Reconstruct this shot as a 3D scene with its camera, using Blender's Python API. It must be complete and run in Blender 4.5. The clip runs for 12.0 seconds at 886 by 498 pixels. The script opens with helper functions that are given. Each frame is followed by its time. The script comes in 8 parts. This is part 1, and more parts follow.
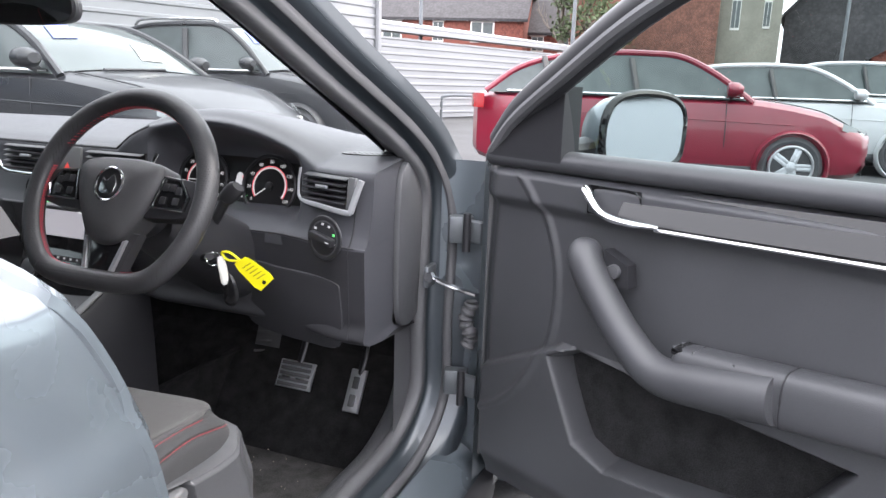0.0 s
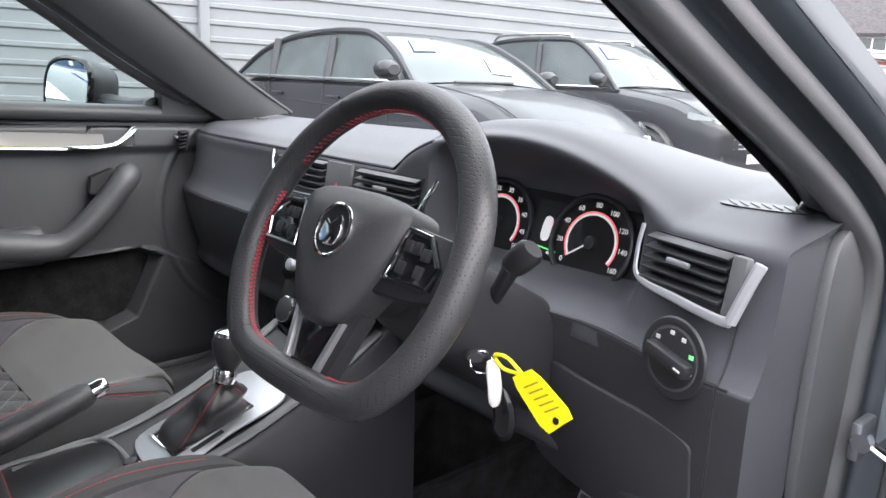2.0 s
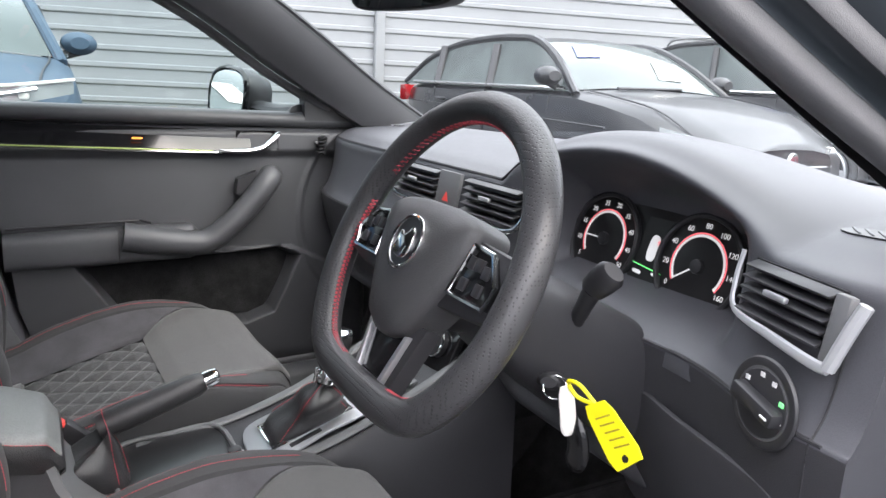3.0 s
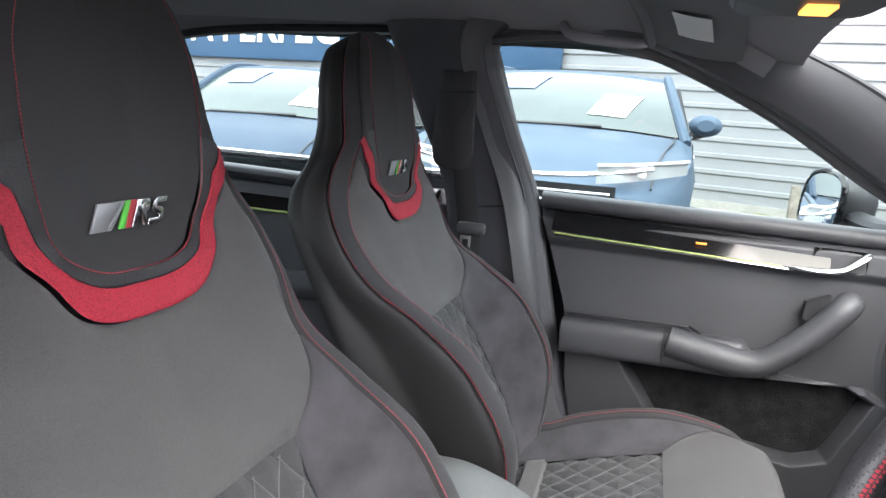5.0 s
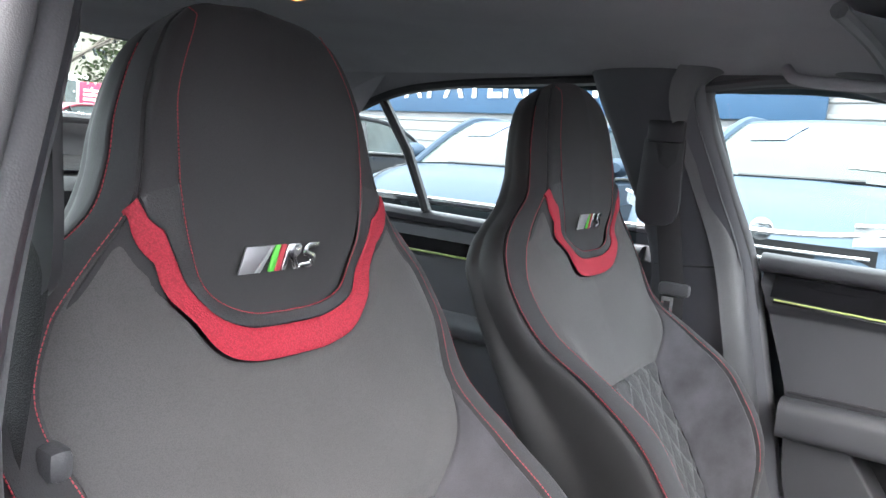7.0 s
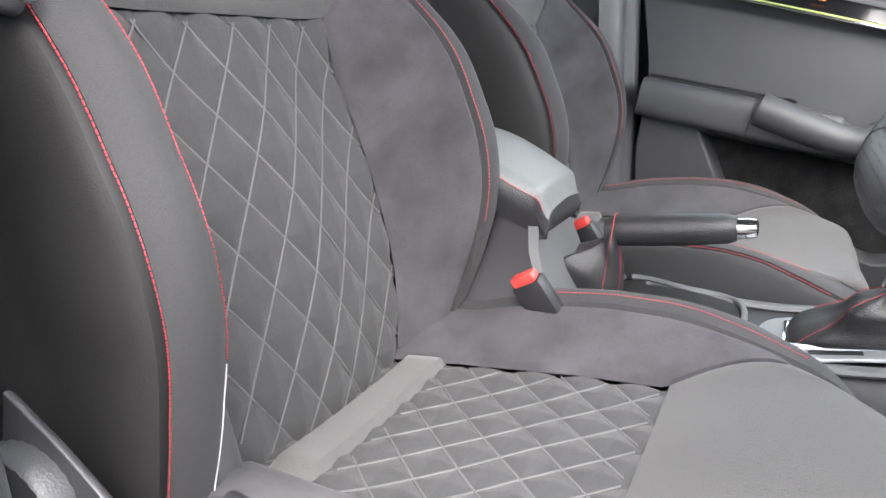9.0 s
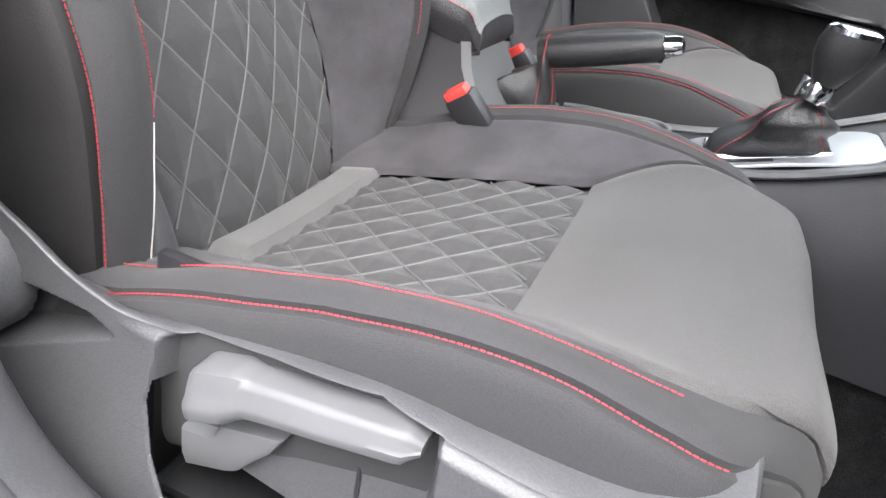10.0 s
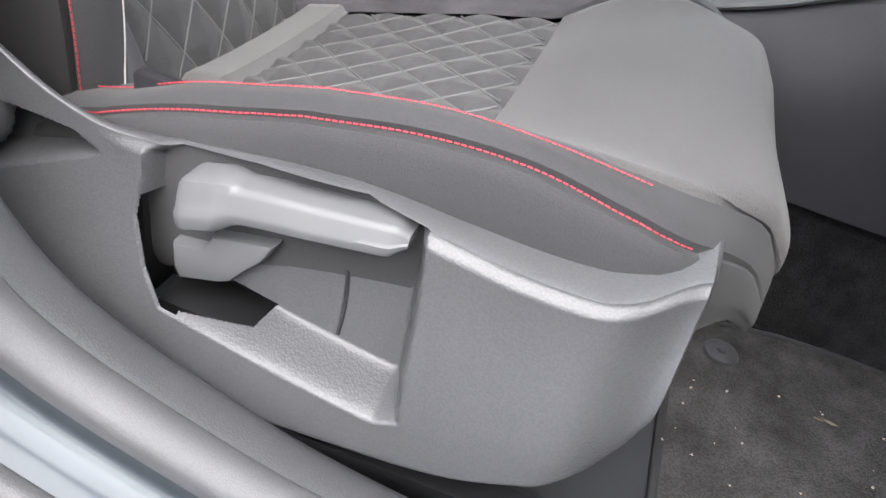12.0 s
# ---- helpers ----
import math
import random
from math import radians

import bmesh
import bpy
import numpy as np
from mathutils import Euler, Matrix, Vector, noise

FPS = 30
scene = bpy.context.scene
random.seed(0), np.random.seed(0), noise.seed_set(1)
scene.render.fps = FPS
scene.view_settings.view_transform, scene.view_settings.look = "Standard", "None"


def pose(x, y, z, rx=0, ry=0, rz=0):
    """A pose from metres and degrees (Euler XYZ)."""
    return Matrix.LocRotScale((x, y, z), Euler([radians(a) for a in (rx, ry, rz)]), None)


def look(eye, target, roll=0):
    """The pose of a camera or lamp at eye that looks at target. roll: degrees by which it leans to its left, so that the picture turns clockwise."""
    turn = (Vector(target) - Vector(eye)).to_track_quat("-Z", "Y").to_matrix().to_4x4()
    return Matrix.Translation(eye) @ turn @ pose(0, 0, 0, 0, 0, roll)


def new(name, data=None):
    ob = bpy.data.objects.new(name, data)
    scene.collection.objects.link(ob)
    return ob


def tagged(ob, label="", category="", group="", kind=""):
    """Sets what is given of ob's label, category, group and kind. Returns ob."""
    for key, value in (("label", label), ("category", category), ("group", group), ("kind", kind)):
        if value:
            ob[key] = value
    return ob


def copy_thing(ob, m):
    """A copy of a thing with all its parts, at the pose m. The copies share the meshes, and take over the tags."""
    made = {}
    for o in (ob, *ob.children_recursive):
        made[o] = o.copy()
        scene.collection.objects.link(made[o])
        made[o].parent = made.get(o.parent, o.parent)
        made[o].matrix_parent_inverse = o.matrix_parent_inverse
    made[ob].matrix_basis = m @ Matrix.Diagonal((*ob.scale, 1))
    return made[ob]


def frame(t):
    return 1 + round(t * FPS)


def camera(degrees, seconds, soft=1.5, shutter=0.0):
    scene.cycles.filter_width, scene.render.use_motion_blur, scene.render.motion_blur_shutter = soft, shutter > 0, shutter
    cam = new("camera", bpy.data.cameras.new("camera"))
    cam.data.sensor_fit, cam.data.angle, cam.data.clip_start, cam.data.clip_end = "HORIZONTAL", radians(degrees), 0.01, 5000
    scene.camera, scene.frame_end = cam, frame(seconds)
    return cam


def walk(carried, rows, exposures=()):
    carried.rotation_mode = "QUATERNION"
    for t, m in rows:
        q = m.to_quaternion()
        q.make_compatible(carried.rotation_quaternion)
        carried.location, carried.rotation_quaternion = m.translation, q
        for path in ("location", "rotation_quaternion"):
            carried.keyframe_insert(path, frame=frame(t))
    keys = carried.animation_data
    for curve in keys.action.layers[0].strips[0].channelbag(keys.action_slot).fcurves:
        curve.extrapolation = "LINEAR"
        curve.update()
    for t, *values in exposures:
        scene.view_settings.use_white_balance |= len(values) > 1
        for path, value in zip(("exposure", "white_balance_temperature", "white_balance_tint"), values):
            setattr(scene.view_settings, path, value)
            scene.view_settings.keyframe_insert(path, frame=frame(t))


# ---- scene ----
cam = camera(62.1, 12.0)
PATH = [
    (0, (1.312, 0.047, 1.083), (0.598, 1.861, 0.637), 1.9),
    (0.5, (1.217, 0.196, 1.067), (0.246, 1.891, 0.637), 2.0),
    (1, (1.147, 0.341, 1.066), (-0.030, 1.905, 0.655), 2.3),
    (1.5, (1.070, 0.436, 1.047), (-0.246, 1.882, 0.627), 2.7),
    (2, (0.998, 0.524, 1.052), (-0.442, 1.843, 0.618), 2.9),
    (2.5, (1.018, 0.578, 1.053), (-0.566, 1.719, 0.618), 2.8),
    (2.7, (1.032, 0.591, 1.059), (-0.597, 1.664, 0.619), 2.7),
    (4.3, (0.986, 0.683, 1.066), (-0.970, 0.804, 0.668), 4.6),
    (4.5, (0.968, 0.691, 1.079), (-0.993, 0.619, 0.690), 4.4),
    (5, (0.913, 0.729, 1.134), (-0.973, 0.169, 0.774), 4.5),
    (5.5, (0.867, 0.763, 1.175), (-0.870, -0.177, 0.865), 4.2),
    (6, (0.841, 0.786, 1.167), (-0.801, -0.322, 0.892), 3.9),
    (6.5, (0.833, 0.793, 1.159), (-0.776, -0.365, 0.895), 4.0),
    (6.7, (0.834, 0.793, 1.156), (-0.773, -0.368, 0.892), 4.2),
    (8.5, (0.861, 0.785, 0.903), (-0.870, -0.073, 0.386), 9.2),
    (9, (0.878, 0.816, 0.826), (-0.863, 0.104, 0.146), 10.8),
    (9.5, (0.897, 0.844, 0.783), (-0.837, 0.257, -0.024), 12.0),
    (10, (0.913, 0.860, 0.764), (-0.792, 0.376, -0.163), 12.9),
    (10.5, (0.930, 0.865, 0.753), (-0.736, 0.472, -0.281), 13.9),
    (11, (0.940, 0.867, 0.744), (-0.692, 0.526, -0.360), 14.3),
    (11.5, (0.949, 0.869, 0.740), (-0.656, 0.566, -0.414), 14.5),
    (12, (0.948, 0.869, 0.736), (-0.641, 0.586, -0.446), 14.4),
]
walk(cam, [(t, look(eye, target, roll)) for t, eye, target, roll in PATH], [(0, 2.45), (2.7, 2.65), (4.5, 2.95), (5.5, 3.5), (6.7, 3.78), (8.5, 3.62), (9, 3.42), (10, 3.28), (12, 3.05)])

# ---- light ----
world = bpy.data.worlds.new("overcast_sky")
scene.world = world
world.use_nodes = True
wn = world.node_tree.nodes
sky = wn.new("ShaderNodeTexSky")
sky.sky_type, sky.sun_disc = "NISHITA", False
sky.sun_elevation, sky.sun_rotation = radians(46), radians(72)
sky.air_density, sky.dust_density = 1.0, 6.0
soften = wn.new("ShaderNodeMixRGB")
soften.inputs[0].default_value = 0.82
soften.inputs[2].default_value = (9.6, 9.5, 10.2, 1)
world.node_tree.links.new(sky.outputs[0], soften.inputs[1])
world.node_tree.links.new(soften.outputs[0], wn["Background"].inputs[0])
wn["Background"].inputs[1].default_value = 0.12
sun = new("sun", bpy.data.lights.new("sun", "SUN"))
sun.data.energy, sun.data.angle, sun.data.color = 0.75, radians(70), (1.0, 0.97, 0.92)
sun.matrix_world = look((0, 0, 0), (-0.40, -0.12, -0.90))


# ---- materials ----
def mat(name, color, rough=0.6, metal=0.0, grain=0.0, gscale=400.0, var=0.0, vscale=6.0, coat=0.0, spec=0.5, sheen=0.0):
    """A surface: colour with broad variation (var), fine relief (grain at gscale) and gloss."""
    m = bpy.data.materials.new(name)
    m.use_nodes = True
    nt = m.node_tree
    b = nt.nodes["Principled BSDF"]
    b.inputs["Base Color"].default_value = (*color, 1)
    b.inputs["Roughness"].default_value = rough
    b.inputs["Metallic"].default_value = metal
    b.inputs["Coat Weight"].default_value = coat
    b.inputs["Coat Roughness"].default_value = 0.04
    b.inputs["Specular IOR Level"].default_value = spec
    b.inputs["Sheen Weight"].default_value = sheen
    co = nt.nodes.new("ShaderNodeTexCoord")
    if var:
        n = nt.nodes.new("ShaderNodeTexNoise")
        n.inputs["Scale"].default_value, n.inputs["Detail"].default_value = vscale, 6
        nt.links.new(co.outputs["Object"], n.inputs["Vector"])
        r = nt.nodes.new("ShaderNodeMapRange")
        r.inputs[1].default_value, r.inputs[2].default_value = 0.3, 0.7
        r.inputs[3].default_value, r.inputs[4].default_value = 1 - var, 1 + var
        nt.links.new(n.outputs[0], r.inputs[0])
        mx = nt.nodes.new("ShaderNodeVectorMath")
        mx.operation = "SCALE"
        mx.inputs[0].default_value = color
        nt.links.new(r.outputs[0], mx.inputs["Scale"])
        nt.links.new(mx.outputs[0], b.inputs["Base Color"])
        r2 = nt.nodes.new("ShaderNodeMapRange")
        r2.inputs[3].default_value, r2.inputs[4].default_value = max(0.02, rough - 0.08), min(1, rough + 0.08)
        nt.links.new(n.outputs[0], r2.inputs[0])
        nt.links.new(r2.outputs[0], b.inputs["Roughness"])
    if grain:
        g = nt.nodes.new("ShaderNodeTexVoronoi")
        g.inputs["Scale"].default_value = gscale
        nt.links.new(co.outputs["Object"], g.inputs["Vector"])
        bp = nt.nodes.new("ShaderNodeBump")
        bp.inputs["Strength"].default_value, bp.inputs["Distance"].default_value = grain, 0.0012
        nt.links.new(g.outputs[0], bp.inputs["Height"])
        nt.links.new(bp.outputs[0], b.inputs["Normal"])
        # Grain also tones the colour: pigment and crevice shade painted in together
        k = min(0.25, 0.6 * grain)
        r3 = nt.nodes.new("ShaderNodeMapRange")
        r3.inputs[1].default_value, r3.inputs[2].default_value = 0.0, 0.75
        r3.inputs[3].default_value, r3.inputs[4].default_value = 1 + k, 1 - k
        nt.links.new(g.outputs[0], r3.inputs[0])
        mg = nt.nodes.new("ShaderNodeVectorMath")
        mg.operation = "SCALE"
        mg.inputs[0].default_value = color
        if var:
            nt.links.new(mx.outputs[0], mg.inputs[0])
        nt.links.new(r3.outputs[0], mg.inputs["Scale"])
        nt.links.new(mg.outputs[0], b.inputs["Base Color"])
    return m


def glow(name, color, strength):
    m = mat(name, color, 0.4)
    b = m.node_tree.nodes["Principled BSDF"]
    b.inputs["Emission Color"].default_value = (*color, 1)
    b.inputs["Emission Strength"].default_value = strength
    return m


def glass(name, tint, amount):
    """Thin glass: clear with a tint, and a Fresnel gloss."""
    m = bpy.data.materials.new(name)
    m.use_nodes = True
    nt = m.node_tree
    nt.nodes.remove(nt.nodes["Principled BSDF"])
    t = nt.nodes.new("ShaderNodeBsdfTransparent")
    t.inputs[0].default_value = (*tint, 1)
    g = nt.nodes.new("ShaderNodeBsdfGlossy")
    g.inputs["Roughness"].default_value = 0.03
    lw = nt.nodes.new("ShaderNodeLayerWeight")
    lw.inputs[0].default_value = 0.5
    pw = nt.nodes.new("ShaderNodeMath")
    pw.operation = "POWER"
    pw.inputs[1].default_value = 4.0
    fr = nt.nodes.new("ShaderNodeMath")
    fr.operation = "MULTIPLY_ADD"
    fr.inputs[1].default_value, fr.inputs[2].default_value = amount, 0.04
    mx = nt.nodes.new("ShaderNodeMixShader")
    nt.links.new(lw.outputs["Facing"], pw.inputs[0])
    nt.links.new(pw.outputs[0], fr.inputs[0])
    nt.links.new(fr.outputs[0], mx.inputs[0])
    nt.links.new(t.outputs[0], mx.inputs[1])
    nt.links.new(g.outputs[0], mx.inputs[2])
    nt.links.new(mx.outputs[0], nt.nodes["Material Output"].inputs[0])
    return m


M_ASPHALT = mat("asphalt", (0.055, 0.055, 0.058), 0.85, grain=0.5, gscale=90, var=0.3, vscale=0.8)
# Darker copy of the body paint; the jamb's shade sits in its colour
M_JAMB = mat("grey_blue_paint_shaded", (0.046, 0.055, 0.064), 0.35, metal=0.35, var=0.08, vscale=5, coat=0.4)
# Plastic of console, lower dash and armrest box, darkened to hold their shade
M_CONSOLE = mat("shade_darkened_plastic", (0.028, 0.028, 0.032), 0.5, grain=0.16, gscale=900, var=0.1, vscale=6)
M_PAINT = mat("grey_blue_paint", (0.125, 0.147, 0.165), 0.28, metal=0.35, var=0.06, vscale=3, coat=0.8)
M_SOFT = mat("soft_touch_plastic", (0.060, 0.061, 0.070), 0.46, grain=0.16, gscale=1000, var=0.1, vscale=5)
M_HARD = mat("grained_hard_plastic", (0.074, 0.075, 0.080), 0.36, grain=0.16, gscale=560, var=0.12, vscale=7)
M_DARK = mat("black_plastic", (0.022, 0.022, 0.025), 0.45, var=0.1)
M_RUBBER = mat("black_rubber", (0.090, 0.090, 0.095), 0.55, grain=0.14, gscale=900, var=0.15)
M_GLOSS = mat("piano_black", (0.008, 0.008, 0.009), 0.12, coat=0.15, spec=0.4, var=0.1)
M_CHROME = mat("chrome", (0.78, 0.79, 0.8), 0.12, metal=1.0)
M_SATIN = mat("satin_silver", (0.46, 0.47, 0.49), 0.46, metal=0.8, var=0.05)
M_KNOB = mat("dark_knob_plastic", (0.05, 0.05, 0.055), 0.4)
M_DOOR = mat("door_panel_plastic", (0.054, 0.055, 0.060), 0.44, grain=0.16, gscale=1000, var=0.1, vscale=5)
M_VINYL = mat("black_vinyl", (0.022, 0.0215, 0.022), 0.55, grain=0.12, gscale=700, var=0.15, vscale=9, spec=0.4)
M_CLOTH = mat("black_cloth", (0.034, 0.034, 0.036), 0.85, grain=0.22, gscale=1100, var=0.12, vscale=9, sheen=0.08)
M_QUILT = mat("quilted_cloth", (0.047, 0.047, 0.049), 0.8, grain=0.4, gscale=1100, var=0.12, vscale=9, sheen=0.12)
M_CLOTHG = mat("grey_cloth", (0.072, 0.070, 0.070), 0.8, grain=0.3, gscale=900, var=0.1, vscale=9, sheen=0.15)
M_SUEDE = mat("dark_suede", (0.058, 0.056, 0.062), 0.95, grain=0.3, gscale=1200, var=0.38, vscale=16, sheen=0.10)
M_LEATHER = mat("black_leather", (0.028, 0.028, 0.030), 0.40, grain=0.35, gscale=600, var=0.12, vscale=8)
M_SEAM = mat("grey_seam_thread", (0.125, 0.125, 0.127), 0.7)
M_RED = mat("red_mesh_cloth", (0.42, 0.022, 0.045), 0.7, grain=0.6, gscale=500, var=0.08)
M_STITCH = mat("red_stitch", (0.44, 0.045, 0.065), 0.6)
M_HEAD = mat("grey_headliner", (0.29, 0.285, 0.30), 0.95, grain=0.3, gscale=900, var=0.08)
M_CARPET = mat("black_carpet", (0.024, 0.024, 0.025), 0.97, grain=0.9, gscale=500, var=0.35, vscale=30, spec=0.08)
# Cloth of the joint strip, made paler for the direct light on it
M_STRIP = mat("lit_grey_cloth", (0.11, 0.109, 0.108), 0.8, grain=0.25, gscale=900, var=0.1, vscale=9, sheen=0.2)
M_LEVER = mat("light_grey_plastic", (0.108, 0.110, 0.114), 0.45, var=0.06, vscale=12)
M_STEEL = mat("black_steel", (0.05, 0.05, 0.055), 0.35, metal=0.6, var=0.2, vscale=20)
M_GREEN = mat("green_enamel", (0.12, 0.55, 0.08), 0.4)
M_YELLOW = mat("yellow_plastic_tag", (0.80, 0.72, 0.01), 0.45, var=0.05)
M_WHITEP = mat("white_plastic", (0.72, 0.70, 0.66), 0.4)
M_MARK = mat("pale_print", (0.62, 0.62, 0.62), 0.5)
M_ORANGE = glow("orange_lamp", (1.0, 0.30, 0.05), 0.18)
M_LAMP = glow("warm_lamp", (1.0, 0.36, 0.07), 0.34)
M_DIALR = glow("red_dial_print", (0.75, 0.12, 0.14), 0.16)
M_DIALW = glow("white_dial_print", (0.48, 0.48, 0.49), 0.16)
M_DIALG = glow("green_dial_print", (0.15, 0.75, 0.2), 0.2)
M_SCREEN = glow("display", (0.22, 0.21, 0.23), 0.22)
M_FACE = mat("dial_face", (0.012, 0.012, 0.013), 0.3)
M_LINE = mat("pale_green_light_strip", (0.55, 0.68, 0.22), 0.35)
M_REDP = mat("red_button", (0.75, 0.07, 0.06), 0.4)
M_INK = mat("dark_ink", (0.30, 0.24, 0.02), 0.6)
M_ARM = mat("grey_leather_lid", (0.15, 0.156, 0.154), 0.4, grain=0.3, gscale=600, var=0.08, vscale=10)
M_PERF = mat("perforated_leather", (0.032, 0.032, 0.034), 0.4, grain=0.45, gscale=620, var=0.1, vscale=8)
M_MAT = mat("grey_mat_pile", (0.085, 0.083, 0.082), 0.97, grain=1.0, gscale=420, var=0.4, vscale=22, spec=0.08)
M_CRUMB = mat("dry_leaf_bits", (0.55, 0.47, 0.38), 0.8)


def perforate(m, pitch):
    """Rows of small dark holes in the leather."""
    nt = m.node_tree
    b = nt.nodes["Principled BSDF"]
    co = nt.nodes.new("ShaderNodeTexCoord")
    v = nt.nodes.new("ShaderNodeTexVoronoi")
    v.inputs["Scale"].default_value, v.inputs["Randomness"].default_value = 1 / pitch, 0.12
    r = nt.nodes.new("ShaderNodeMapRange")
    r.inputs[1].default_value, r.inputs[2].default_value = 0.20, 0.34
    mx = nt.nodes.new("ShaderNodeMixRGB")
    mx.inputs[1].default_value, mx.inputs[2].default_value = (0.006, 0.006, 0.007, 1), (0.038, 0.038, 0.041, 1)
    bp = nt.nodes.new("ShaderNodeBump")
    bp.inputs["Strength"].default_value, bp.inputs["Distance"].default_value = 0.5, 0.0008
    nt.links.new(co.outputs["Object"], v.inputs["Vector"])
    nt.links.new(v.outputs["Distance"], r.inputs[0])
    nt.links.new(r.outputs[0], mx.inputs[0])
    nt.links.new(mx.outputs[0], b.inputs["Base Color"])
    nt.links.new(r.outputs[0], bp.inputs["Height"])
    nt.links.new(bp.outputs[0], b.inputs["Normal"])


perforate(M_PERF, 0.0034)
M_TRIM = mat("silver_trim", (0.46, 0.47, 0.49), 0.42, metal=0.5, var=0.04)
M_BAG = mat("airbag_leathergrain", (0.050, 0.050, 0.053), 0.5, grain=0.25, gscale=800, var=0.08)
M_MIRROR = mat("mirror_glass", (0.85, 0.87, 0.88), 0.02, metal=1.0)
# Window tints deepened beyond the real green to dim the bright outside
M_GLASS = glass("window_glass", (0.77, 0.81, 0.80), 0.35)
M_GLASSR = glass("tinted_glass", (0.50, 0.58, 0.57), 0.3)
M_DROP = mat("water_drop", (0.75, 0.8, 0.8), 0.05, spec=0.8)
M_BELT = mat("belt_webbing", (0.022, 0.022, 0.024), 0.7, grain=0.6, gscale=700, var=0.1)
M_VISOR = mat("grey_visor_cloth", (0.14, 0.145, 0.15), 0.8, grain=0.3, gscale=900, var=0.08)
M_CLAD = mat("white_metal_cladding", (0.225, 0.232, 0.245), 0.45, var=0.06, vscale=0.7)
M_SHOW = mat("pale_building_panels", (0.52, 0.54, 0.56), 0.6, var=0.05, vscale=0.5)
M_CONC = mat("concrete", (0.30, 0.29, 0.27), 0.9, grain=0.4, gscale=60, var=0.2, vscale=2)
M_GRASS = mat("grass", (0.10, 0.11, 0.035), 0.95, grain=0.8, gscale=70, var=0.5, vscale=3)
M_TIMBER = mat("weathered_timber", (0.22, 0.20, 0.17), 0.9, grain=0.4, gscale=60, var=0.3, vscale=9)
M_STEELG = mat("galvanised_steel", (0.13, 0.14, 0.15), 0.45, metal=0.5, var=0.15, vscale=3)
M_NAVY = mat("navy_board", (0.025, 0.07, 0.14), 0.5, var=0.08, vscale=0.6)
M_CRIMSON = mat("crimson_board", (0.55, 0.012, 0.06), 0.5, var=0.06)
M_BRICK = mat("red_brick", (0.19, 0.062, 0.045), 0.9, grain=0.5, gscale=9, var=0.25, vscale=4)
M_BRICKB = mat("brown_brick", (0.17, 0.075, 0.055), 0.9, grain=0.5, gscale=9, var=0.25, vscale=3)
M_RENDER = mat("cream_render", (0.22, 0.21, 0.175), 0.9, grain=0.3, gscale=20, var=0.15, vscale=1)
M_SLATE = mat("roof_slate", (0.045, 0.042, 0.045), 0.8, grain=0.5, gscale=6, var=0.25, vscale=2)
M_BARK = mat("bark", (0.11, 0.095, 0.08), 0.95, grain=0.5, gscale=30, var=0.3)
M_LEAF = mat("dark_leaves", (0.045, 0.065, 0.025), 0.8, var=0.4, vscale=2)
M_CARBLACK = mat("black_car_paint", (0.016, 0.017, 0.020), 0.30, coat=0.25, spec=0.35, var=0.1, vscale=2)
M_CARRED = mat("dark_red_car_paint", (0.17, 0.006, 0.022), 0.35, coat=0.5, var=0.08, vscale=2)
M_CARWHITE = mat("white_car_paint", (0.45, 0.46, 0.47), 0.3, coat=1.0, var=0.04, vscale=2)
M_CARGREY = mat("silver_car_paint", (0.30, 0.31, 0.33), 0.35, metal=0.5, coat=1.0, var=0.05, vscale=2)
M_CARBLUE = mat("light_blue_car_paint", (0.052, 0.080, 0.116), 0.45, coat=0.05, spec=0.15, var=0.06, vscale=2)
M_CARNAVY = mat("blue_car_paint", (0.036, 0.056, 0.086), 0.5, coat=0.05, spec=0.15, var=0.06, vscale=2)
# Car glass: base colours raised to carry some of the sky's reflection
M_CARGLASS = mat("car_glass", (0.075, 0.088, 0.088), 0.10, coat=0.0, spec=0.3, var=0.2, vscale=3)
M_CARSCREEN = mat("sky_toned_car_screen", (0.060, 0.076, 0.074), 0.12, coat=0.25, spec=0.45, var=0.15, vscale=2)
M_LAMPGLASS = mat("lamp_glass", (0.55, 0.57, 0.58), 0.12, metal=0.5, coat=1.0, var=0.1, vscale=6)
M_TAIL = mat("tail_lamp_red", (0.40, 0.01, 0.015), 0.2, coat=1.0)
M_STICKB = mat("blue_sticker", (0.20, 0.24, 0.66), 0.6)


# ---- geometry helpers ----
pi = math.pi


def part(name, bm, material, parent=None, label="", smooth=True):
    me = bpy.data.meshes.new(name)
    bmesh.ops.recalc_face_normals(bm, faces=bm.faces)
    bm.to_mesh(me)
    bm.free()
    me.materials.append(material)
    if smooth:
        for p in me.polygons:
            p.use_smooth = True
        me.set_sharp_from_angle(angle=radians(38))
    ob = new(name, me)
    ob.parent = parent
    if label:
        ob["label"] = label
    return ob


def thing(name, label, category, group="", kind="", at=(0, 0, 0)):
    ob = new(name)
    ob.empty_display_size = 0.05
    ob.location = at
    return tagged(ob, label, category, group, kind)


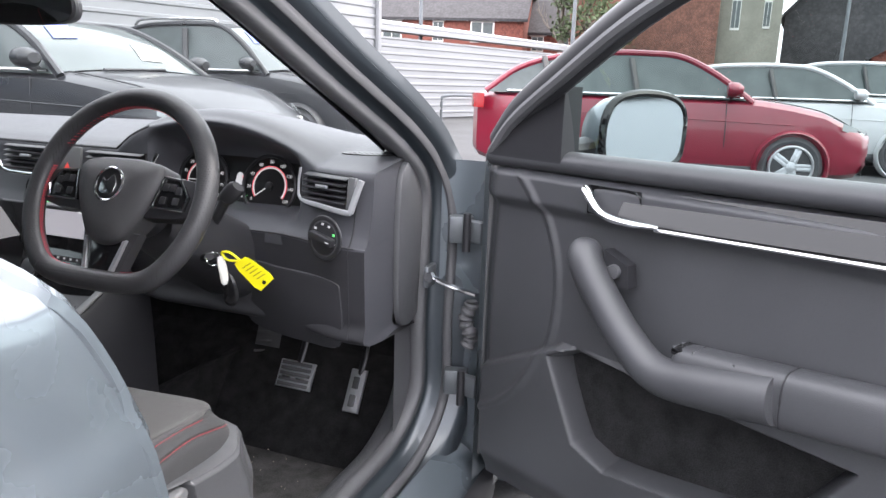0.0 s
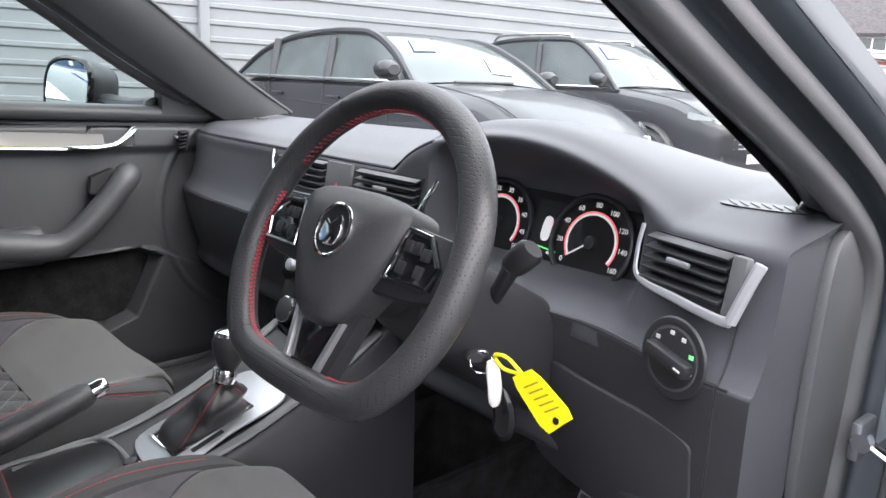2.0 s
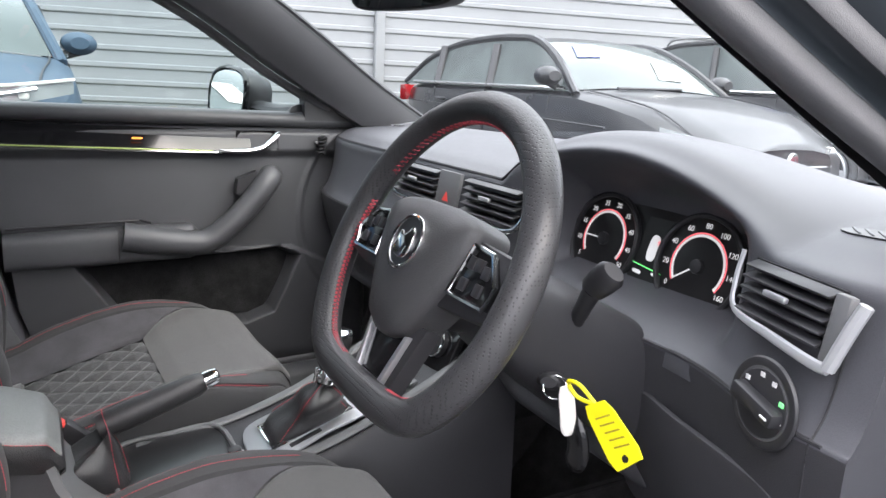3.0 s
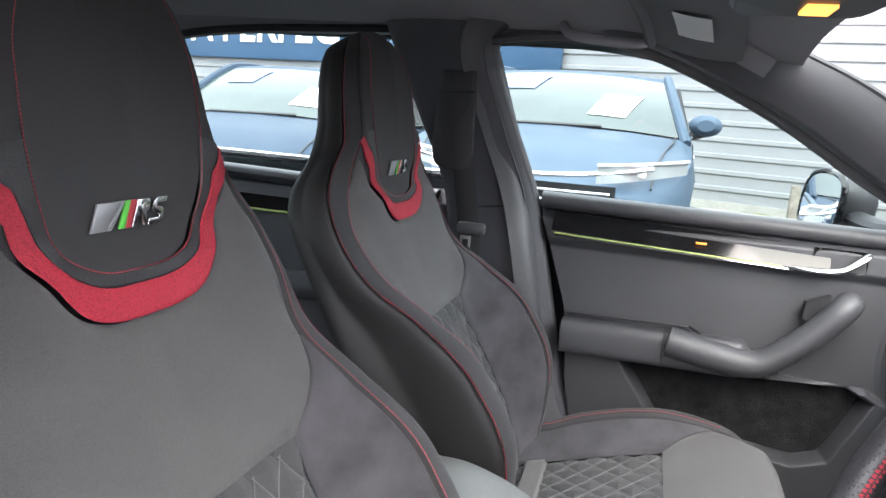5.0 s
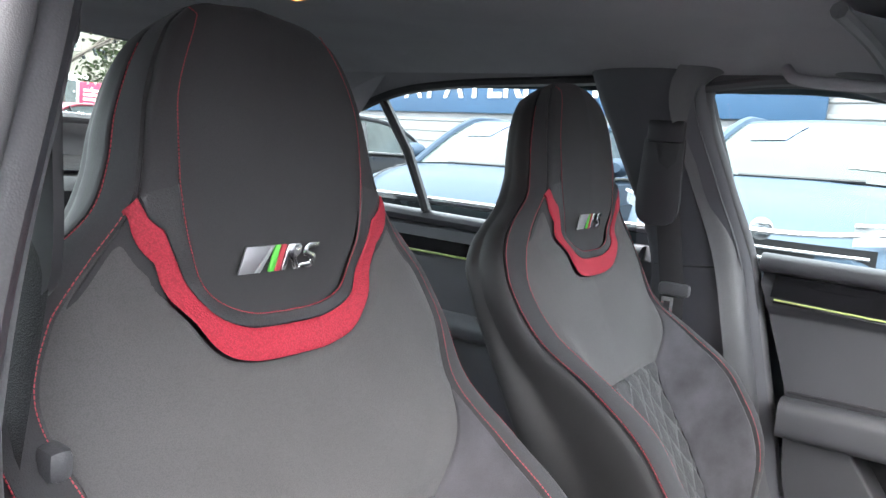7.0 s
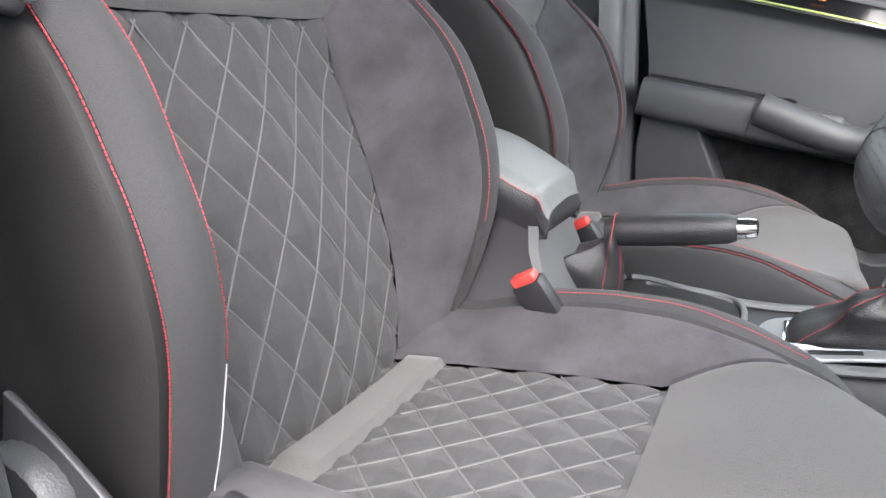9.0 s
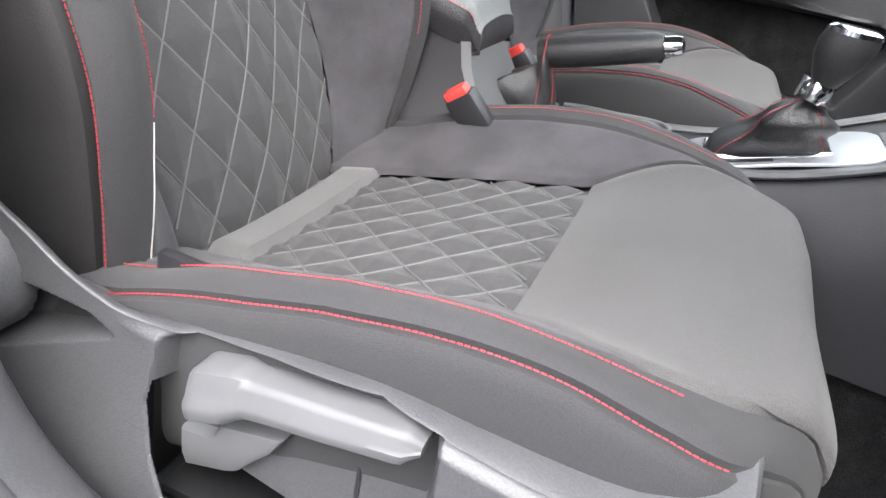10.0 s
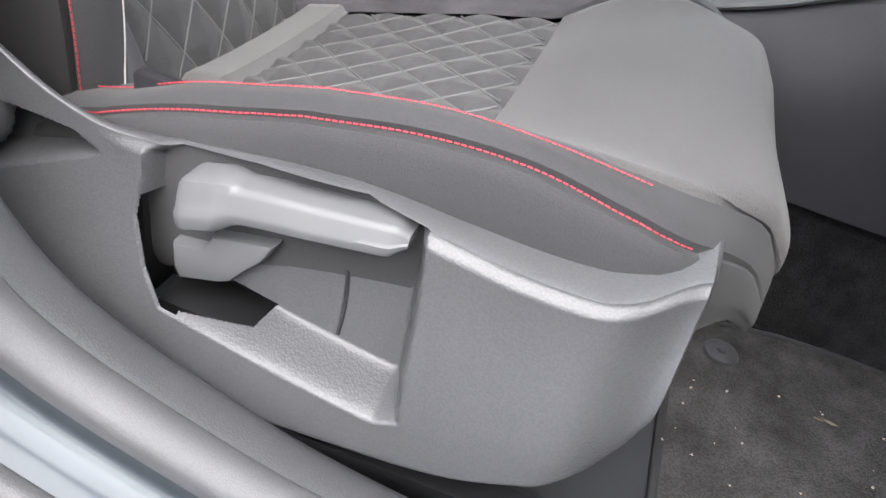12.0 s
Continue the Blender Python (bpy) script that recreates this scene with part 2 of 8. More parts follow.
def spl(ctrl, t):
    """A smooth curve through control values; t runs from 0 to 1."""
    n = len(ctrl) - 1
    k = min(max(t, 0.0), 1.0) * n
    i = min(int(k), n - 1)
    f = k - i
    c = [np.array(ctrl[min(max(j, 0), n)], dtype=float) for j in (i - 1, i, i + 1, i + 2)]
    if i == 0:
        c[0] = 2 * c[1] - c[2]
    if i == n - 1:
        c[3] = 2 * c[2] - c[1]
    return 0.5 * (2 * c[1] + (c[2] - c[0]) * f + (2 * c[0] - 5 * c[1] + 4 * c[2] - c[3]) * f * f + (3 * c[1] - c[0] - 3 * c[2] + c[3]) * f ** 3)


def tab(pairs, v):
    """Smooth lookup: pairs of (key, value...) in rising order."""
    ks = [p[0] for p in pairs]
    v = min(max(v, ks[0]), ks[-1])
    i = max(j for j in range(len(ks)) if ks[j] <= v)
    i = min(i, len(ks) - 2)
    f = (v - ks[i]) / (ks[i + 1] - ks[i])
    return spl([p[1:] for p in pairs], (i + f) / (len(ks) - 1))


def ss(a, b, x):
    t = min(max((x - a) / (b - a), 0.0), 1.0)
    return t * t * (3 - 2 * t)


def surf(fn, nu, nv, loop_u=False, loop_v=False, bm=None):
    """A sheet of quads from fn(u, v), u and v from 0 to 1."""
    bm = bm or bmesh.new()
    us, vs = nu if loop_u else nu + 1, nv if loop_v else nv + 1
    g = [[bm.verts.new(fn(i / nu, j / nv)) for j in range(vs)] for i in range(us)]
    for i in range(nu):
        for j in range(nv):
            a, b = (i + 1) % us, (j + 1) % vs
            bm.faces.new((g[i][j], g[a][j], g[a][b], g[i][b]))
    return bm


def loft(loops, closed=True, caps=True, bm=None):
    """Skin over loops of points, each with the same count."""
    bm = bm or bmesh.new()
    rows = [[bm.verts.new(p) for p in lp] for lp in loops]
    n = len(rows[0])
    for a, b in zip(rows, rows[1:]):
        for i in range(n if closed else n - 1):
            j = (i + 1) % n
            bm.faces.new((a[i], a[j], b[j], b[i]))
    if caps and closed:
        bm.faces.new(rows[0])
        bm.faces.new(rows[-1][::-1])
    return bm


def tube(path, radius, seg=10, caps=True, bm=None, flat=1.0, upv=(0, 0, 1)):
    """A round or oval bar along path; radius is a number or a list; flat squeezes it along upv."""
    pts = [Vector(p) for p in path]
    n = len(pts)
    rad = radius if isinstance(radius, (list, tuple)) else [radius] * n
    loops = []
    for i, p in enumerate(pts):
        d = (pts[min(i + 1, n - 1)] - pts[max(i - 1, 0)]).normalized()
        a = d.cross(Vector(upv))
        a = a.normalized() if a.length > 1e-4 else d.orthogonal().normalized()
        b = a.cross(d).normalized()
        loops.append([p + rad[i] * (a * math.cos(2 * math.pi * k / seg) + b * flat * math.sin(2 * math.pi * k / seg)) for k in range(seg)])
    return loft(loops, True, caps, bm)


def along(ctrl, n):
    return [Vector(spl(ctrl, i / n)) for i in range(n + 1)]


def block(size, at=(0, 0, 0), bevel=0.004, rot=(0, 0, 0), bm=None, seg=2):
    """A box with rounded edges."""
    b = bmesh.new()
    bmesh.ops.create_cube(b, size=1)
    bmesh.ops.scale(b, vec=size, verts=b.verts)
    if bevel:
        bmesh.ops.bevel(b, geom=list(b.edges), offset=bevel, segments=seg, affect="EDGES", profile=0.5)
    bmesh.ops.transform(b, matrix=pose(*at, *rot), verts=b.verts)
    return join(bm, b)


def join(bm, b):
    if bm is None:
        return b
    me = bpy.data.meshes.new("tmp")
    b.to_mesh(me)
    bm.from_mesh(me)
    b.free()
    bpy.data.meshes.remove(me)
    return bm


def plate(outline, thick, m=None, bevel=0.0, bm=None, seg=2):
    """A flat plate from an outline in its own x, y, raised by thick along z and laid by the pose m."""
    b = bmesh.new()
    f = b.faces.new([b.verts.new((x, y, 0)) for x, y in outline])
    r = bmesh.ops.extrude_face_region(b, geom=[f])
    bmesh.ops.translate(b, vec=(0, 0, thick), verts=[v for v in r["geom"] if isinstance(v, bmesh.types.BMVert)])
    bmesh.ops.recalc_face_normals(b, faces=b.faces)
    if bevel:
        top = [e for e in b.edges if all(v.co.z > thick * 0.5 for v in e.verts)]
        bmesh.ops.bevel(b, geom=top, offset=bevel, segments=seg, affect="EDGES", profile=0.5)
    if m is not None:
        bmesh.ops.transform(b, matrix=m, verts=b.verts)
    return join(bm, b)


def round_outline(ctrl, n=48):
    """A smooth closed outline through control points."""
    c = list(ctrl)
    k = len(c)
    out = []
    for i in range(n):
        t = i / n * k
        j, f = int(t), t - int(t)
        p = [np.array(c[(j + q) % k], dtype=float) for q in (-1, 0, 1, 2)]
        out.append(tuple(0.5 * (2 * p[1] + (p[2] - p[0]) * f + (2 * p[0] - 5 * p[1] + 4 * p[2] - p[3]) * f * f + (3 * p[1] - p[0] - 3 * p[2] + p[3]) * f ** 3)))
    return out


def disc(r, depth, m, seg=32, bevel=0.0, bm=None):
    return plate([(r * math.cos(2 * math.pi * i / seg), r * math.sin(2 * math.pi * i / seg)) for i in range(seg)], depth, m, bevel, bm)


def ring(r0, r1, depth, m, seg=40, bm=None):
    """A flat ring with a rounded face."""
    def f(u, v):
        a, b = 2 * math.pi * u, 2 * math.pi * v
        rc, rw = (r0 + r1) / 2, (r1 - r0) / 2
        return m @ Vector(((rc + rw * math.cos(b)) * math.cos(a), (rc + rw * math.cos(b)) * math.sin(a), depth * math.sin(b)))
    return surf(f, seg, 8, True, True, bm)


# ---- ground, workshop wall and fence ----
ground = tagged(part("ground", surf(lambda u, v: (-600 + 1200 * u, -600 + 1200 * v, 0), 40, 40), M_ASPHALT), "dark grey asphalt of a dealer's car park", "ground", kind="structure")


def wall_at(y, off=0.0):
    return Vector((-11.6 + 0.245 * y + off, y, 0))


def cladding(name, y0, y1, z0, z1, pitch, label):
    """Profiled metal sheet: horizontal ribs with a shadow gap under each."""
    prof = [(0.0, 0.0), (0.0, 0.62), (0.030, 0.72), (0.030, 0.94), (0.0, 1.0)]
    n = int((z1 - z0) / pitch)
    b = bmesh.new()
    rows = []
    for i in range(n):
        for o, f in prof[:-1] if i < n - 1 else prof:
            rows.append((o, z0 + (i + f) * pitch))
    cols = [wall_at(y) for y in (y0, y1)]
    g = [[b.verts.new((c.x + o - 0.05, c.y, z)) for o, z in rows] for c in cols]
    for j in range(len(rows) - 1):
        b.faces.new((g[0][j], g[1][j], g[1][j + 1], g[0][j + 1]))
    return tagged(part(name, b, M_CLAD, smooth=False), label, "wall", kind="structure")


WALL = cladding("wall_workshop", -17.0, 17.2, 0.12, 6.0, 0.25, "white ribbed metal cladding of the workshop")
part("wall_plinth", loft([[wall_at(y, d) + Vector((0, 0, z)) for d, z in ((-0.25, 0), (-0.02, 0), (-0.02, 0.13), (-0.25, 0.13))] for y in (-17, 17.2)]), M_CONC, WALL)
for y in (5.6, 17.2, -4.6):
    part("downpipe", block((0.10, 0.16, 6.0), (wall_at(y).x + 0.02, y, 3.0), 0.02), M_CLAD, WALL, "pale grey vertical trim")
FENCE = cladding("wall_fence", 17.2, 30.0, 0.05, 2.30, 0.19, "lower ribbed metal fence")
part("fence_coping", loft([[wall_at(y, d) + Vector((0, 0, z)) for d, z in ((-0.5, 2.28), (0.03, 2.28), (0.03, 2.40), (-0.5, 2.55))] for y in (17.2, 30.0)]), M_CLAD, FENCE)
part("fence_roof", loft([[wall_at(y, d) + Vector((0, 0, z)) for d, z in ((-0.5, 2.5), (0.0, 2.42), (0.0, 2.46), (-6, 3.2))] for y in (17.2, 30.0)]), M_CLAD, FENCE)
grass = tagged(part("grass_strip", surf(lambda u, v: wall_at(-17 + 34 * u, 0.05 + 1.1 * v) + Vector((0, 0, 0.02 + 0.03 * noise.noise((u * 90, v * 6, 0)))), 160, 8), M_GRASS), "worn grass verge at the foot of the wall", "grass", kind="stuff")
tagged(part("kerb", block((0.12, 34, 0.12), (0, 0, 0), 0.02), M_CONC), "pale concrete kerb along the verge", "kerb", kind="structure").matrix_world = pose(wall_at(0, 1.25).x, 0, 0.06, 0, 0, -13.8)
for y in (2.4, 4.9):
    tagged(part("wooden_post", block((0.12, 0.12, 0.55), (wall_at(y, 0.9).x, y, 0.27), 0.02), M_TIMBER), "short weathered wooden post on the verge", "post", "verge posts")
hoop = tagged(part("hoop_barrier", tube(along([(-5.6, 17.2, 0), (-5.6, 17.2, 0.55), (-5.5, 17.25, 0.72), (-4.7, 17.6, 0.72), (-4.6, 17.65, 0.55), (-4.6, 17.65, 0)], 40), 0.035, 8), M_STEELG), "grey steel hoop barrier by the fence", "barrier")

# banner on the wall
bn = thing("wall_banner", "dark blue banner with large white lettering", "sign")
ang = math.degrees(math.atan2(1, 0.245))
BM = Matrix.Translation(wall_at(-9.0, 0.06) + Vector((0, 0, 2.75))) @ pose(0, 0, 0, 90, 0, 90 - 13.8)
part("banner_board", block((16.0, 1.5, 0.04), (0, 0, 0), 0.01), M_NAVY, bn).matrix_world = BM
def words(body, size, m, ma, parent):
    c = bpy.data.curves.new("letters", "FONT")
    c.body, c.size, c.align_x, c.align_y, c.extrude = body, size, "LEFT", "CENTER", 0.01
    c.offset = size * 0.018
    t = bpy.data.objects.new("tmp", c)
    me = bpy.data.meshes.new_from_object(t)
    bpy.data.objects.remove(t)
    me.materials.append(ma)
    ob = new("lettering", me)
    ob.matrix_world = m
    ob.parent = parent
    return ob
words("LD AT A PERFECT", 1.02, BM @ pose(-4.2, -0.08, 0.035), M_WHITEP, bn)


# ---- parked cars ----
def parked_car(label, paint, L=4.3, W=1.78, H=1.46, belt=0.98, bonnet=0.80, suv=0.0, at=(0, 0, 0), turn=0.0, sticker=True, bar=False):
    """A car with its nose along +x: body, glass, wheels, lamps and mirrors."""
    car = thing("parked_car", label, "car", "parked cars")
    hl, hw = L / 2, W / 2
    ground_z = 0.20 + 0.06 * suv
    xa, xb, xc, xd = hl * 0.42, hl * 0.08, -hl * 0.52, -hl * 0.90
    fall = 0.0 if bar else 0.14
    def sect(x):
        k = x / hl
        top = bonnet + (belt - bonnet) * ss(0.95, 0.36, k) - 0.20 * ss(0.66, 1.0, k) ** 1.6 - 0.16 * ss(-0.93, -1.0, k)
        w = hw * (1 - 0.20 * ss(0.66, 1.0, abs(k)) ** 1.5 - 0.30 * ss(0.955, 1.0, abs(k)))
        lo = ground_z + 0.10 * ss(0.9, 1.0, abs(k))
        pts = [(0.0, lo), (0.80, lo), (0.95, lo + 0.06), (1.0, lo + 0.20), (0.985, (lo + top) * 0.5), (1.0, top - 0.20), (0.965, top - 0.06), (0.88, top - 0.012), (0.5, top + 0.012), (0.0, top + 0.022)]
        loop = [Vector((x, w * a, z)) for a, z in pts] + [Vector((x, -w * a, z)) for a, z in pts[-2:0:-1]]
        return loop
    xs = [hl * v for v in (-1, -0.985, -0.95, -0.88, -0.75, -0.6, -0.4, -0.2, 0, 0.2, 0.36, 0.45, 0.6, 0.75, 0.86, 0.93, 0.97, 0.99, 1.0)]
    body = part("body", loft([sect(x) for x in xs]), paint, car)
    prof = [(xa, belt - 0.01), ((xa + xb) / 2, belt + (H - belt) * 0.55), (xb, H - 0.035), (xb - 0.35, H), ((xb + xc) / 2 - 0.1, H), (xc, H - 0.045), ((xc + xd) / 2 - 0.06, belt + (H - belt) * 0.60), (xd, belt + 0.02)]
    def top(s, e=0.0):
        x, z = spl(prof, s)
        w = hw * (0.93 - 0.20 * (z - belt) / (H - belt))
        return x, z, w
    def sheet(s0, s1, off=0.0, inset=0.0):
        def f(u, v):
            x, z, w = top(s0 + (s1 - s0) * u)
            q = -1 + 2 * v
            return Vector((x + off * 0.3, q * (w - inset), z + off - 0.035 * q * q))
        return surf(f, 14, 12)
    ws = part("windscreen", sheet(0.02, 0.27, 0.004, 0.05), M_CARSCREEN, car)
    part("roof", sheet(0.27, 0.74), paint, car)
    part("rear_window", sheet(0.74, 0.98, 0.0, 0.05), M_CARSCREEN, car)
    for sg in (-1, 1):
        def side(u, v):
            x, z, w = top(u)
            return Vector((x + (0.02 if u < 0.5 else -0.0) * v, sg * (hw * 0.94 + (w - hw * 0.94) * v - 0.004), belt - 0.02 + (z - 0.035 - belt + 0.02) * v))
        part("side_glass", surf(side, 40, 8), M_CARGLASS, car, "dark side glass")
        part("roof_edge", tube([Vector((x, sg * (w - 0.012), z - 0.03)) for x, z, w in (top(s) for s in np.linspace(0.0, 1.0, 40))], 0.035, 8), paint, car)
        part("window_trim", tube([Vector((x, sg * hw * 0.952, belt + 0.004)) for x in np.linspace(xa - 0.1, xd + 0.25, 12)], 0.013, 6), M_CHROME, car)
        for px in (-0.12, -0.56):
            x0 = hl * px
            part("door_pillar", tube([Vector((x0, sg * hw * 0.945, belt - 0.02)), Vector((x0 - 0.10, sg * hw * 0.80, H - 0.09))], 0.04, 8, True, None, 0.5), M_DARK, car)
        if suv:
            part("roof_rail", tube(along([(xb - 0.1, sg * hw * 0.70, H - 0.03), (xb - 0.25, sg * hw * 0.70, H + 0.035), (xc + 0.1, sg * hw * 0.70, H + 0.035), (xc - 0.1, sg * hw * 0.70, H - 0.04)], 24), 0.018, 8), M_CHROME, car)
        mr = part("door_mirror", loft([[Vector((xa - 0.22 + dx, sg * (hw + 0.04), belt + 0.09 + 0.075 * r * math.sin(a))) + Vector((0, 0.11 * r * math.cos(a), 0)) for a in np.linspace(0, 2 * math.pi, 17)[:-1]] for dx, dy, r in ((-0.05, 0, 0.8), (-0.02, 0, 1.0), (0.05, 0, 0.95), (0.10, 0, 0.5))]), paint, car)
        part("mirror_foot", tube([Vector((xa - 0.22, sg * hw * 0.93, belt + 0.01)), Vector((xa - 0.20, sg * (hw + 0.06), belt + 0.05))], 0.03, 8), M_DARK, mr)
        lamp = part("headlamp", surf(lambda u, v: Vector((hl * (0.985 - 0.16 * u ** 1.3), sg * hw * (0.42 + 0.50 * u ** 0.8), bonnet - 0.10 - fall * (1 - 0.55 * u) + 0.055 * u + 0.10 * (v - 0.5) * (1 - 0.3 * u))) + Vector((0.012, sg * 0.012, 0)), 14, 6), M_LAMPGLASS, car, "clear headlamp")
        if bar:
            part("light_line", tube([Vector((hl * (0.990 - 0.16 * u ** 1.3) + 0.012, sg * (hw * (0.42 + 0.50 * u ** 0.8) + 0.014), bonnet - 0.052 + 0.043 * u)) for u in np.linspace(0, 1, 12)], 0.009, 6), M_WHITEP, lamp, "white light line")
        part("tail_lamp", surf(lambda u, v: Vector((-hl * (0.995 - 0.10 * u), sg * hw * (0.62 + 0.36 * u ** 0.7), belt - 0.12 + 0.16 * (v - 0.5))) + Vector((-0.012, sg * 0.010, 0)), 10, 5), M_TAIL, car, "red tail lamp")
        for wx in (0.60, -0.60):
            wr = 0.325 + 0.03 * suv
            m = Matrix.Translation((hl * wx + 0.04, sg * (hw - 0.115), wr)) @ pose(0, 0, 0, -90 * sg, 0, 0)
            part("wheel_arch", ring(wr * 0.98, wr * 1.17, 0.10, m @ pose(0, 0, 0.075), 40), M_DARK if suv else paint, car)
            wh = part("wheel", ring(wr * 0.66, wr, 0.11, m @ pose(0, 0, 0.03), 40), M_RUBBER, car, "black tyre on an alloy rim")
            part("rim_dish", disc(wr * 0.68, 0.02, m @ pose(0, 0, 0.122), 32), M_DARK, wh)
            rimb = ring(wr * 0.60, wr * 0.70, 0.03, m @ pose(0, 0, 0.135), 40)
            for i in range(10):
                sp = block((wr * 0.56, 0.040, 0.03), (wr * 0.36, 0.018 * (1 if i % 2 else -1), 0.135), 0.008, (0, 4, 0))
                bmesh.ops.transform(sp, matrix=m @ pose(0, 0, 0, 0, 0, 72 * (i // 2)), verts=sp.verts)
                join(rimb, sp)
            part("alloy_rim", rimb, M_SATIN, wh, "silver alloy rim")
            part("hub_cap", disc(wr * 0.16, 0.02, m @ pose(0, 0, 0.145), 20, 0.004), M_SATIN, wh)
    gl = part("grille", surf(lambda u, v: Vector((hl * (1.005 - 0.02 * (2 * u - 1) ** 2), hw * 0.55 * (2 * u - 1), bonnet - 0.16 - fall * 0.7 - 0.22 * v)), 14, 6), M_FACE, car)
    for i in range(4):
        part("grille_bar", tube([Vector((hl * (1.012 - 0.02 * q * q), hw * 0.52 * q, bonnet - 0.20 - fall * 0.7 - 0.05 * i)) for q in np.linspace(-1, 1, 12)], 0.008, 6), M_SATIN, gl)
    part("number_plate", block((0.012, 0.50, 0.11), (hl * 1.015, 0, 0.42), 0.004), M_WHITEP, car)
    part("rear_plate", block((0.012, 0.50, 0.11), (-hl * 1.005, 0, 0.62), 0.004), M_YELLOW, car)
    part("front_bumper", surf(lambda u, v: Vector((hl * (1.004 - 0.05 * (2 * u - 1) ** 2), hw * 0.78 * (2 * u - 1), 0.24 + 0.12 * v)), 12, 4), M_DARK, car)
    part("sill", block((L * 0.52, W * 0.985, 0.10), (0, 0, ground_z + 0.06), 0.03), M_DARK, car)
    part("wiper", tube([Vector((xa + 0.03, -hw * 0.5, belt + 0.02)), Vector((xa - 0.02, hw * 0.3, belt + 0.035))], 0.012, 6), M_DARK, ws)
    for sg in (-1, 1):
        for px in (0.30, -0.13, -0.56):
            part("door_seam", tube([Vector((hl * px + 0.02 * q, sg * (hw * (0.972 + 0.028 * math.sin(pi * q)) + 0.001), belt - 0.04 - (belt - 0.42) * q)) for q in np.linspace(0, 1, 9)], 0.005, 5), M_DARK, car)
        for px in (-0.04, -0.47):
            part("door_handle", block((0.19, 0.03, 0.028), (hl * px, sg * (hw * 0.995 + 0.008), belt - 0.15), 0.010), M_CHROME if bar else paint, car, "door handle")
        part("bonnet_seam", tube([Vector((hl * k, sg * hw * (0.84 - 0.10 * ss(0.5, 0.95, k)), bonnet + (belt - bonnet) * ss(0.95, 0.36, k) - 0.20 * ss(0.66, 1.0, k) ** 1.6 + 0.004)) for k in np.linspace(0.42, 0.93, 12)], 0.006, 5), M_DARK, car)
        part("side_crease", tube([Vector((hl * k, sg * (hw * 0.999), belt - 0.22 - 0.05 * k)) for k in np.linspace(-0.8, 0.62, 14)], 0.007, 6), paint, car)
        part("lamp_unit", block((0.05, 0.16, 0.045), (hl * 0.93, sg * hw * 0.62, bonnet - 0.085 - fall * 0.8), 0.015, (0, 0, -20 * sg)), M_WHITEP, car, "lamp reflector")
        part("fog_lamp", block((0.03, 0.16, 0.07), (hl * 0.965, sg * hw * 0.62, 0.42), 0.02, (0, 0, -16 * sg)), M_FACE, car)
    part("nose_badge", disc(0.055, 0.012, pose(hl * 1.004, 0, bonnet - 0.115 - fall, 0, 90, 0), 24, 0.004), M_CHROME, car)
    if bar:
        part("chrome_bar", tube([Vector((hl * (1.012 - 0.075 * q * q), hw * 0.74 * q, bonnet - 0.125 + 0.07 * q * q)) for q in np.linspace(-1, 1, 24)], 0.014, 8), M_CHROME, car, "chrome bar across the nose")
        part("lower_mouth", block((0.02, W * 0.55, 0.16), (hl * 0.995, 0, 0.50), 0.03), M_FACE, car)
    if sticker:
        def stk(y0, s0, w, ln, ma, nm):
            def f(u, v):
                x, z, ww = top(s0 + ln * v)
                q = (y0 + w * (u - 0.5) + 0.10 * v) / ww
                return Vector((x + 0.004, q * ww, z + 0.010 - 0.035 * q * q))
            part(nm, surf(f, 3, 4), ma, ws)
        stk(-0.40, 0.155, 0.24, 0.085, M_STICKB, "sale_sticker")
        stk(0.28, 0.06, 0.26, 0.09, M_WHITEP, "price_card")
    car.matrix_basis = pose(*at, 0, 0, turn)
    return car


parked_car("black family hatchback parked nose out by the wall", M_CARBLACK, 4.35, 1.80, 1.50, 1.06, 0.92, 0.0, (-4.3, 5.0, 0), 0)
parked_car("black sport utility car with chrome roof rails", M_CARBLACK, 4.55, 1.86, 1.72, 1.12, 0.98, 1.0, (-5.1, 8.7, 0), 0)
parked_car("dark red hatchback with silver alloy wheels", M_CARRED, 4.3, 1.78, 1.47, 1.00, 0.86, 0.0, (0.40, 9.2, 0), 7, False)
parked_car("white saloon parked beyond the red hatchback", M_CARWHITE, 4.5, 1.80, 1.46, 0.99, 0.86, 0.0, (1.9, 12.2, 0), 6, False)
parked_car("white people carrier behind the saloon", M_CARWHITE, 4.4, 1.80, 1.62, 1.08, 0.95, 0.0, (3.4, 15.2, 0), 6, False)
parked_car("grey hatchback at the end of the row", M_CARGREY, 4.3, 1.80, 1.46, 0.99, 0.86, 0.0, (6.4, 17.8, 0), 8, False)
parked_car("light blue crossover with a chrome bar across its nose", M_CARBLUE, 4.35, 1.80, 1.56, 1.10, 0.99, 0.0, (-5.12, -0.02, 0), 0, True, True)
parked_car("dark blue hatchback parked nose out by the wall", M_CARNAVY, 4.35, 1.80, 1.46, 1.00, 0.86, 0.0, (-5.30, -2.55, 0), 7)
parked_car("black hatchback in the row by the wall", M_CARBLACK, 4.35, 1.80, 1.46, 1.00, 0.86, 0.0, (-5.9, -6.4, 0), 9)
parked_car("silver estate car in the row by the wall", M_CARGREY, 4.5, 1.80, 1.50, 1.00, 0.86, 0.0, (-6.6, -9.6, 0), 9)
parked_car("red hatchback standing behind the car", M_CARRED, 4.0, 1.75, 1.48, 1.00, 0.86, 0.0, (-8.3, -16.2, 0), 200, False)

# sign and street behind
sg_ = thing("advert_board", "crimson advertising board with white lines of print", "sign")
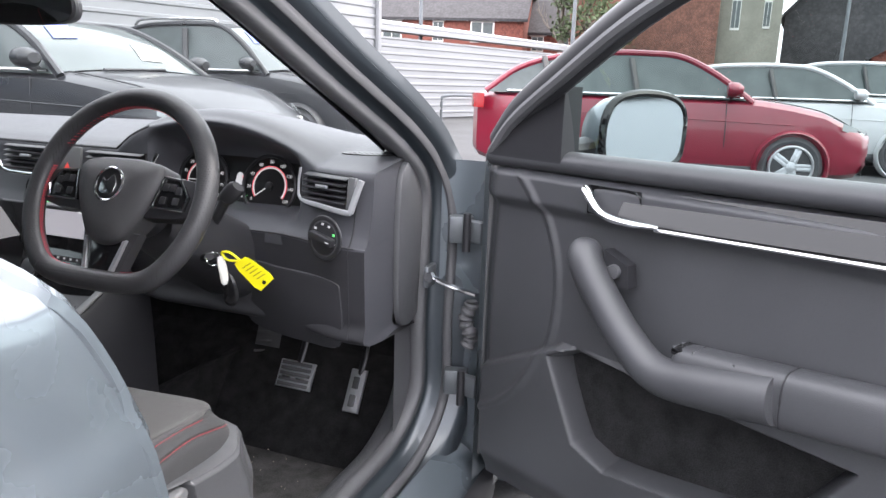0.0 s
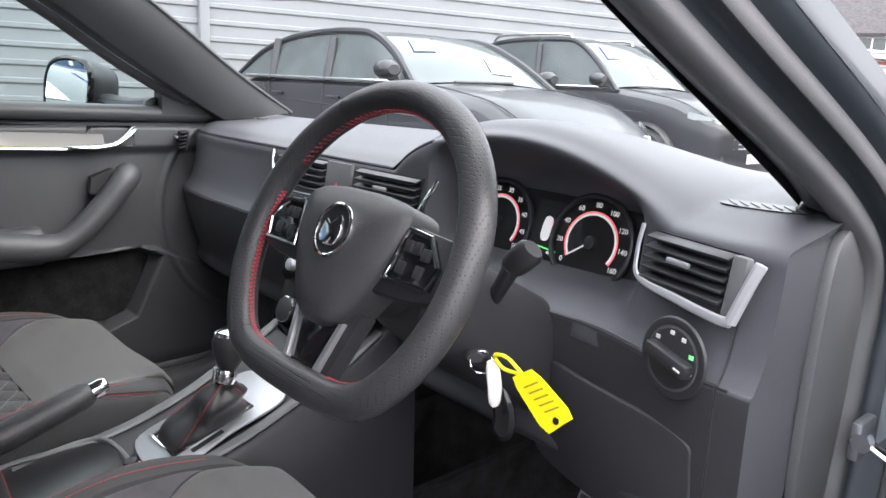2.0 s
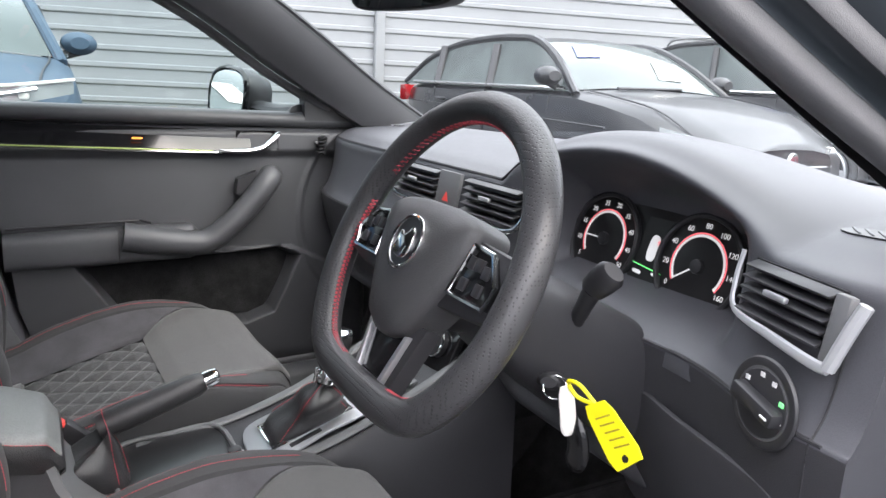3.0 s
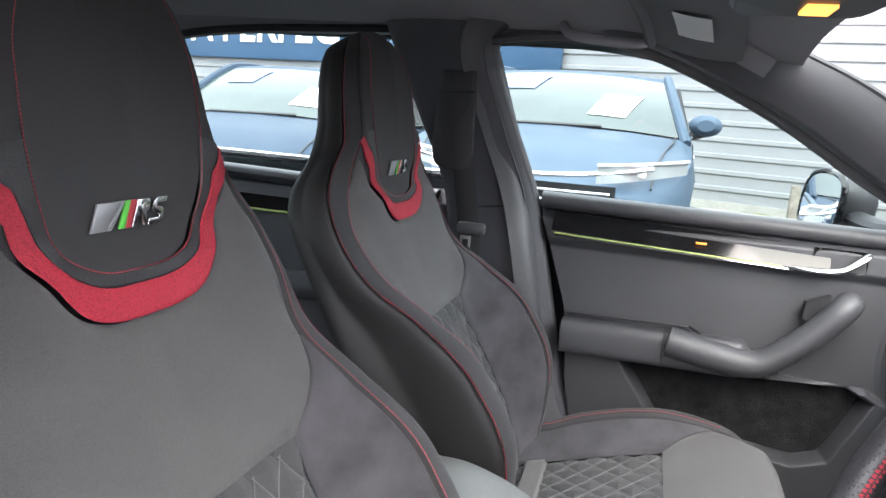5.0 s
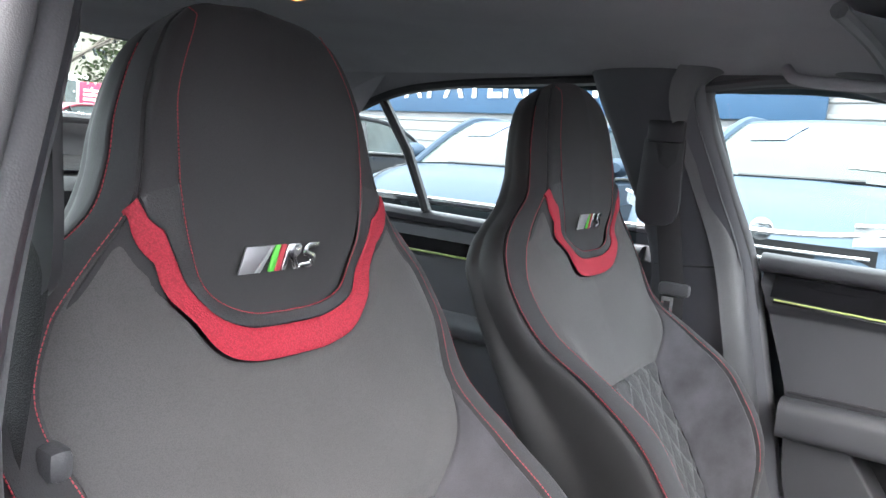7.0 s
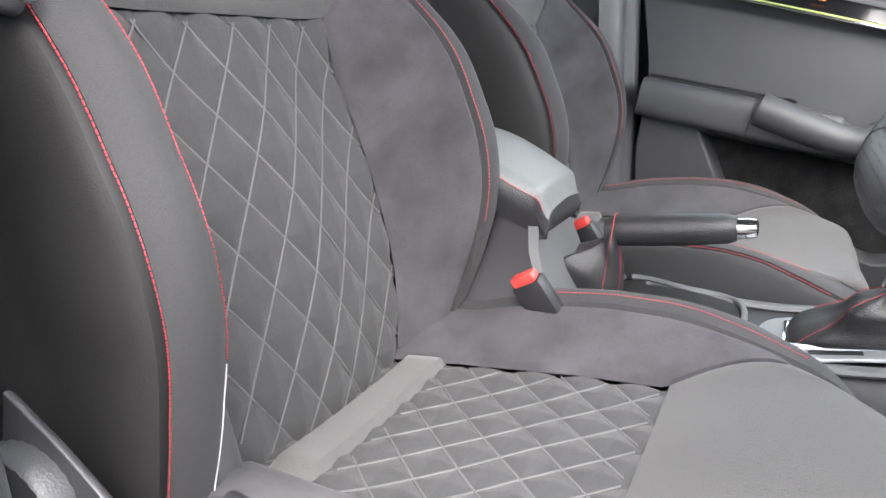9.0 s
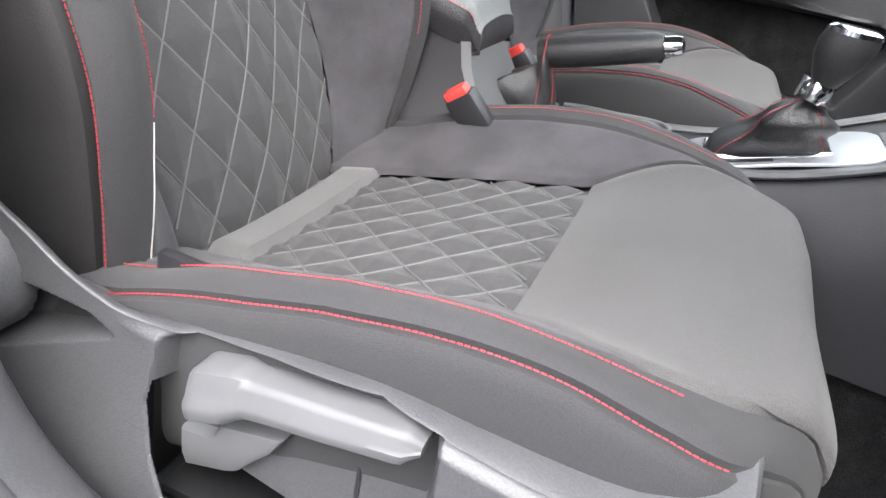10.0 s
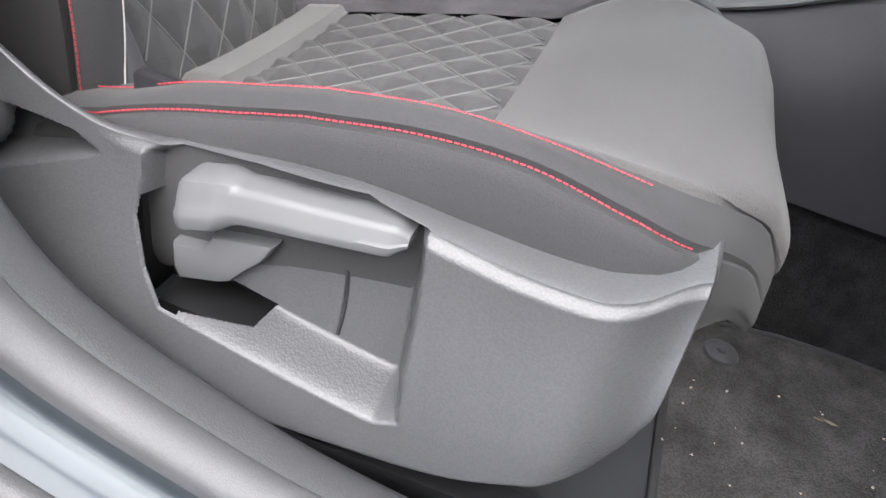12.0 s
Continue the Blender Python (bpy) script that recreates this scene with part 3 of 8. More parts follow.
AM = pose(-10.3, -19.0, 1.60, 90, 0, 180 - 28)
part("board", block((1.15, 1.05, 0.10), (0, 0, 0), 0.02), M_CRIMSON, sg_).matrix_world = AM
for i, w in enumerate((0.80, 0.75, 0.70, 0.52, 0.40)):
    part("print_line", block((w, 0.07 if i < 3 else 0.035, 0.01), (-0.47 + w / 2, 0.31 - 0.12 * i, 0.056), 0), M_WHITEP, sg_).matrix_world = AM
for sx in (-0.45, 0.45):
    part("leg", block((0.10, 0.10, 1.5), (0, 0, 0), 0.01), M_STEELG, sg_).matrix_world = pose(-10.3 + sx * 0.88, -19.0 + sx * 0.47, 0.75)


# ---- houses, trees and lamp posts in the distance ----
def house(label, at, turn, W, D, eaves, ridge, wall_m, windows=(), gable=False, roof_m=None):
    h = thing("house", label, "house")
    part("wall", block((W, D, eaves), (0, 0, eaves / 2), 0.03), wall_m, h)
    ov = 0.25
    b = bmesh.new()
    if gable:
        pr = [(-W / 2 - ov, eaves - 0.1), (0, ridge), (W / 2 + ov, eaves - 0.1), (W / 2 + ov, eaves - 0.28), (0, ridge - 0.2), (-W / 2 - ov, eaves - 0.28)]
        loft([[Vector((x, y, z)) for x, z in pr] for y in (-D / 2 - ov, D / 2 + ov)], bm=b)
        part("gable_wall", loft([[Vector((x, y, z)) for x, z in ((-W / 2, eaves - 0.02), (W / 2, eaves - 0.02), (0, ridge - 0.22))] for y in (-D / 2, D / 2)]), wall_m, h, smooth=False)
    else:
        pr = [(-D / 2 - ov, eaves - 0.1), (0, ridge), (D / 2 + ov, eaves - 0.1), (D / 2 + ov, eaves - 0.28), (0, ridge - 0.2), (-D / 2 - ov, eaves - 0.28)]
        loft([[Vector((x, y, z)) for y, z in pr] for x in (-W / 2 - ov, W / 2 + ov)], bm=b)
        part("gable_wall", loft([[Vector((x, y, z)) for y, z in ((-D / 2, eaves - 0.02), (D / 2, eaves - 0.02), (0, ridge - 0.22))] for x in (-W / 2, W / 2)]), wall_m, h, smooth=False)
    part("roof", b, roof_m or M_SLATE, h, smooth=False)
    for x, z, w, hh in windows:
        wn_ = part("window", block((w, 0.08, hh), (x, -D / 2 - 0.01, z), 0.01), M_WHITEP, h, "white sash window")
        for q in (-1, 1):
            part("pane", block((w * 0.40, 0.02, hh * 0.84), (x + q * w * 0.23, -D / 2 - 0.055, z), 0.0), M_CARGLASS, wn_)
        part("lintel", block((w * 1.35, 0.12, 0.28), (x, -D / 2 - 0.03, z + hh / 2 + 0.12), 0.02), M_WHITEP, wn_, "white painted lintel")
    part("chimney", block((0.7, 0.6, 1.6), (W * 0.36, 0, ridge + 0.1), 0.03), wall_m, h)
    h.matrix_basis = pose(*at, 0, 0, turn)
    return h


house("red brick terrace house with slate roof and white lintels", (-17.0, 48.0, 0), 10, 9.5, 7, 5.0, 7.6, M_BRICK, [(-3.6, 4.1, 1.3, 1.3), (-0.6, 4.1, 0.7, 1.3), (2.2, 4.1, 1.5, 1.3)])
house("red brick terrace house beside a taller neighbour", (-10.6, 52.0, 0), 10, 6.5, 7, 4.4, 7.9, M_BRICK, [(-1.6, 3.6, 0.8, 1.0), (0.4, 3.6, 0.8, 1.0), (2.3, 3.6, 0.8, 1.0)])
house("tall brown brick building with one white window", (-4.4, 45.0, 0), 4, 7.6, 7, 9.5, 12.0, M_BRICKB, [(0.2, 5.6, 0.7, 1.1)])
house("cream rendered rear wing with narrow windows", (0.9, 45.5, 0), 2, 3.2, 6, 7.6, 9.0, M_RENDER, [(-0.6, 4.9, 0.45, 1.6), (0.9, 4.9, 0.35, 1.4)])
house("black slate-clad gable house", (6.4, 50.0, 0), -4, 6.5, 8, 5.2, 9.0, M_SLATE, [], True)
house("brick gable house under scaffolding", (12.4, 47.0, 0), -6, 10.0, 8, 3.0, 6.4, M_BRICK, [], True)
tagged(part("boundary_wall", block((34, 0.25, 2.2), (8.0, 36.0, 1.1), 0.02), M_BRICKB), "low brown brick boundary wall", "wall", kind="structure")
tagged(part("grey_fence", block((16, 0.1, 2.3), (15.0, 33.0, 1.15), 0.02), M_STEELG), "grey metal fence behind the white cars", "fence", kind="structure")
scaf = thing("scaffolding", "grey steel scaffolding round a brick chimney", "scaffolding")
for sx in range(4):
    part("pole", tube([Vector((13.5 + 0.9 * sx, 44.0, 3.2)), Vector((13.5 + 0.9 * sx, 44.0, 8.2))], 0.05, 6), M_STEELG, scaf)
for sz in range(4):
    part("ledger", tube([Vector((13.2, 44.0, 4.6 + 1.0 * sz)), Vector((16.6, 44.0, 4.6 + 1.0 * sz))], 0.05, 6), M_STEELG, scaf)


def tree(label, at, height, spread, leafy, seed, ma):
    rnd = random.Random(seed)
    t = thing("tree", label, "tree", at=at)
    b = tube([(0, 0, 0), (0.05, 0.02, height * 0.35), (0.0, 0.1, height * 0.7), (0.1, 0, height)], [0.22, 0.17, 0.10, 0.03], 8)
    tips = []
    def limb(p, d, ln, r, depth):
        q = p + d * ln
        tube([p, p.lerp(q, 0.5) + Vector((rnd.uniform(-1, 1), rnd.uniform(-1, 1), 0.3)) * ln * 0.06, q], [r, r * 0.75, r * 0.45], 5, False, b)
        tips.append(q)
        if depth:
            for _ in range(3):
                dd = (d + Vector((rnd.uniform(-0.8, 0.8), rnd.uniform(-0.8, 0.8), rnd.uniform(-0.1, 0.6)))).normalized()
                limb(p.lerp(q, rnd.uniform(0.5, 1.0)), dd, ln * rnd.uniform(0.5, 0.75), r * 0.5, depth - 1)
    for i in range(9):
        a = i * 2.4
        limb(Vector((0, 0, height * (0.3 + 0.07 * i))), Vector((math.cos(a), math.sin(a), 0.7)).normalized(), spread * (1 - 0.06 * i), 0.09, 2)
    part("trunk", b, M_BARK, t)
    if leafy:
        c = bmesh.new()
        for p in tips:
            for _ in range(leafy):
                o = p + Vector((rnd.gauss(0, 0.3), rnd.gauss(0, 0.3), rnd.gauss(0, 0.28)))
                u = Vector((rnd.uniform(-1, 1), rnd.uniform(-1, 1), rnd.uniform(-1, 1))).normalized()
                w = u.orthogonal().normalized()
                s = rnd.uniform(0.08, 0.17)
                c.faces.new([c.verts.new(o + x) for x in (u * s, w * s * 0.6, -u * s, -w * s * 0.6)])
        part("crown", c, ma, t, "dense dark foliage", smooth=False)
    return t


tree("dark evergreen tree between the houses", (-6.6, 39.0, 0), 7.5, 1.6, 14, 3, M_LEAF)
tree("bare winter tree behind the fence", (-8.6, 42.0, 0), 9.0, 2.4, 0, 5, M_LEAF)
tree("bare winter tree far off", (-5.0, 60.0, 0), 10.0, 3.0, 0, 6, M_LEAF)
tree("bare winter tree beyond the roofs", (24.0, 58.0, 0), 9.0, 3.0, 0, 7, M_LEAF)
tree("bare street tree behind the advert board", (-13.2, -27.0, 0), 8.0, 2.2, 0, 8, M_LEAF)
tree("dark evergreen bush beside the street", (-18.0, -30.0, 0), 5.0, 1.6, 10, 9, M_LEAF)
for x, y, hh in ((-9.2, 24.0, 8.0), (-4.6, 27.0, 9.0), (4.6, 33.0, 9.0), (-15.2, -22.0, 6.0)):
    lp = thing("lamp_post", "plain grey steel lamp post", "lamp post", "lamp posts")
    part("pole", tube([(x, y, 0), (x, y, 1.2), (x, y, hh)], [0.09, 0.075, 0.05], 10), M_STEELG, lp)
    part("lantern", block((0.5, 0.18, 0.10), (x + 0.2, y, hh), 0.03), M_STEELG, lp)
# far buildings behind, towards the street, and the showroom behind the camera
house("pale office building across the street", (-24.0, -44.0, 0), 150, 22, 10, 8.0, 9.5, M_RENDER, [(-7, 2.5, 2.5, 1.6), (-2, 2.5, 2.5, 1.6), (3, 2.5, 2.5, 1.6), (-7, 5.6, 2.5, 1.6), (-2, 5.6, 2.5, 1.6), (3, 5.6, 2.5, 1.6)])
shw = thing("showroom", "grey showroom building with a glazed front", "building")
part("wall", block((10, 40, 6.0), (26, -6, 3.0), 0.05), M_SHOW, shw)
for i in range(6):
    part("shop_window", block((0.1, 4.6, 1.6), (20.95, -22 + 6.2 * i, 3.6), 0.02), M_CARGLASS, shw)
part("pillar_sign", block((0.5, 1.6, 5.0), (16.5, -9.0, 2.5), 0.04), M_NAVY, shw, "blue sign pylon")
part("pylon_band", block((0.52, 1.62, 0.5), (16.5, -9.0, 3.4), 0.02), M_CRIMSON, shw)


# ---- front seats ----
# Backrest sections by height h along it: depth of the middle, panel edge, crest of the bolster (x, depth), outer seam (x, depth), back edge x
BACK = (
    (-0.03, -0.012, 0.120, 0.186, -0.016, 0.222, -0.016, 0.225),
    (0.04, 0.006, 0.132, 0.194, 0.032, 0.232, 0.024, 0.230),
    (0.1, 0.014, 0.142, 0.203, 0.070, 0.240, 0.060, 0.236),
    (0.15, 0.016, 0.145, 0.207, 0.094, 0.244, 0.083, 0.242),
    (0.2, 0.015, 0.146, 0.210, 0.104, 0.247, 0.092, 0.245),
    (0.25, 0.012, 0.145, 0.212, 0.102, 0.249, 0.090, 0.248),
    (0.32, 0.005, 0.142, 0.212, 0.090, 0.250, 0.076, 0.250),
    (0.4, -0.004, 0.142, 0.212, 0.048, 0.250, 0.038, 0.250),
    (0.48, -0.006, 0.148, 0.217, 0.004, 0.258, -0.008, 0.245),
    (0.56, 0.000, 0.156, 0.234, -0.004, 0.266, -0.020, 0.240),
    (0.62, 0.012, 0.148, 0.214, 0.002, 0.252, -0.020, 0.232),
    (0.66, 0.034, 0.132, 0.180, 0.012, 0.222, -0.012, 0.205),
    (0.70, 0.050, 0.120, 0.147, 0.032, 0.172, 0.006, 0.158),
    (0.74, 0.064, 0.117, 0.135, 0.044, 0.150, 0.016, 0.136),
    (0.78, 0.077, 0.110, 0.127, 0.054, 0.140, 0.028, 0.124),
    (0.82, 0.087, 0.098, 0.113, 0.064, 0.124, 0.040, 0.110),
    (0.85, 0.091, 0.082, 0.096, 0.070, 0.106, 0.048, 0.092),
    (0.872, 0.088, 0.060, 0.072, 0.070, 0.080, 0.052, 0.069),
    (0.884, 0.079, 0.036, 0.045, 0.066, 0.051, 0.054, 0.043),
    (0.890, 0.068, 0.012, 0.018, 0.061, 0.022, 0.055, 0.018),
)
RECLINE = radians(27)


def panel_edge(h, side):
    """Distance of the middle panel's seam from the centre."""
    return tab(BACK, h)[1]


def section(h, side):
    """The backrest's section at h."""
    return tab(BACK, h)


def cush_edge(y, side):
    return tab(CUSH, y)[1]


def back_point(s, h, out=0.0):
    """Backrest surface: s counts stations from the middle (0) over panel edge (1), crest (2), outer seam (3), side (4) to the back (5)."""
    dm, xa, xc, dc, xo, do, xb = section(h, s)
    thick = 0.088 + (0.046 - do - 0.088) * ss(0.60, 0.76, h)
    sg = -1 if s < 0 else 1
    near = xa
    st = [(-near, dm), (0, dm - 0.004), (near, dm + 0.008 - 0.018 * ss(0.42, 0.30, h) - 0.020 * ss(0.59, 0.64, h)), (xc, dc), (xo, do), (xo + 0.004, (do - thick) * 0.5), (xb, -thick), (0, -thick - 0.01)]
    a = min(abs(s), 6.0)
    i = min(int(a), 5)
    f = a - i
    p = [np.array(st[min(max(j, 0), 7)]) for j in (i, i + 1, i + 2, i + 3)]
    q = 0.5 * (2 * p[1] + (p[2] - p[0]) * f + (2 * p[0] - 5 * p[1] + 4 * p[2] - p[3]) * f * f + (3 * p[1] - p[0] - 3 * p[2] + p[3]) * f ** 3)
    x, d = sg * q[0], q[1]
    if out:
        g = 0.5 * ((p[2] - p[0]) + 2 * f * (2 * p[0] - 5 * p[1] + 4 * p[2] - p[3]) + 3 * f * f * (3 * p[1] - p[0] - 3 * p[2] + p[3]))
        ln = math.hypot(*g) or 1
        x, d = x - sg * out * g[1] / ln * (1 if abs(s) > 1e-6 else 0), d + out * abs(g[0]) / ln * (1 if g[0] >= 0 else -1)
    c, sn = math.cos(RECLINE), math.sin(RECLINE)
    return Vector((x, d * c - h * sn, h * c + d * sn))


def cush_point(s, y, out=0.0):
    """Cushion surface by station and distance y from the joint."""
    zm, xa, xc, zc, xo, zo = tab(CUSH, y)
    nose = 1 - 0.72 * ss(0.36, 0.47, y)
    sg = -1 if s < 0 else 1
    near = cush_edge(y, s)
    st = [(-near, zm), (0, zm - 0.002), (near, zm + 0.004), (xc, zc), (xo, zo), (xo + 0.004, zo - 0.06 * nose), (xo - 0.03, zo - 0.13 * nose), (0, zo - 0.13 * nose)]
    a = min(abs(s), 6.0)
    i = min(int(a), 5)
    f = a - i
    p = [np.array(st[min(max(j, 0), 7)]) for j in (i, i + 1, i + 2, i + 3)]
    q = 0.5 * (2 * p[1] + (p[2] - p[0]) * f + (2 * p[0] - 5 * p[1] + 4 * p[2] - p[3]) * f * f + (3 * p[1] - p[0] - 3 * p[2] + p[3]) * f ** 3)
    g = 0.5 * ((p[2] - p[0]) + 2 * f * (2 * p[0] - 5 * p[1] + 4 * p[2] - p[3]) + 3 * f * f * (3 * p[1] - p[0] - 3 * p[2] + p[3]))
    ln = math.hypot(*g) or 1
    x, z = q[0] - out * g[1] / ln, q[1] + out * g[0] / ln
    return Vector((sg * x, y, z))


CUSH = (
    (-0.03, -0.006, 0.112, 0.200, 0.026, 0.243, 0.024),
    (0.04, 0.012, 0.122, 0.206, 0.048, 0.250, 0.050),
    (0.09, 0.025, 0.128, 0.210, 0.070, 0.254, 0.072),
    (0.14, 0.038, 0.132, 0.214, 0.086, 0.255, 0.088),
    (0.18, 0.050, 0.134, 0.215, 0.098, 0.254, 0.100),
    (0.25, 0.066, 0.137, 0.215, 0.110, 0.253, 0.113),
    (0.31, 0.080, 0.144, 0.212, 0.110, 0.250, 0.114),
    (0.37, 0.092, 0.156, 0.206, 0.106, 0.247, 0.103),
    (0.40, 0.096, 0.160, 0.198, 0.101, 0.240, 0.094),
    (0.425, 0.097, 0.157, 0.182, 0.094, 0.216, 0.082),
    (0.450, 0.091, 0.148, 0.168, 0.084, 0.190, 0.064),
    (0.470, 0.066, 0.136, 0.156, 0.056, 0.172, 0.034),
)


def quilt(x, y, pitch_x=0.066, pitch_y=0.09, depth=0.0065):
    """Depth of the diamond quilting at a point of the panel."""
    a, b = x / pitch_x + (y + 0.014) / pitch_y, x / pitch_x - (y + 0.014) / pitch_y
    d = min(abs(a - round(a)), abs(b - round(b)))
    return -depth * (1 - (min(1.0, d / 0.42)) ** 0.55)


def patch(point, left, right, lo, hi, nu, nv, puff=0.004, quilted=None):
    """An upholstery panel between two station curves left(h), right(h), from lo to hi, plump in the middle and sunk at its seams."""
    def f(u, v):
        h = lo + (hi - lo) * v
        l, r = left(h), right(h)
        s = l + (r - l) * u
        o = puff * (1 - (1 - min(1, min(u, 1 - u) * 14)) ** 2) * (1 - (1 - min(1, min(v, 1 - v) * 14)) ** 2)
        p = point(s, h, o)
        if quilted:
            p = point(s, h, o + quilt(p.x, h, *quilted))
        return p
    return surf(f, nu, nv)


K = lambda c: (lambda h: c)


def at_x(h, x):
    """The station of the backrest at height h whose distance from the middle is x."""
    dm, xa, xc, dc, xo, do, xb = section(h, x)
    a = abs(x)
    s = a / xa if a < xa else 1 + (a - xa) / (xc - xa) if a < xc else 2 + (a - xc) / (xo - xc)
    return s if x >= 0 else -s


RED_IN = ((0.0, 0.585), (0.045, 0.587), (0.078, 0.601), (0.098, 0.630), (0.120, 0.665), (0.143, 0.703))
RED_OUT = ((0.0, 0.555), (0.045, 0.557), (0.080, 0.570), (0.108, 0.606), (0.138, 0.656), (0.155, 0.694))
HEAD_IN = ((0.0, 0.598), (0.040, 0.600), (0.070, 0.613), (0.088, 0.638), (0.100, 0.670), (0.107, 0.712))


def u_curve(ctrl, k):
    """A U-shaped seam; k runs from -1 over 0, its lowest point, to 1."""
    x, h = spl(ctrl, abs(k))
    return (x if k >= 0 else -x), h


def u_band(a, b, puff=0.003, lift=0.004):
    def f(u, v):
        k = -1 + 2 * u
        xa, ha = u_curve(a, k)
        xb, hb = u_curve(b, k)
        x, h = xa + (xb - xa) * v, ha + (hb - ha) * v
        return back_point(at_x(h, x), h, lift + puff * (1 - (1 - min(1, min(v, 1 - v) * 8)) ** 2))
    return surf(f, 100, 12)


def u_stitch(ctrl, out=0.004, top=0.0):
    n = 120
    b = bmesh.new()
    pts = []
    for i in range(n + 1):
        x, h = u_curve(ctrl, -1 + 2 * i / n)
        pts.append(back_point(at_x(h, x), h, out))
    if top:
        hs = np.linspace(ctrl[-1][1], top, 50)[1:]
        side = [[back_point(at_x(h, q * ctrl[-1][0] * (1 - 0.34 * ss(0.77, 0.88, h))), h, out) for h in hs] for q in (-1, 1)]
        pts = side[0][::-1] + pts + side[1]
    return thread(pts, b)


def thread(pts, b, step=0.0040, r=0.0004):
    """Short raised threads along a line of points."""
    for p, q in zip(pts, pts[1:]):
        seg = q - p
        k = max(1, round(seg.length / step))
        for j in range(k):
            a, c = p + seg * ((j + 0.10) / k), p + seg * ((j + 0.82) / k)
            d = (c - a).normalized()
            w = d.cross(Vector((0, -0.4, 1))).normalized() * r
            hgt = w.cross(d).normalized() * r
            v = [b.verts.new(z) for z in (a - w - hgt, a + w - hgt, c + w - hgt, c - w - hgt, a - w * 0.6 + hgt, a + w * 0.6 + hgt, c + w * 0.6 + hgt, c - w * 0.6 + hgt)]
            for z in ((4, 5, 6, 7), (0, 1, 5, 4), (1, 2, 6, 5), (2, 3, 7, 6), (3, 0, 4, 7)):
                b.faces.new([v[y] for y in z])
    return b


def seam(point, station, lo, hi, out=0.0064):
    n = max(8, int((hi - lo) / 0.0040))
    return thread([point(station(h), h, out) for h in np.linspace(lo, hi, n + 1)], bmesh.new())


def shoulder(h):
    """How far the shoulder panel reaches from the quilting's edge (0) to the crest of the bolster (1)."""
    return min(max((h - 0.372) / 0.105, 0.0), 1.0)


def grey_panel():
    """The plain shoulder panel between the quilting and the red collar."""
    def f(u, v):
        k = -1 + 2 * u
        xt, ht = u_curve(RED_OUT, max(-1, min(1, k * 1.0)))
        hb = 0.372
        h = hb + (ht - hb) * v
        reach = lambda q: panel_edge(q, k) + (tab(BACK, q)[2] - panel_edge(q, k)) * shoulder(q)
        k1 = xt / max(reach(ht), 1e-3)
        x = (reach(h) - 0.001) * (k + (k1 - k) * ss(0.35, 1.0, v))
        return back_point(at_x(h, x), h, 0.005 * (1 - (1 - min(1, min(u, 1 - u) * 14)) ** 2) * (1 - (1 - min(1, min(v, 1 - v) * 14)) ** 2))
    return surf(f, 80, 70)


def quilt_lines(point, lo, hi, px, py, half, out):
    """Grey threads sunk in the crossing grooves of the quilting."""
    b = None
    for sg in (-1, 1):
        for k in range(-12, 13):
            pts = []
            for h in np.linspace(lo, hi, 70):
                x = px * (k - sg * (h + 0.014) / py)
                s = x / half(h, x)
                for step in range(2):
                    s += (x - point(s, h).x) / half(h, x)
                if abs(s) < 0.97:
                    pts.append(point(s, h, out))
            if len(pts) > 4:
                b = join(b, tube(pts, 0.0009, 5))
    return b


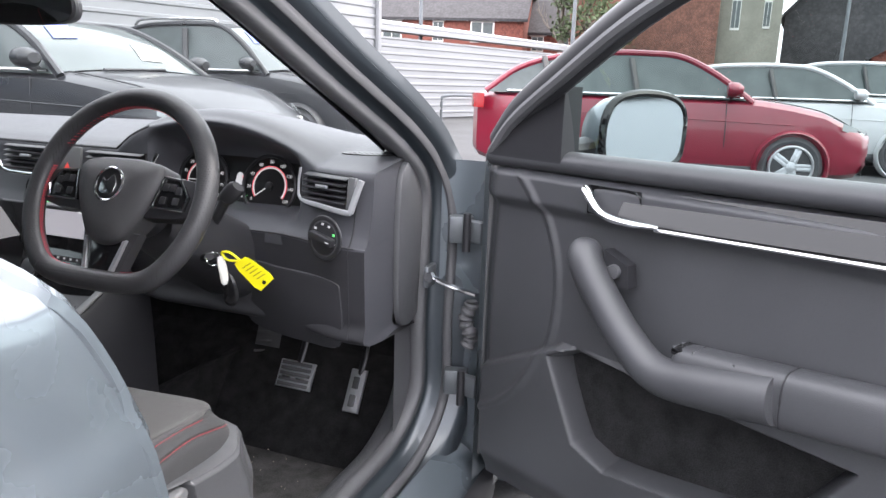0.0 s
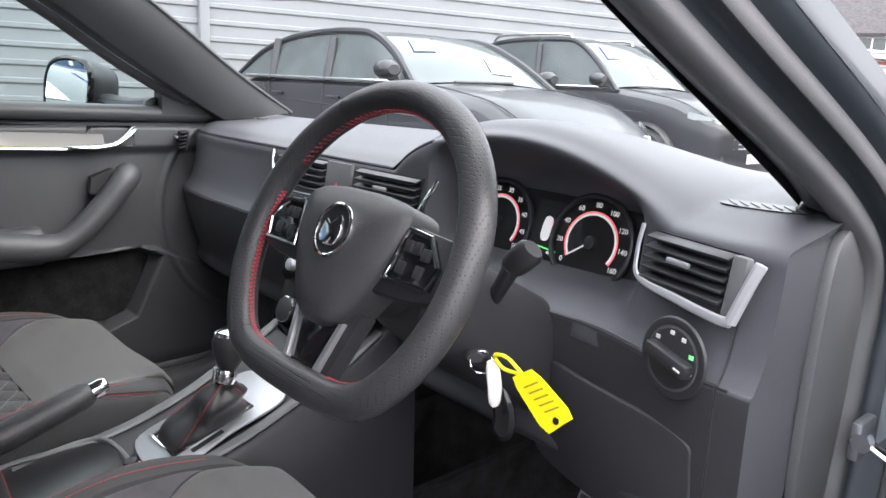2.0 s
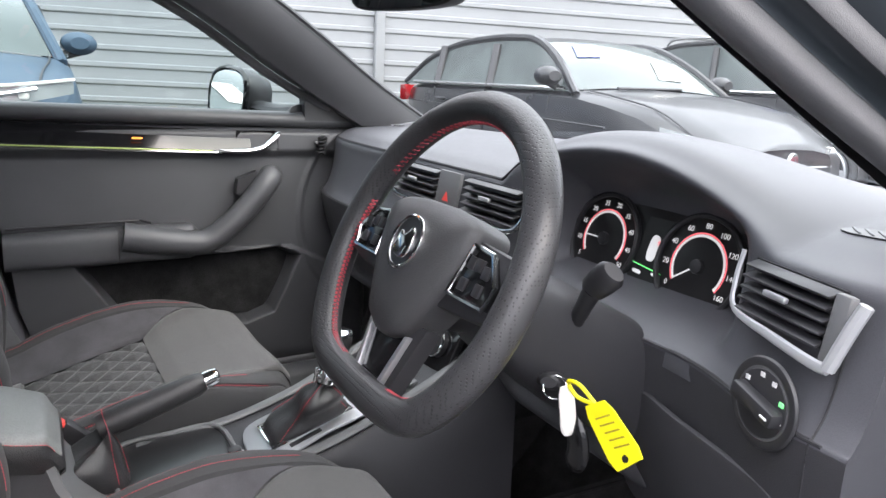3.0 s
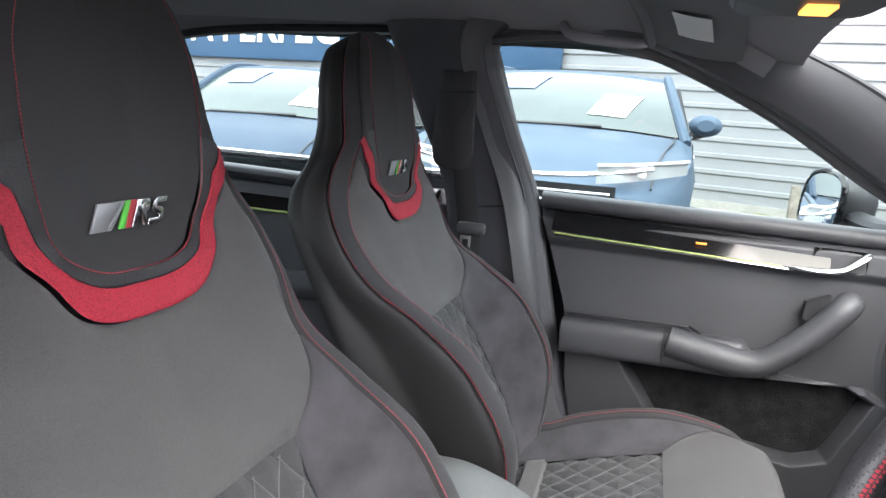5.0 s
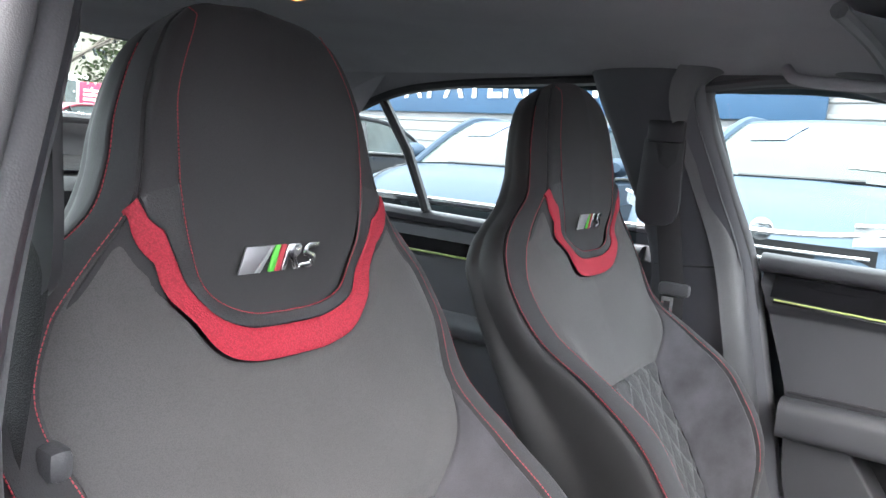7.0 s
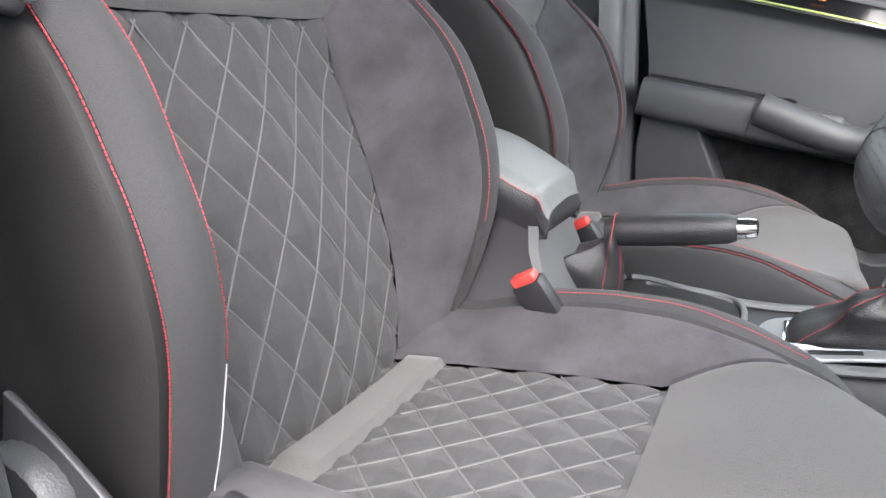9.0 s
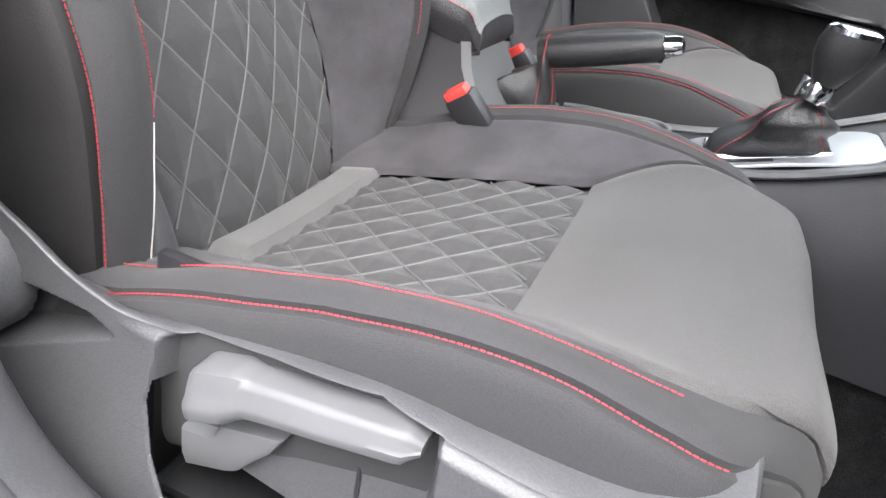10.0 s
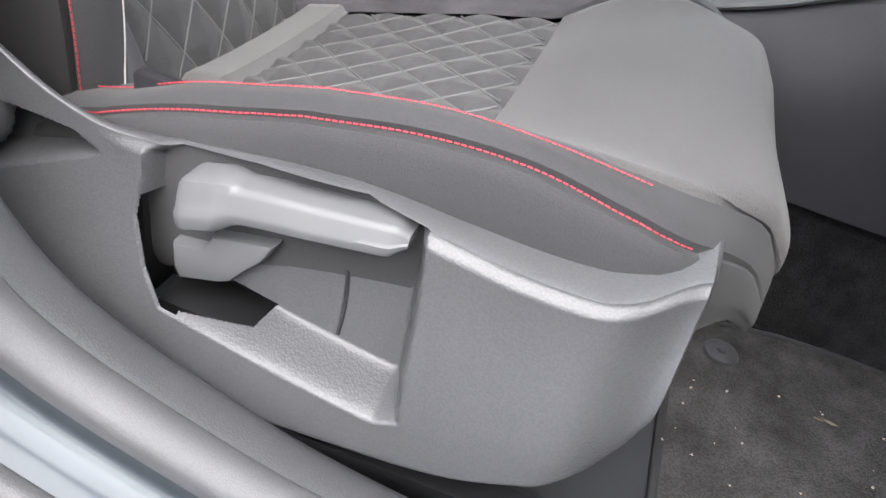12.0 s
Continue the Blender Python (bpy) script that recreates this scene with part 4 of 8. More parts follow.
def seat(label):
    st = thing("front_seat", label, "car seat", "front seats of the car")
    H0 = 0.372
    part("backrest_panel", patch(back_point, K(-1), K(1), -0.03, H0, 130, 200, 0.006, (0.053, 0.075)), M_QUILT, st, "cloth panel quilted in diamonds")
    part("quilt_thread", quilt_lines(back_point, 0.0, H0 - 0.008, 0.053, 0.075, panel_edge, 0.0012), M_SEAM, st, "grey quilting thread")
    part("quilt_thread", quilt_lines(cush_point, 0.05, 0.256, 0.053, 0.050, cush_edge, -0.0008), M_SEAM, st, "grey quilting thread")
    part("shoulder_panel", grey_panel(), M_CLOTHG, st, "plain dark grey cloth panel")
    for sg in (-1, 1):
        part("side_bolster", patch(back_point, lambda h: sg * (0.985 + shoulder(h)), K(sg * 2.0), -0.03, 0.472, 24, 60, 0.004), M_SUEDE, st, "dark suede side bolster")
        part("bolster_edge", patch(back_point, K(sg * 2.0), K(sg * 2.9), -0.01, 0.888, 14, 110, 0.006), M_CLOTH, st, "black cloth edge strip")
        part("side_panel", patch(back_point, K(sg * 2.9), K(sg * 5.0), -0.01, 0.889, 24, 100, 0.006), M_VINYL, st, "smooth black side panel")
        for k in (2.08, 2.86):
            part("stitching", seam(back_point, K(sg * k), 0.125 if k < 2.5 else 0.0, 0.695 if k < 2.5 else 0.84, 0.0062), M_STITCH, st, "red thread stitching")
        part("head_side", patch(back_point, K(sg * 0.80), K(sg * 2.0), 0.62, 0.888, 18, 60, 0.003), M_CLOTH, st)
        part("cushion_side", patch(cush_point, K(sg * 3.0), K(sg * 5.0), -0.055, 0.470, 24, 60, 0.006), M_CLOTH, st)
        part("cushion_bolster", patch(cush_point, lambda y: sg * (1.0 + 0.97 * min(max((y - 0.258) / 0.100, 0.0), 1.0)), K(sg * 2.0), -0.055, 0.362, 22, 70, 0.005), M_SUEDE, st, "dark suede cushion bolster")
        part("cushion_edge", patch(cush_point, K(sg * 2.0), K(sg * 3.0), -0.055, 0.470, 12, 60, 0.005), M_CLOTH, st, "black cloth edge strip")
        for k in (2.35, 3.0):
            part("stitching", seam(cush_point, K(sg * k), 0.0, 0.372 if k < 2.5 else 0.402), M_STITCH, st, "red thread stitching")
    part("backrest_shell", patch(back_point, K(4.8), K(6.0), 0.0, 0.889, 14, 60, 0.0), M_HARD, st)
    part("backrest_shell", patch(back_point, K(-6.0), K(-4.8), 0.0, 0.889, 14, 60, 0.0), M_HARD, st)
    part("head_panel", u_panel(), M_CLOTH, st, "black cloth headrest panel")
    part("collar_border", u_band(RED_IN, HEAD_IN), M_LEATHER, st)
    part("red_collar", u_band(RED_OUT, RED_IN, 0.002, 0.0065), M_RED, st, "red mesh collar round the headrest")
    part("stitching", u_stitch(HEAD_IN, 0.006, 0.866), M_STITCH, st, "red thread stitching")
    part("cushion_panel", patch(cush_point, K(-1), K(1), -0.02, 0.262, 130, 130, 0.004, (0.053, 0.050)), M_QUILT, st, "cloth panel quilted in diamonds")
    part("cushion_front", cushion_front(), M_CLOTHG, st, "plain grey cloth cushion front")
    part("white_piping", tube([back_point(2.08, h, 0.0062) for h in np.linspace(0.0, 0.122, 24)], 0.0006, 6), M_WHITEP, st, "white piping at the bolster")
    part("joint_strip", patch(cush_point, K(-1.05), K(1.05), 0.0, 0.045, 20, 8, 0.012), M_STRIP, st, "grey cloth strip at the joint, its lit tone in the colour")
    return st


def u_panel():
    def f(u, v):
        k = -1 + 2 * u
        x, h0 = u_curve(HEAD_IN, k)
        h = h0 + (0.889 - h0) * v
        wide = (tab(BACK, h)[1] + 0.003) * k
        x = x + (wide - x) * ss(0.0, 0.5, v)
        return back_point(at_x(h, x), h, 0.004 * (1 - (1 - min(1, min(v, 1 - v) * 12)) ** 2))
    return surf(f, 60, 50)


def cushion_front():
    """The plain front of the cushion, rolled down over its nose."""
    def f(u, v):
        if v < 0.6:
            y = 0.262 + (0.470 - 0.262) * v / 0.6
            s = (-1 + 2 * u) * (1.0 + 0.99 * min(max((y - 0.258) / 0.100, 0.0), 1.0))
            p = cush_point(s, y, 0.006 * min(1, v * 12) * (1 - (1 - min(1, min(u, 1 - u) * 14)) ** 2))
            return p
        w = (v - 0.6) / 0.4
        s = (-1 + 2 * u) * 1.99
        p = cush_point(s, 0.470, 0.006 * (1 - (1 - min(1, min(u, 1 - u) * 14)) ** 2))
        return Vector((p.x * (1.02 - 0.10 * w), p.y + 0.006 * math.sin(w * 3.1) - 0.08 * w * w, p.z - 0.055 * w))
    return surf(f, 60, 70)


# ---- side cover of the driver's seat with its height lever ----
def cover_top(y):
    """Height of the crease where the cover's face turns in towards the cushion."""
    return float(tab(((0.46, 0.556), (0.50, 0.541), (0.53, 0.527), (0.56, 0.511), (0.585, 0.503), (0.61, 0.499), (0.642, 0.500), (0.685, 0.507), (0.735, 0.514), (0.78, 0.515), (0.82, 0.510), (0.86, 0.506), (0.90, 0.507), (0.924, 0.513), (0.94, 0.520), (0.955, 0.524)), y)[0])


def cover_bottom(y):
    return float(tab(((0.46, 0.300), (0.60, 0.304), (0.69, 0.305), (0.76, 0.316), (0.82, 0.326), (0.86, 0.338), (0.905, 0.362), (0.930, 0.382), (0.944, 0.402), (0.952, 0.425)), y)[0])


def depth_in(y, z, c):
    """Distance of a point from the border of a convex outline, counted inwards."""
    d = 1.0
    for (a, b), (p, q) in zip(c, c[1:] + c[:1]):
        d = min(d, ((p - a) * (z - b) - (q - b) * (y - a)) / math.hypot(p - a, q - b))
    return d


RECESS = [(0.652, 0.400), (0.700, 0.3965), (0.800, 0.389), (0.810, 0.393), (0.803, 0.470), (0.798, 0.507), (0.765, 0.512), (0.700, 0.505), (0.648, 0.497), (0.635, 0.490), (0.631, 0.450), (0.640, 0.420)]
HOLLOW = [(0.44, 0.405), (0.526, 0.446), (0.575, 0.470), (0.618, 0.4885), (0.580, 0.4900), (0.530, 0.514), (0.44, 0.550)]


def slot_at(y, z):
    """Whether the slot for the lever is cut out of the recess's wall here."""
    d = depth_in(y, z, RECESS)
    low = -0.006 + 0.09 * max(0, y - 0.645) < d < 0.0080 and y < 0.708 + 0.8 * min(0.008, max(0, d)) and z < 0.42
    return low or (-0.006 < d < 0.0080 and y < 0.66 and z < 0.464) or (0 < d and y < 0.645 and z < 0.44)


def cover_point(u, v):
    """The cover's skin: an upright face with a recess, whose rounded top turns in under the cushion."""
    y = 0.46 + 0.492 * u
    lo, hi = cover_bottom(y), cover_top(y)
    w = min(v / 0.80, 1.0)
    z = lo + (hi - lo) * w
    x = 0.634 + 0.008 * ss(0.55, 0.80, y) + 0.022 * ss(1.0, 0.20, w) - 0.026 * ss(0.17, 0.0, w) - 0.030 * ss(0.895, 0.958, y) ** 1.5
    x -= 0.006 * ss(0.008, 0.0, hi - z) * ss(0.59, 0.64, y)
    x -= 0.036 * ss(-0.008, 0.0075, depth_in(y, z, RECESS))
    x -= 0.032 * ss(-0.001, 0.006, depth_in(y, z, HOLLOW))
    if v > 0.80:
        q = (v - 0.80) / 0.20
        wide = 0.010 + 0.022 * ss(0.57, 0.68, y)
        x -= wide * (1 - math.cos(q * pi / 2)) * 0.55 + wide * 0.45 * q
        z += 0.0045 * math.sin(q * pi / 2) + q * q * (-0.012 + 0.014 * ss(0.72, 0.87, y))
    return Vector((x, y, z))


def seat_cover(st):
    b = surf(cover_point, 250, 200)
    near = [f for f in b.faces if (lambda c: -0.010 < depth_in(c.y, c.z, RECESS) < 0.012 and c.y < 0.722 and c.z < 0.47)(f.calc_center_median())]
    bmesh.ops.subdivide_edges(b, edges=list({e for f in near for e in f.edges}), cuts=3, use_grid_fill=True)
    gone = [f for f in b.faces if slot_at(f.calc_center_median().y, f.calc_center_median().z)]
    bmesh.ops.delete(b, geom=gone, context="FACES")
    cover = part("side_cover", b, M_HARD, st, "grained dark grey plastic seat cover")
    def on_cover(y, z):
        lo, hi = cover_bottom(y), cover_top(y)
        return cover_point((y - 0.46) / 0.492, 0.80 * (z - lo) / (hi - lo))
    part("cover_front", surf(lambda u, v: cover_point(1.0, v) + Vector((-0.10 * u, 0.008 * math.sin(math.pi * min(1, u * 2.0)) - 0.02 * u, 0)), 10, 30), M_HARD, cover)
    part("recess_slit", tube([on_cover(0.752 + 0.006 * t + 0.003 * math.sin(3 * t), 0.462 - 0.060 * t) + Vector((0.0004, 0, 0)) for t in np.linspace(0, 1, 12)], 0.0016, 6), M_DARK, cover)
    # Dark blocks added behind the slot to stand for the shade inside it
    part("cover_shade_backing", block((0.012, 0.24, 0.16), (0.575, 0.70, 0.43), 0.004), M_DARK, cover)
    part("slot_shade_block", block((0.034, 0.030, 0.115), (0.606, 0.602, 0.420), 0.004), M_FACE, cover)
    part("slot_shade_block", block((0.042, 0.095, 0.012), (0.612, 0.678, 0.374), 0.004), M_FACE, cover)
    arm = ((0.656, 0.473), (0.695, 0.485), (0.740, 0.492), (0.795, 0.501))
    loops = []
    for i in range(41):
        t = i / 40
        y, z = spl(arm, t)
        w = 0.0185 - 0.0045 * ss(0.22, 0.34, t) - 0.004 * t - 0.006 * ss(0.94, 1.0, t) - 0.003 * ss(0.04, 0.0, t)
        d = 0.013 + 0.005 * ss(0.32, 0.20, t) - 0.005 * ss(0.94, 1.0, t) - 0.003 * ss(0.04, 0.0, t)
        crest = 0.35 + 0.25 * ss(0.20, 0.34, t)
        sec = ((-1.0, -0.96), (0.70, -0.96), (0.92, -0.80), (1.0, -0.45), (1.0, -0.20), (0.86, 0.02), (0.80, crest), (0.62, 0.88), (0.40, 0.98), (-1.0, 0.98))
        loops.append([Vector((0.632 + d * a, y, z + w * c)) for a, c in sec])
    lever = part("height_lever", loft(loops), M_LEVER, cover, "light grey plastic height lever")
    part("lever_root", plate([(0.640, 0.427), (0.663, 0.431), (0.669, 0.444), (0.712, 0.454), (0.704, 0.438), (0.693, 0.426), (0.682, 0.412), (0.674, 0.408), (0.645, 0.399), (0.641, 0.408)], 0.02, Matrix(((0, 0, 1, 0.608), (1, 0, 0, 0), (0, 1, 0, 0), (0, 0, 0, 1))), 0.004), M_LEVER, cover)
    part("recliner_wheel", loft([[Vector((0.622 + dx, 0.486 + (r + 0.0012 * (k % 2)) * math.cos(2 * math.pi * k / 60), 0.487 + (r + 0.0012 * (k % 2)) * math.sin(2 * math.pi * k / 60))) for k in range(60)] for dx, r in ((0, 0.040), (0.004, 0.044), (0.026, 0.044), (0.030, 0.041), (0.031, 0.025))]), M_HARD, st, "grey ribbed backrest wheel")
    part("seat_rail", block((0.03, 0.50, 0.022), (0.600, 0.72, 0.265), 0.004, (2, 0, 0)), M_STEEL, st, "black steel seat rail")
    part("seat_frame", block((0.40, 0.36, 0.10), (0.347, 0.72, 0.375), 0.02), M_DARK, st)
    part("rail_bolt", disc(0.009, 0.02, pose(0.625, 0.935, 0.262, 0, 90, 0), 6), M_STEEL, st)


def badge(st):
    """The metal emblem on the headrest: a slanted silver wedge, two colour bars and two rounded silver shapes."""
    h0, x0 = 0.646, 0.006
    c = back_point(at_x(h0, x0), h0, 0.0062)
    up = (back_point(at_x(h0 + 0.02, x0), h0 + 0.02, 0.0062) - back_point(at_x(h0 - 0.02, x0), h0 - 0.02, 0.0062)).normalized()
    g = (back_point(at_x(h0, x0 - 0.02), h0, 0.0062) - back_point(at_x(h0, x0 + 0.02), h0, 0.0062)).normalized()
    n = g.cross(up).normalized()
    up = n.cross(g)
    mm = Matrix.Translation(c) @ Matrix((g, up, n)).transposed().to_4x4()
    H = 0.0125
    sl = lambda pts: [(x + 0.30 * y, y) for x, y in pts]
    shapes = (
        (sl([(-0.047, -H), (-0.030, -H), (-0.018, H), (-0.047, H)]), M_SATIN),
        (sl([(-0.0285, -H), (-0.0225, -H), (-0.0135, H), (-0.0175, H)]), M_SATIN),
        (sl([(-0.013, -H), (-0.0065, -H), (-0.0065, H), (-0.013, H)]), M_GREEN),
        (sl([(-0.0055, -H), (0.001, -H), (0.001, H), (-0.0055, H)]), M_STITCH),
        (sl([(0.003, -H), (0.008, -H), (0.008, -0.003), (0.012, -0.003), (0.017, -H), (0.023, -H), (0.018, -0.001), (0.022, 0.003), (0.021, 0.010), (0.017, H), (0.003, H)]), M_CHROME),
        (sl([(0.024, -H), (0.040, -H), (0.044, -0.008), (0.043, -0.001), (0.039, 0.002), (0.031, 0.004), (0.031, 0.007), (0.043, 0.007), (0.044, H), (0.029, H), (0.025, 0.009), (0.025, 0.001), (0.030, -0.002), (0.037, -0.004), (0.037, -0.007), (0.024, -0.007)]), M_CHROME),
    )
    for pts, ma in shapes:
        part("emblem", plate(pts, 0.0022, mm, 0.0004), ma, st, "small metal emblem shape")


def belt_clip(st):
    part("belt_guide_clip", disc(0.013, 0.012, pose(0.597, 0.412, 0.765, 0, 90, 0), 24, 0.004), M_DARK, st, "round black belt guide clip")
    knob = part("side_knob", disc(0.010, 0.012, pose(0.612, 0.446, 0.778, 0, 78, 0), 24, 0.004), M_KNOB, st, "dark grey push knob on the seat side")
    part("knob_rib", block((0.014, 0.005, 0.015), (0.618, 0.446, 0.778), 0.0025), M_LEVER, knob)
    part("knob_rib", block((0.010, 0.004, 0.010), (0.613, 0.459, 0.782), 0.0018), M_KNOB, knob)


seat_driver = seat("black sports seat with red stitching and quilted diamonds")
badge(seat_driver)
seat_passenger = copy_thing(seat_driver, pose(-0.360, 0.527, 0.445, 0, 0, 1.9))
seat_driver.matrix_basis = pose(0.354, 0.535, 0.435, 0, 0, 0)
before = set(seat_driver.children)
seat_cover(seat_driver)
belt_clip(seat_driver)
for ob in set(seat_driver.children) - before:
    ob.matrix_parent_inverse = seat_driver.matrix_basis.inverted()


# ---- body of the car ----
car_body = thing("hatchback", "dark grey-blue hatchback with its driver's door open", "car")
APERTURE = ((0.95, 0.335), (1.15, 0.340), (1.30, 0.355), (1.385, 0.44), (1.388, 0.60), (1.40, 0.76), (1.392, 0.88), (1.30, 0.960),
            (1.10, 1.070), (0.90, 1.188), (0.66, 1.290), (0.46, 1.325), (0.345, 1.285), (0.385, 1.12), (0.44, 0.96), (0.50, 0.71),
            (0.545, 0.53), (0.61, 0.425), (0.72, 0.365), (0.82, 0.340))


def side_x(z):
    return 0.735 - 0.02 * ss(0.45, 0.3, z) - 0.115 * ss(0.9, 1.34, z)


def opening(t, dx, dn, sg=1):
    """A point on the rim of a front door opening: dx outboard, dn away from the opening."""
    k = len(APERTURE)
    def at(q):
        q = q % 1.0 * k
        i, f = int(q), q - int(q)
        p = [np.array(APERTURE[(i + j) % k]) for j in (-1, 0, 1, 2)]
        return 0.5 * (2 * p[1] + (p[2] - p[0]) * f + (2 * p[0] - 5 * p[1] + 4 * p[2] - p[3]) * f * f + (3 * p[1] - p[0] - 3 * p[2] + p[3]) * f ** 3)
    p, a, b = at(t), at(t - 0.004), at(t + 0.004)
    d = (b - a) / np.linalg.norm(b - a)
    n = np.array((d[1], -d[0]))
    y, z = p + n * dn
    return Vector((sg * (side_x(p[1]) + dx), y, z))


def rim(profile, name, material, label="", sg=1, t0=0.0, t1=1.0, n=200):
    """Sweeps a profile of (dx, dn) round the door opening."""
    def f(u, v):
        dx, dn = spl(profile, v)
        q = (t0 + (t1 - t0) * u) % 1.0
        dx *= 1 - (0.35 * ss(0.58, 0.63, q) * ss(0.73, 0.66, q) if dx < -0.05 else 0.0)
        if dx > 0.016:
            dx = 0.016 + (dx - 0.016) * (1 - 0.60 * ss(0.26, 0.32, q) * ss(0.56, 0.50, q))
        return opening(t0 + (t1 - t0) * u, dx, dn, sg)
    return part(name, surf(f, n, (len(profile) - 1) * 4, t1 - t0 >= 1.0), material, car_body, label)


for sg in (-1, 1):
    rim(((-0.075, 0.05), (-0.058, 0.014), (-0.03, 0.0), (-0.012, 0.002)), "aperture_trim", M_HARD, "grained dark grey plastic trim", sg)
    rim(((-0.016, 0.0), (-0.014, -0.012), (0.0, -0.018), (0.014, -0.012), (0.014, 0.004)), "door_seal", M_RUBBER, "black rubber door seal", sg)
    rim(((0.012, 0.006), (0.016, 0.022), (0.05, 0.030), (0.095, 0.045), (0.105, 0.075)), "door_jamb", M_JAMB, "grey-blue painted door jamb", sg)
    rim(((0.046, 0.028), (0.046, 0.020), (0.056, 0.016), (0.064, 0.024), (0.062, 0.036)), "outer_seal", M_RUBBER, "", sg)

# roof, headliner, floor
def roof_z(x, y):
    return 1.362 - 0.055 * (abs(x) / 0.62) ** 4 - 0.062 * ss(0.50, 1.0, y) - 0.03 * ss(-0.6, -1.1, y)

part("headliner", surf(lambda u, v: (-0.60 + 1.20 * u, -0.88 + 1.81 * v, roof_z(-0.60 + 1.20 * u, -0.88 + 1.81 * v)), 40, 50), M_HEAD, car_body, "black cloth headliner")
part("roof", surf(lambda u, v: (-0.66 + 1.32 * u, -1.08 + 2.0 * v, roof_z((-0.66 + 1.32 * u) * 0.9, -1.08 + 2.0 * v) + 0.05), 30, 40), M_PAINT, car_body)
part("floor_pan", surf(lambda u, v: (-0.72 + 1.44 * u, -1.0 + 2.62 * v, 0.185 + 0.22 * ss(0.90, 1.0, v)), 24, 60), M_CARPET, car_body, "black carpeted floor")


# ---- dashboard ----
dash = thing("dashboard", "dark grey soft-touch dashboard with chrome-edged vents", "dashboard")


def dash_point(u, v):
    x = -0.735 + 1.47 * u
    k = abs(x) / 0.735
    cl = ss(0.190, 0.225, x) * (1 - ss(0.515, 0.57, x))
    arch = max(0.0, 1 - ((x - 0.345) / 0.235) ** 2) ** 0.7 if x < 0.345 else max(0.0, 1 - ((x - 0.345) / 0.26) ** 2) ** 1.1
    drv = ss(0.1, 0.25, x)
    lift = 0.072 * arch
    st = [
        (1.70 - 0.22 * k * k, 0.950), (1.56 - 0.12 * k * k, 0.957 + 0.15 * lift), (1.40, 0.960 + 0.65 * lift - 0.010 * k), (1.285, 0.942 + lift), (1.245, 0.928 + lift),
        (1.230 + 0.004 * cl, 0.916 + lift - 0.006 * cl), (1.228 + 0.078 * cl, 0.892 + 0.5 * lift), (1.222 + 0.080 * cl, 0.850 - 0.01 * cl),
        (1.212 + 0.025 * cl, 0.815), (1.200, 0.795), (1.194, 0.785), (1.196 + 0.012 * (1 - drv), 0.72), (1.200 + 0.03 * (1 - drv), 0.655), (1.215 + 0.03 * (1 - drv), 0.612), (1.45, 0.595)]
    y, z = spl(st, v)
    near = ss(0.18, 0.34, v) * (x > 0)
    return Vector((x, y + 0.06 * k ** 8 * (1 - near) - 0.050 * ss(0.50, 0.70, x) * near, z))


part("dash_body", surf(lambda u, v: dash_point(u, 0.705 * v), 170, 76), M_SOFT, dash)
part("lower_dash", surf(lambda u, v: dash_point(u, 0.704 + 0.296 * v), 120, 36), M_CONSOLE, dash, "hard plastic lower dash with the footwell shade in its colour")
def dash_line(name, x0, x1, v0, v1, r=0.0016, n=40):
    """A dark joint on the dashboard's skin."""
    part(name, tube([dash_point((x0 + (x1 - x0) * k / n + 0.735) / 1.47, v0 + (v1 - v0) * k / n) for k in range(n + 1)], r, 6), M_DARK, dash)


dash_line("dash_joint", -0.71, -0.16, 0.335, 0.335)
dash_line("glovebox_joint", -0.70, -0.17, 0.70, 0.70)
dash_line("glovebox_joint", -0.17, -0.17, 0.70, 0.90)
dash_line("lower_joint", 0.50, 0.70, 0.665, 0.665)
dash_line("end_joint", 0.702, 0.702, 0.45, 0.90, 0.0012)
part("glovebox_handle", block((0.075, 0.018, 0.024), (-0.30, 1.205, 0.735), 0.006), M_DARK, dash, "black glovebox handle")
LAY = Matrix(((1, 0, 0, 0), (0, 0, -1, 0), (0, 1, 0, 0), (0, 0, 0, 1)))  # plates in x, z, facing the back of the car


def facing(x, y, z, lean=0.0, turn=0.0):
    """A pose whose z axis points towards the rear seats, leaning up."""
    return pose(x, y, z, 0, 0, turn) @ pose(0, 0, 0, 90 - lean, 0, 0)


# each end of the dash is closed by a cap
for sg in (-1, 1):
    prof = [dash_point(0.0 if sg < 0 else 1.0, v) for v in np.linspace(0.1, 0.95, 40)]
    cap = bmesh.new()
    a = [cap.verts.new(p) for p in prof]
    c = [cap.verts.new((sg * 0.725, 0.5 * (p.y + 1.42), p.z)) for p in prof]
    for i in range(39):
        cap.faces.new((a[i], a[i + 1], c[i + 1], c[i]))
    part("end_cap", cap, M_SOFT, dash)
panel = round_outline([(-0.024, -0.15), (-0.035, 0.0), (-0.02, 0.14), (0.05, 0.155), (0.10, 0.06), (0.11, -0.09), (0.05, -0.165)], 40)
part("end_panel", plate(panel, 0.012, Matrix(((0, 0, 1, 0.726), (1, 0, 0, 1.315), (0, 1, 0, 0.775), (0, 0, 0, 1))), 0.005), M_HARD, dash, "grained plastic end panel")

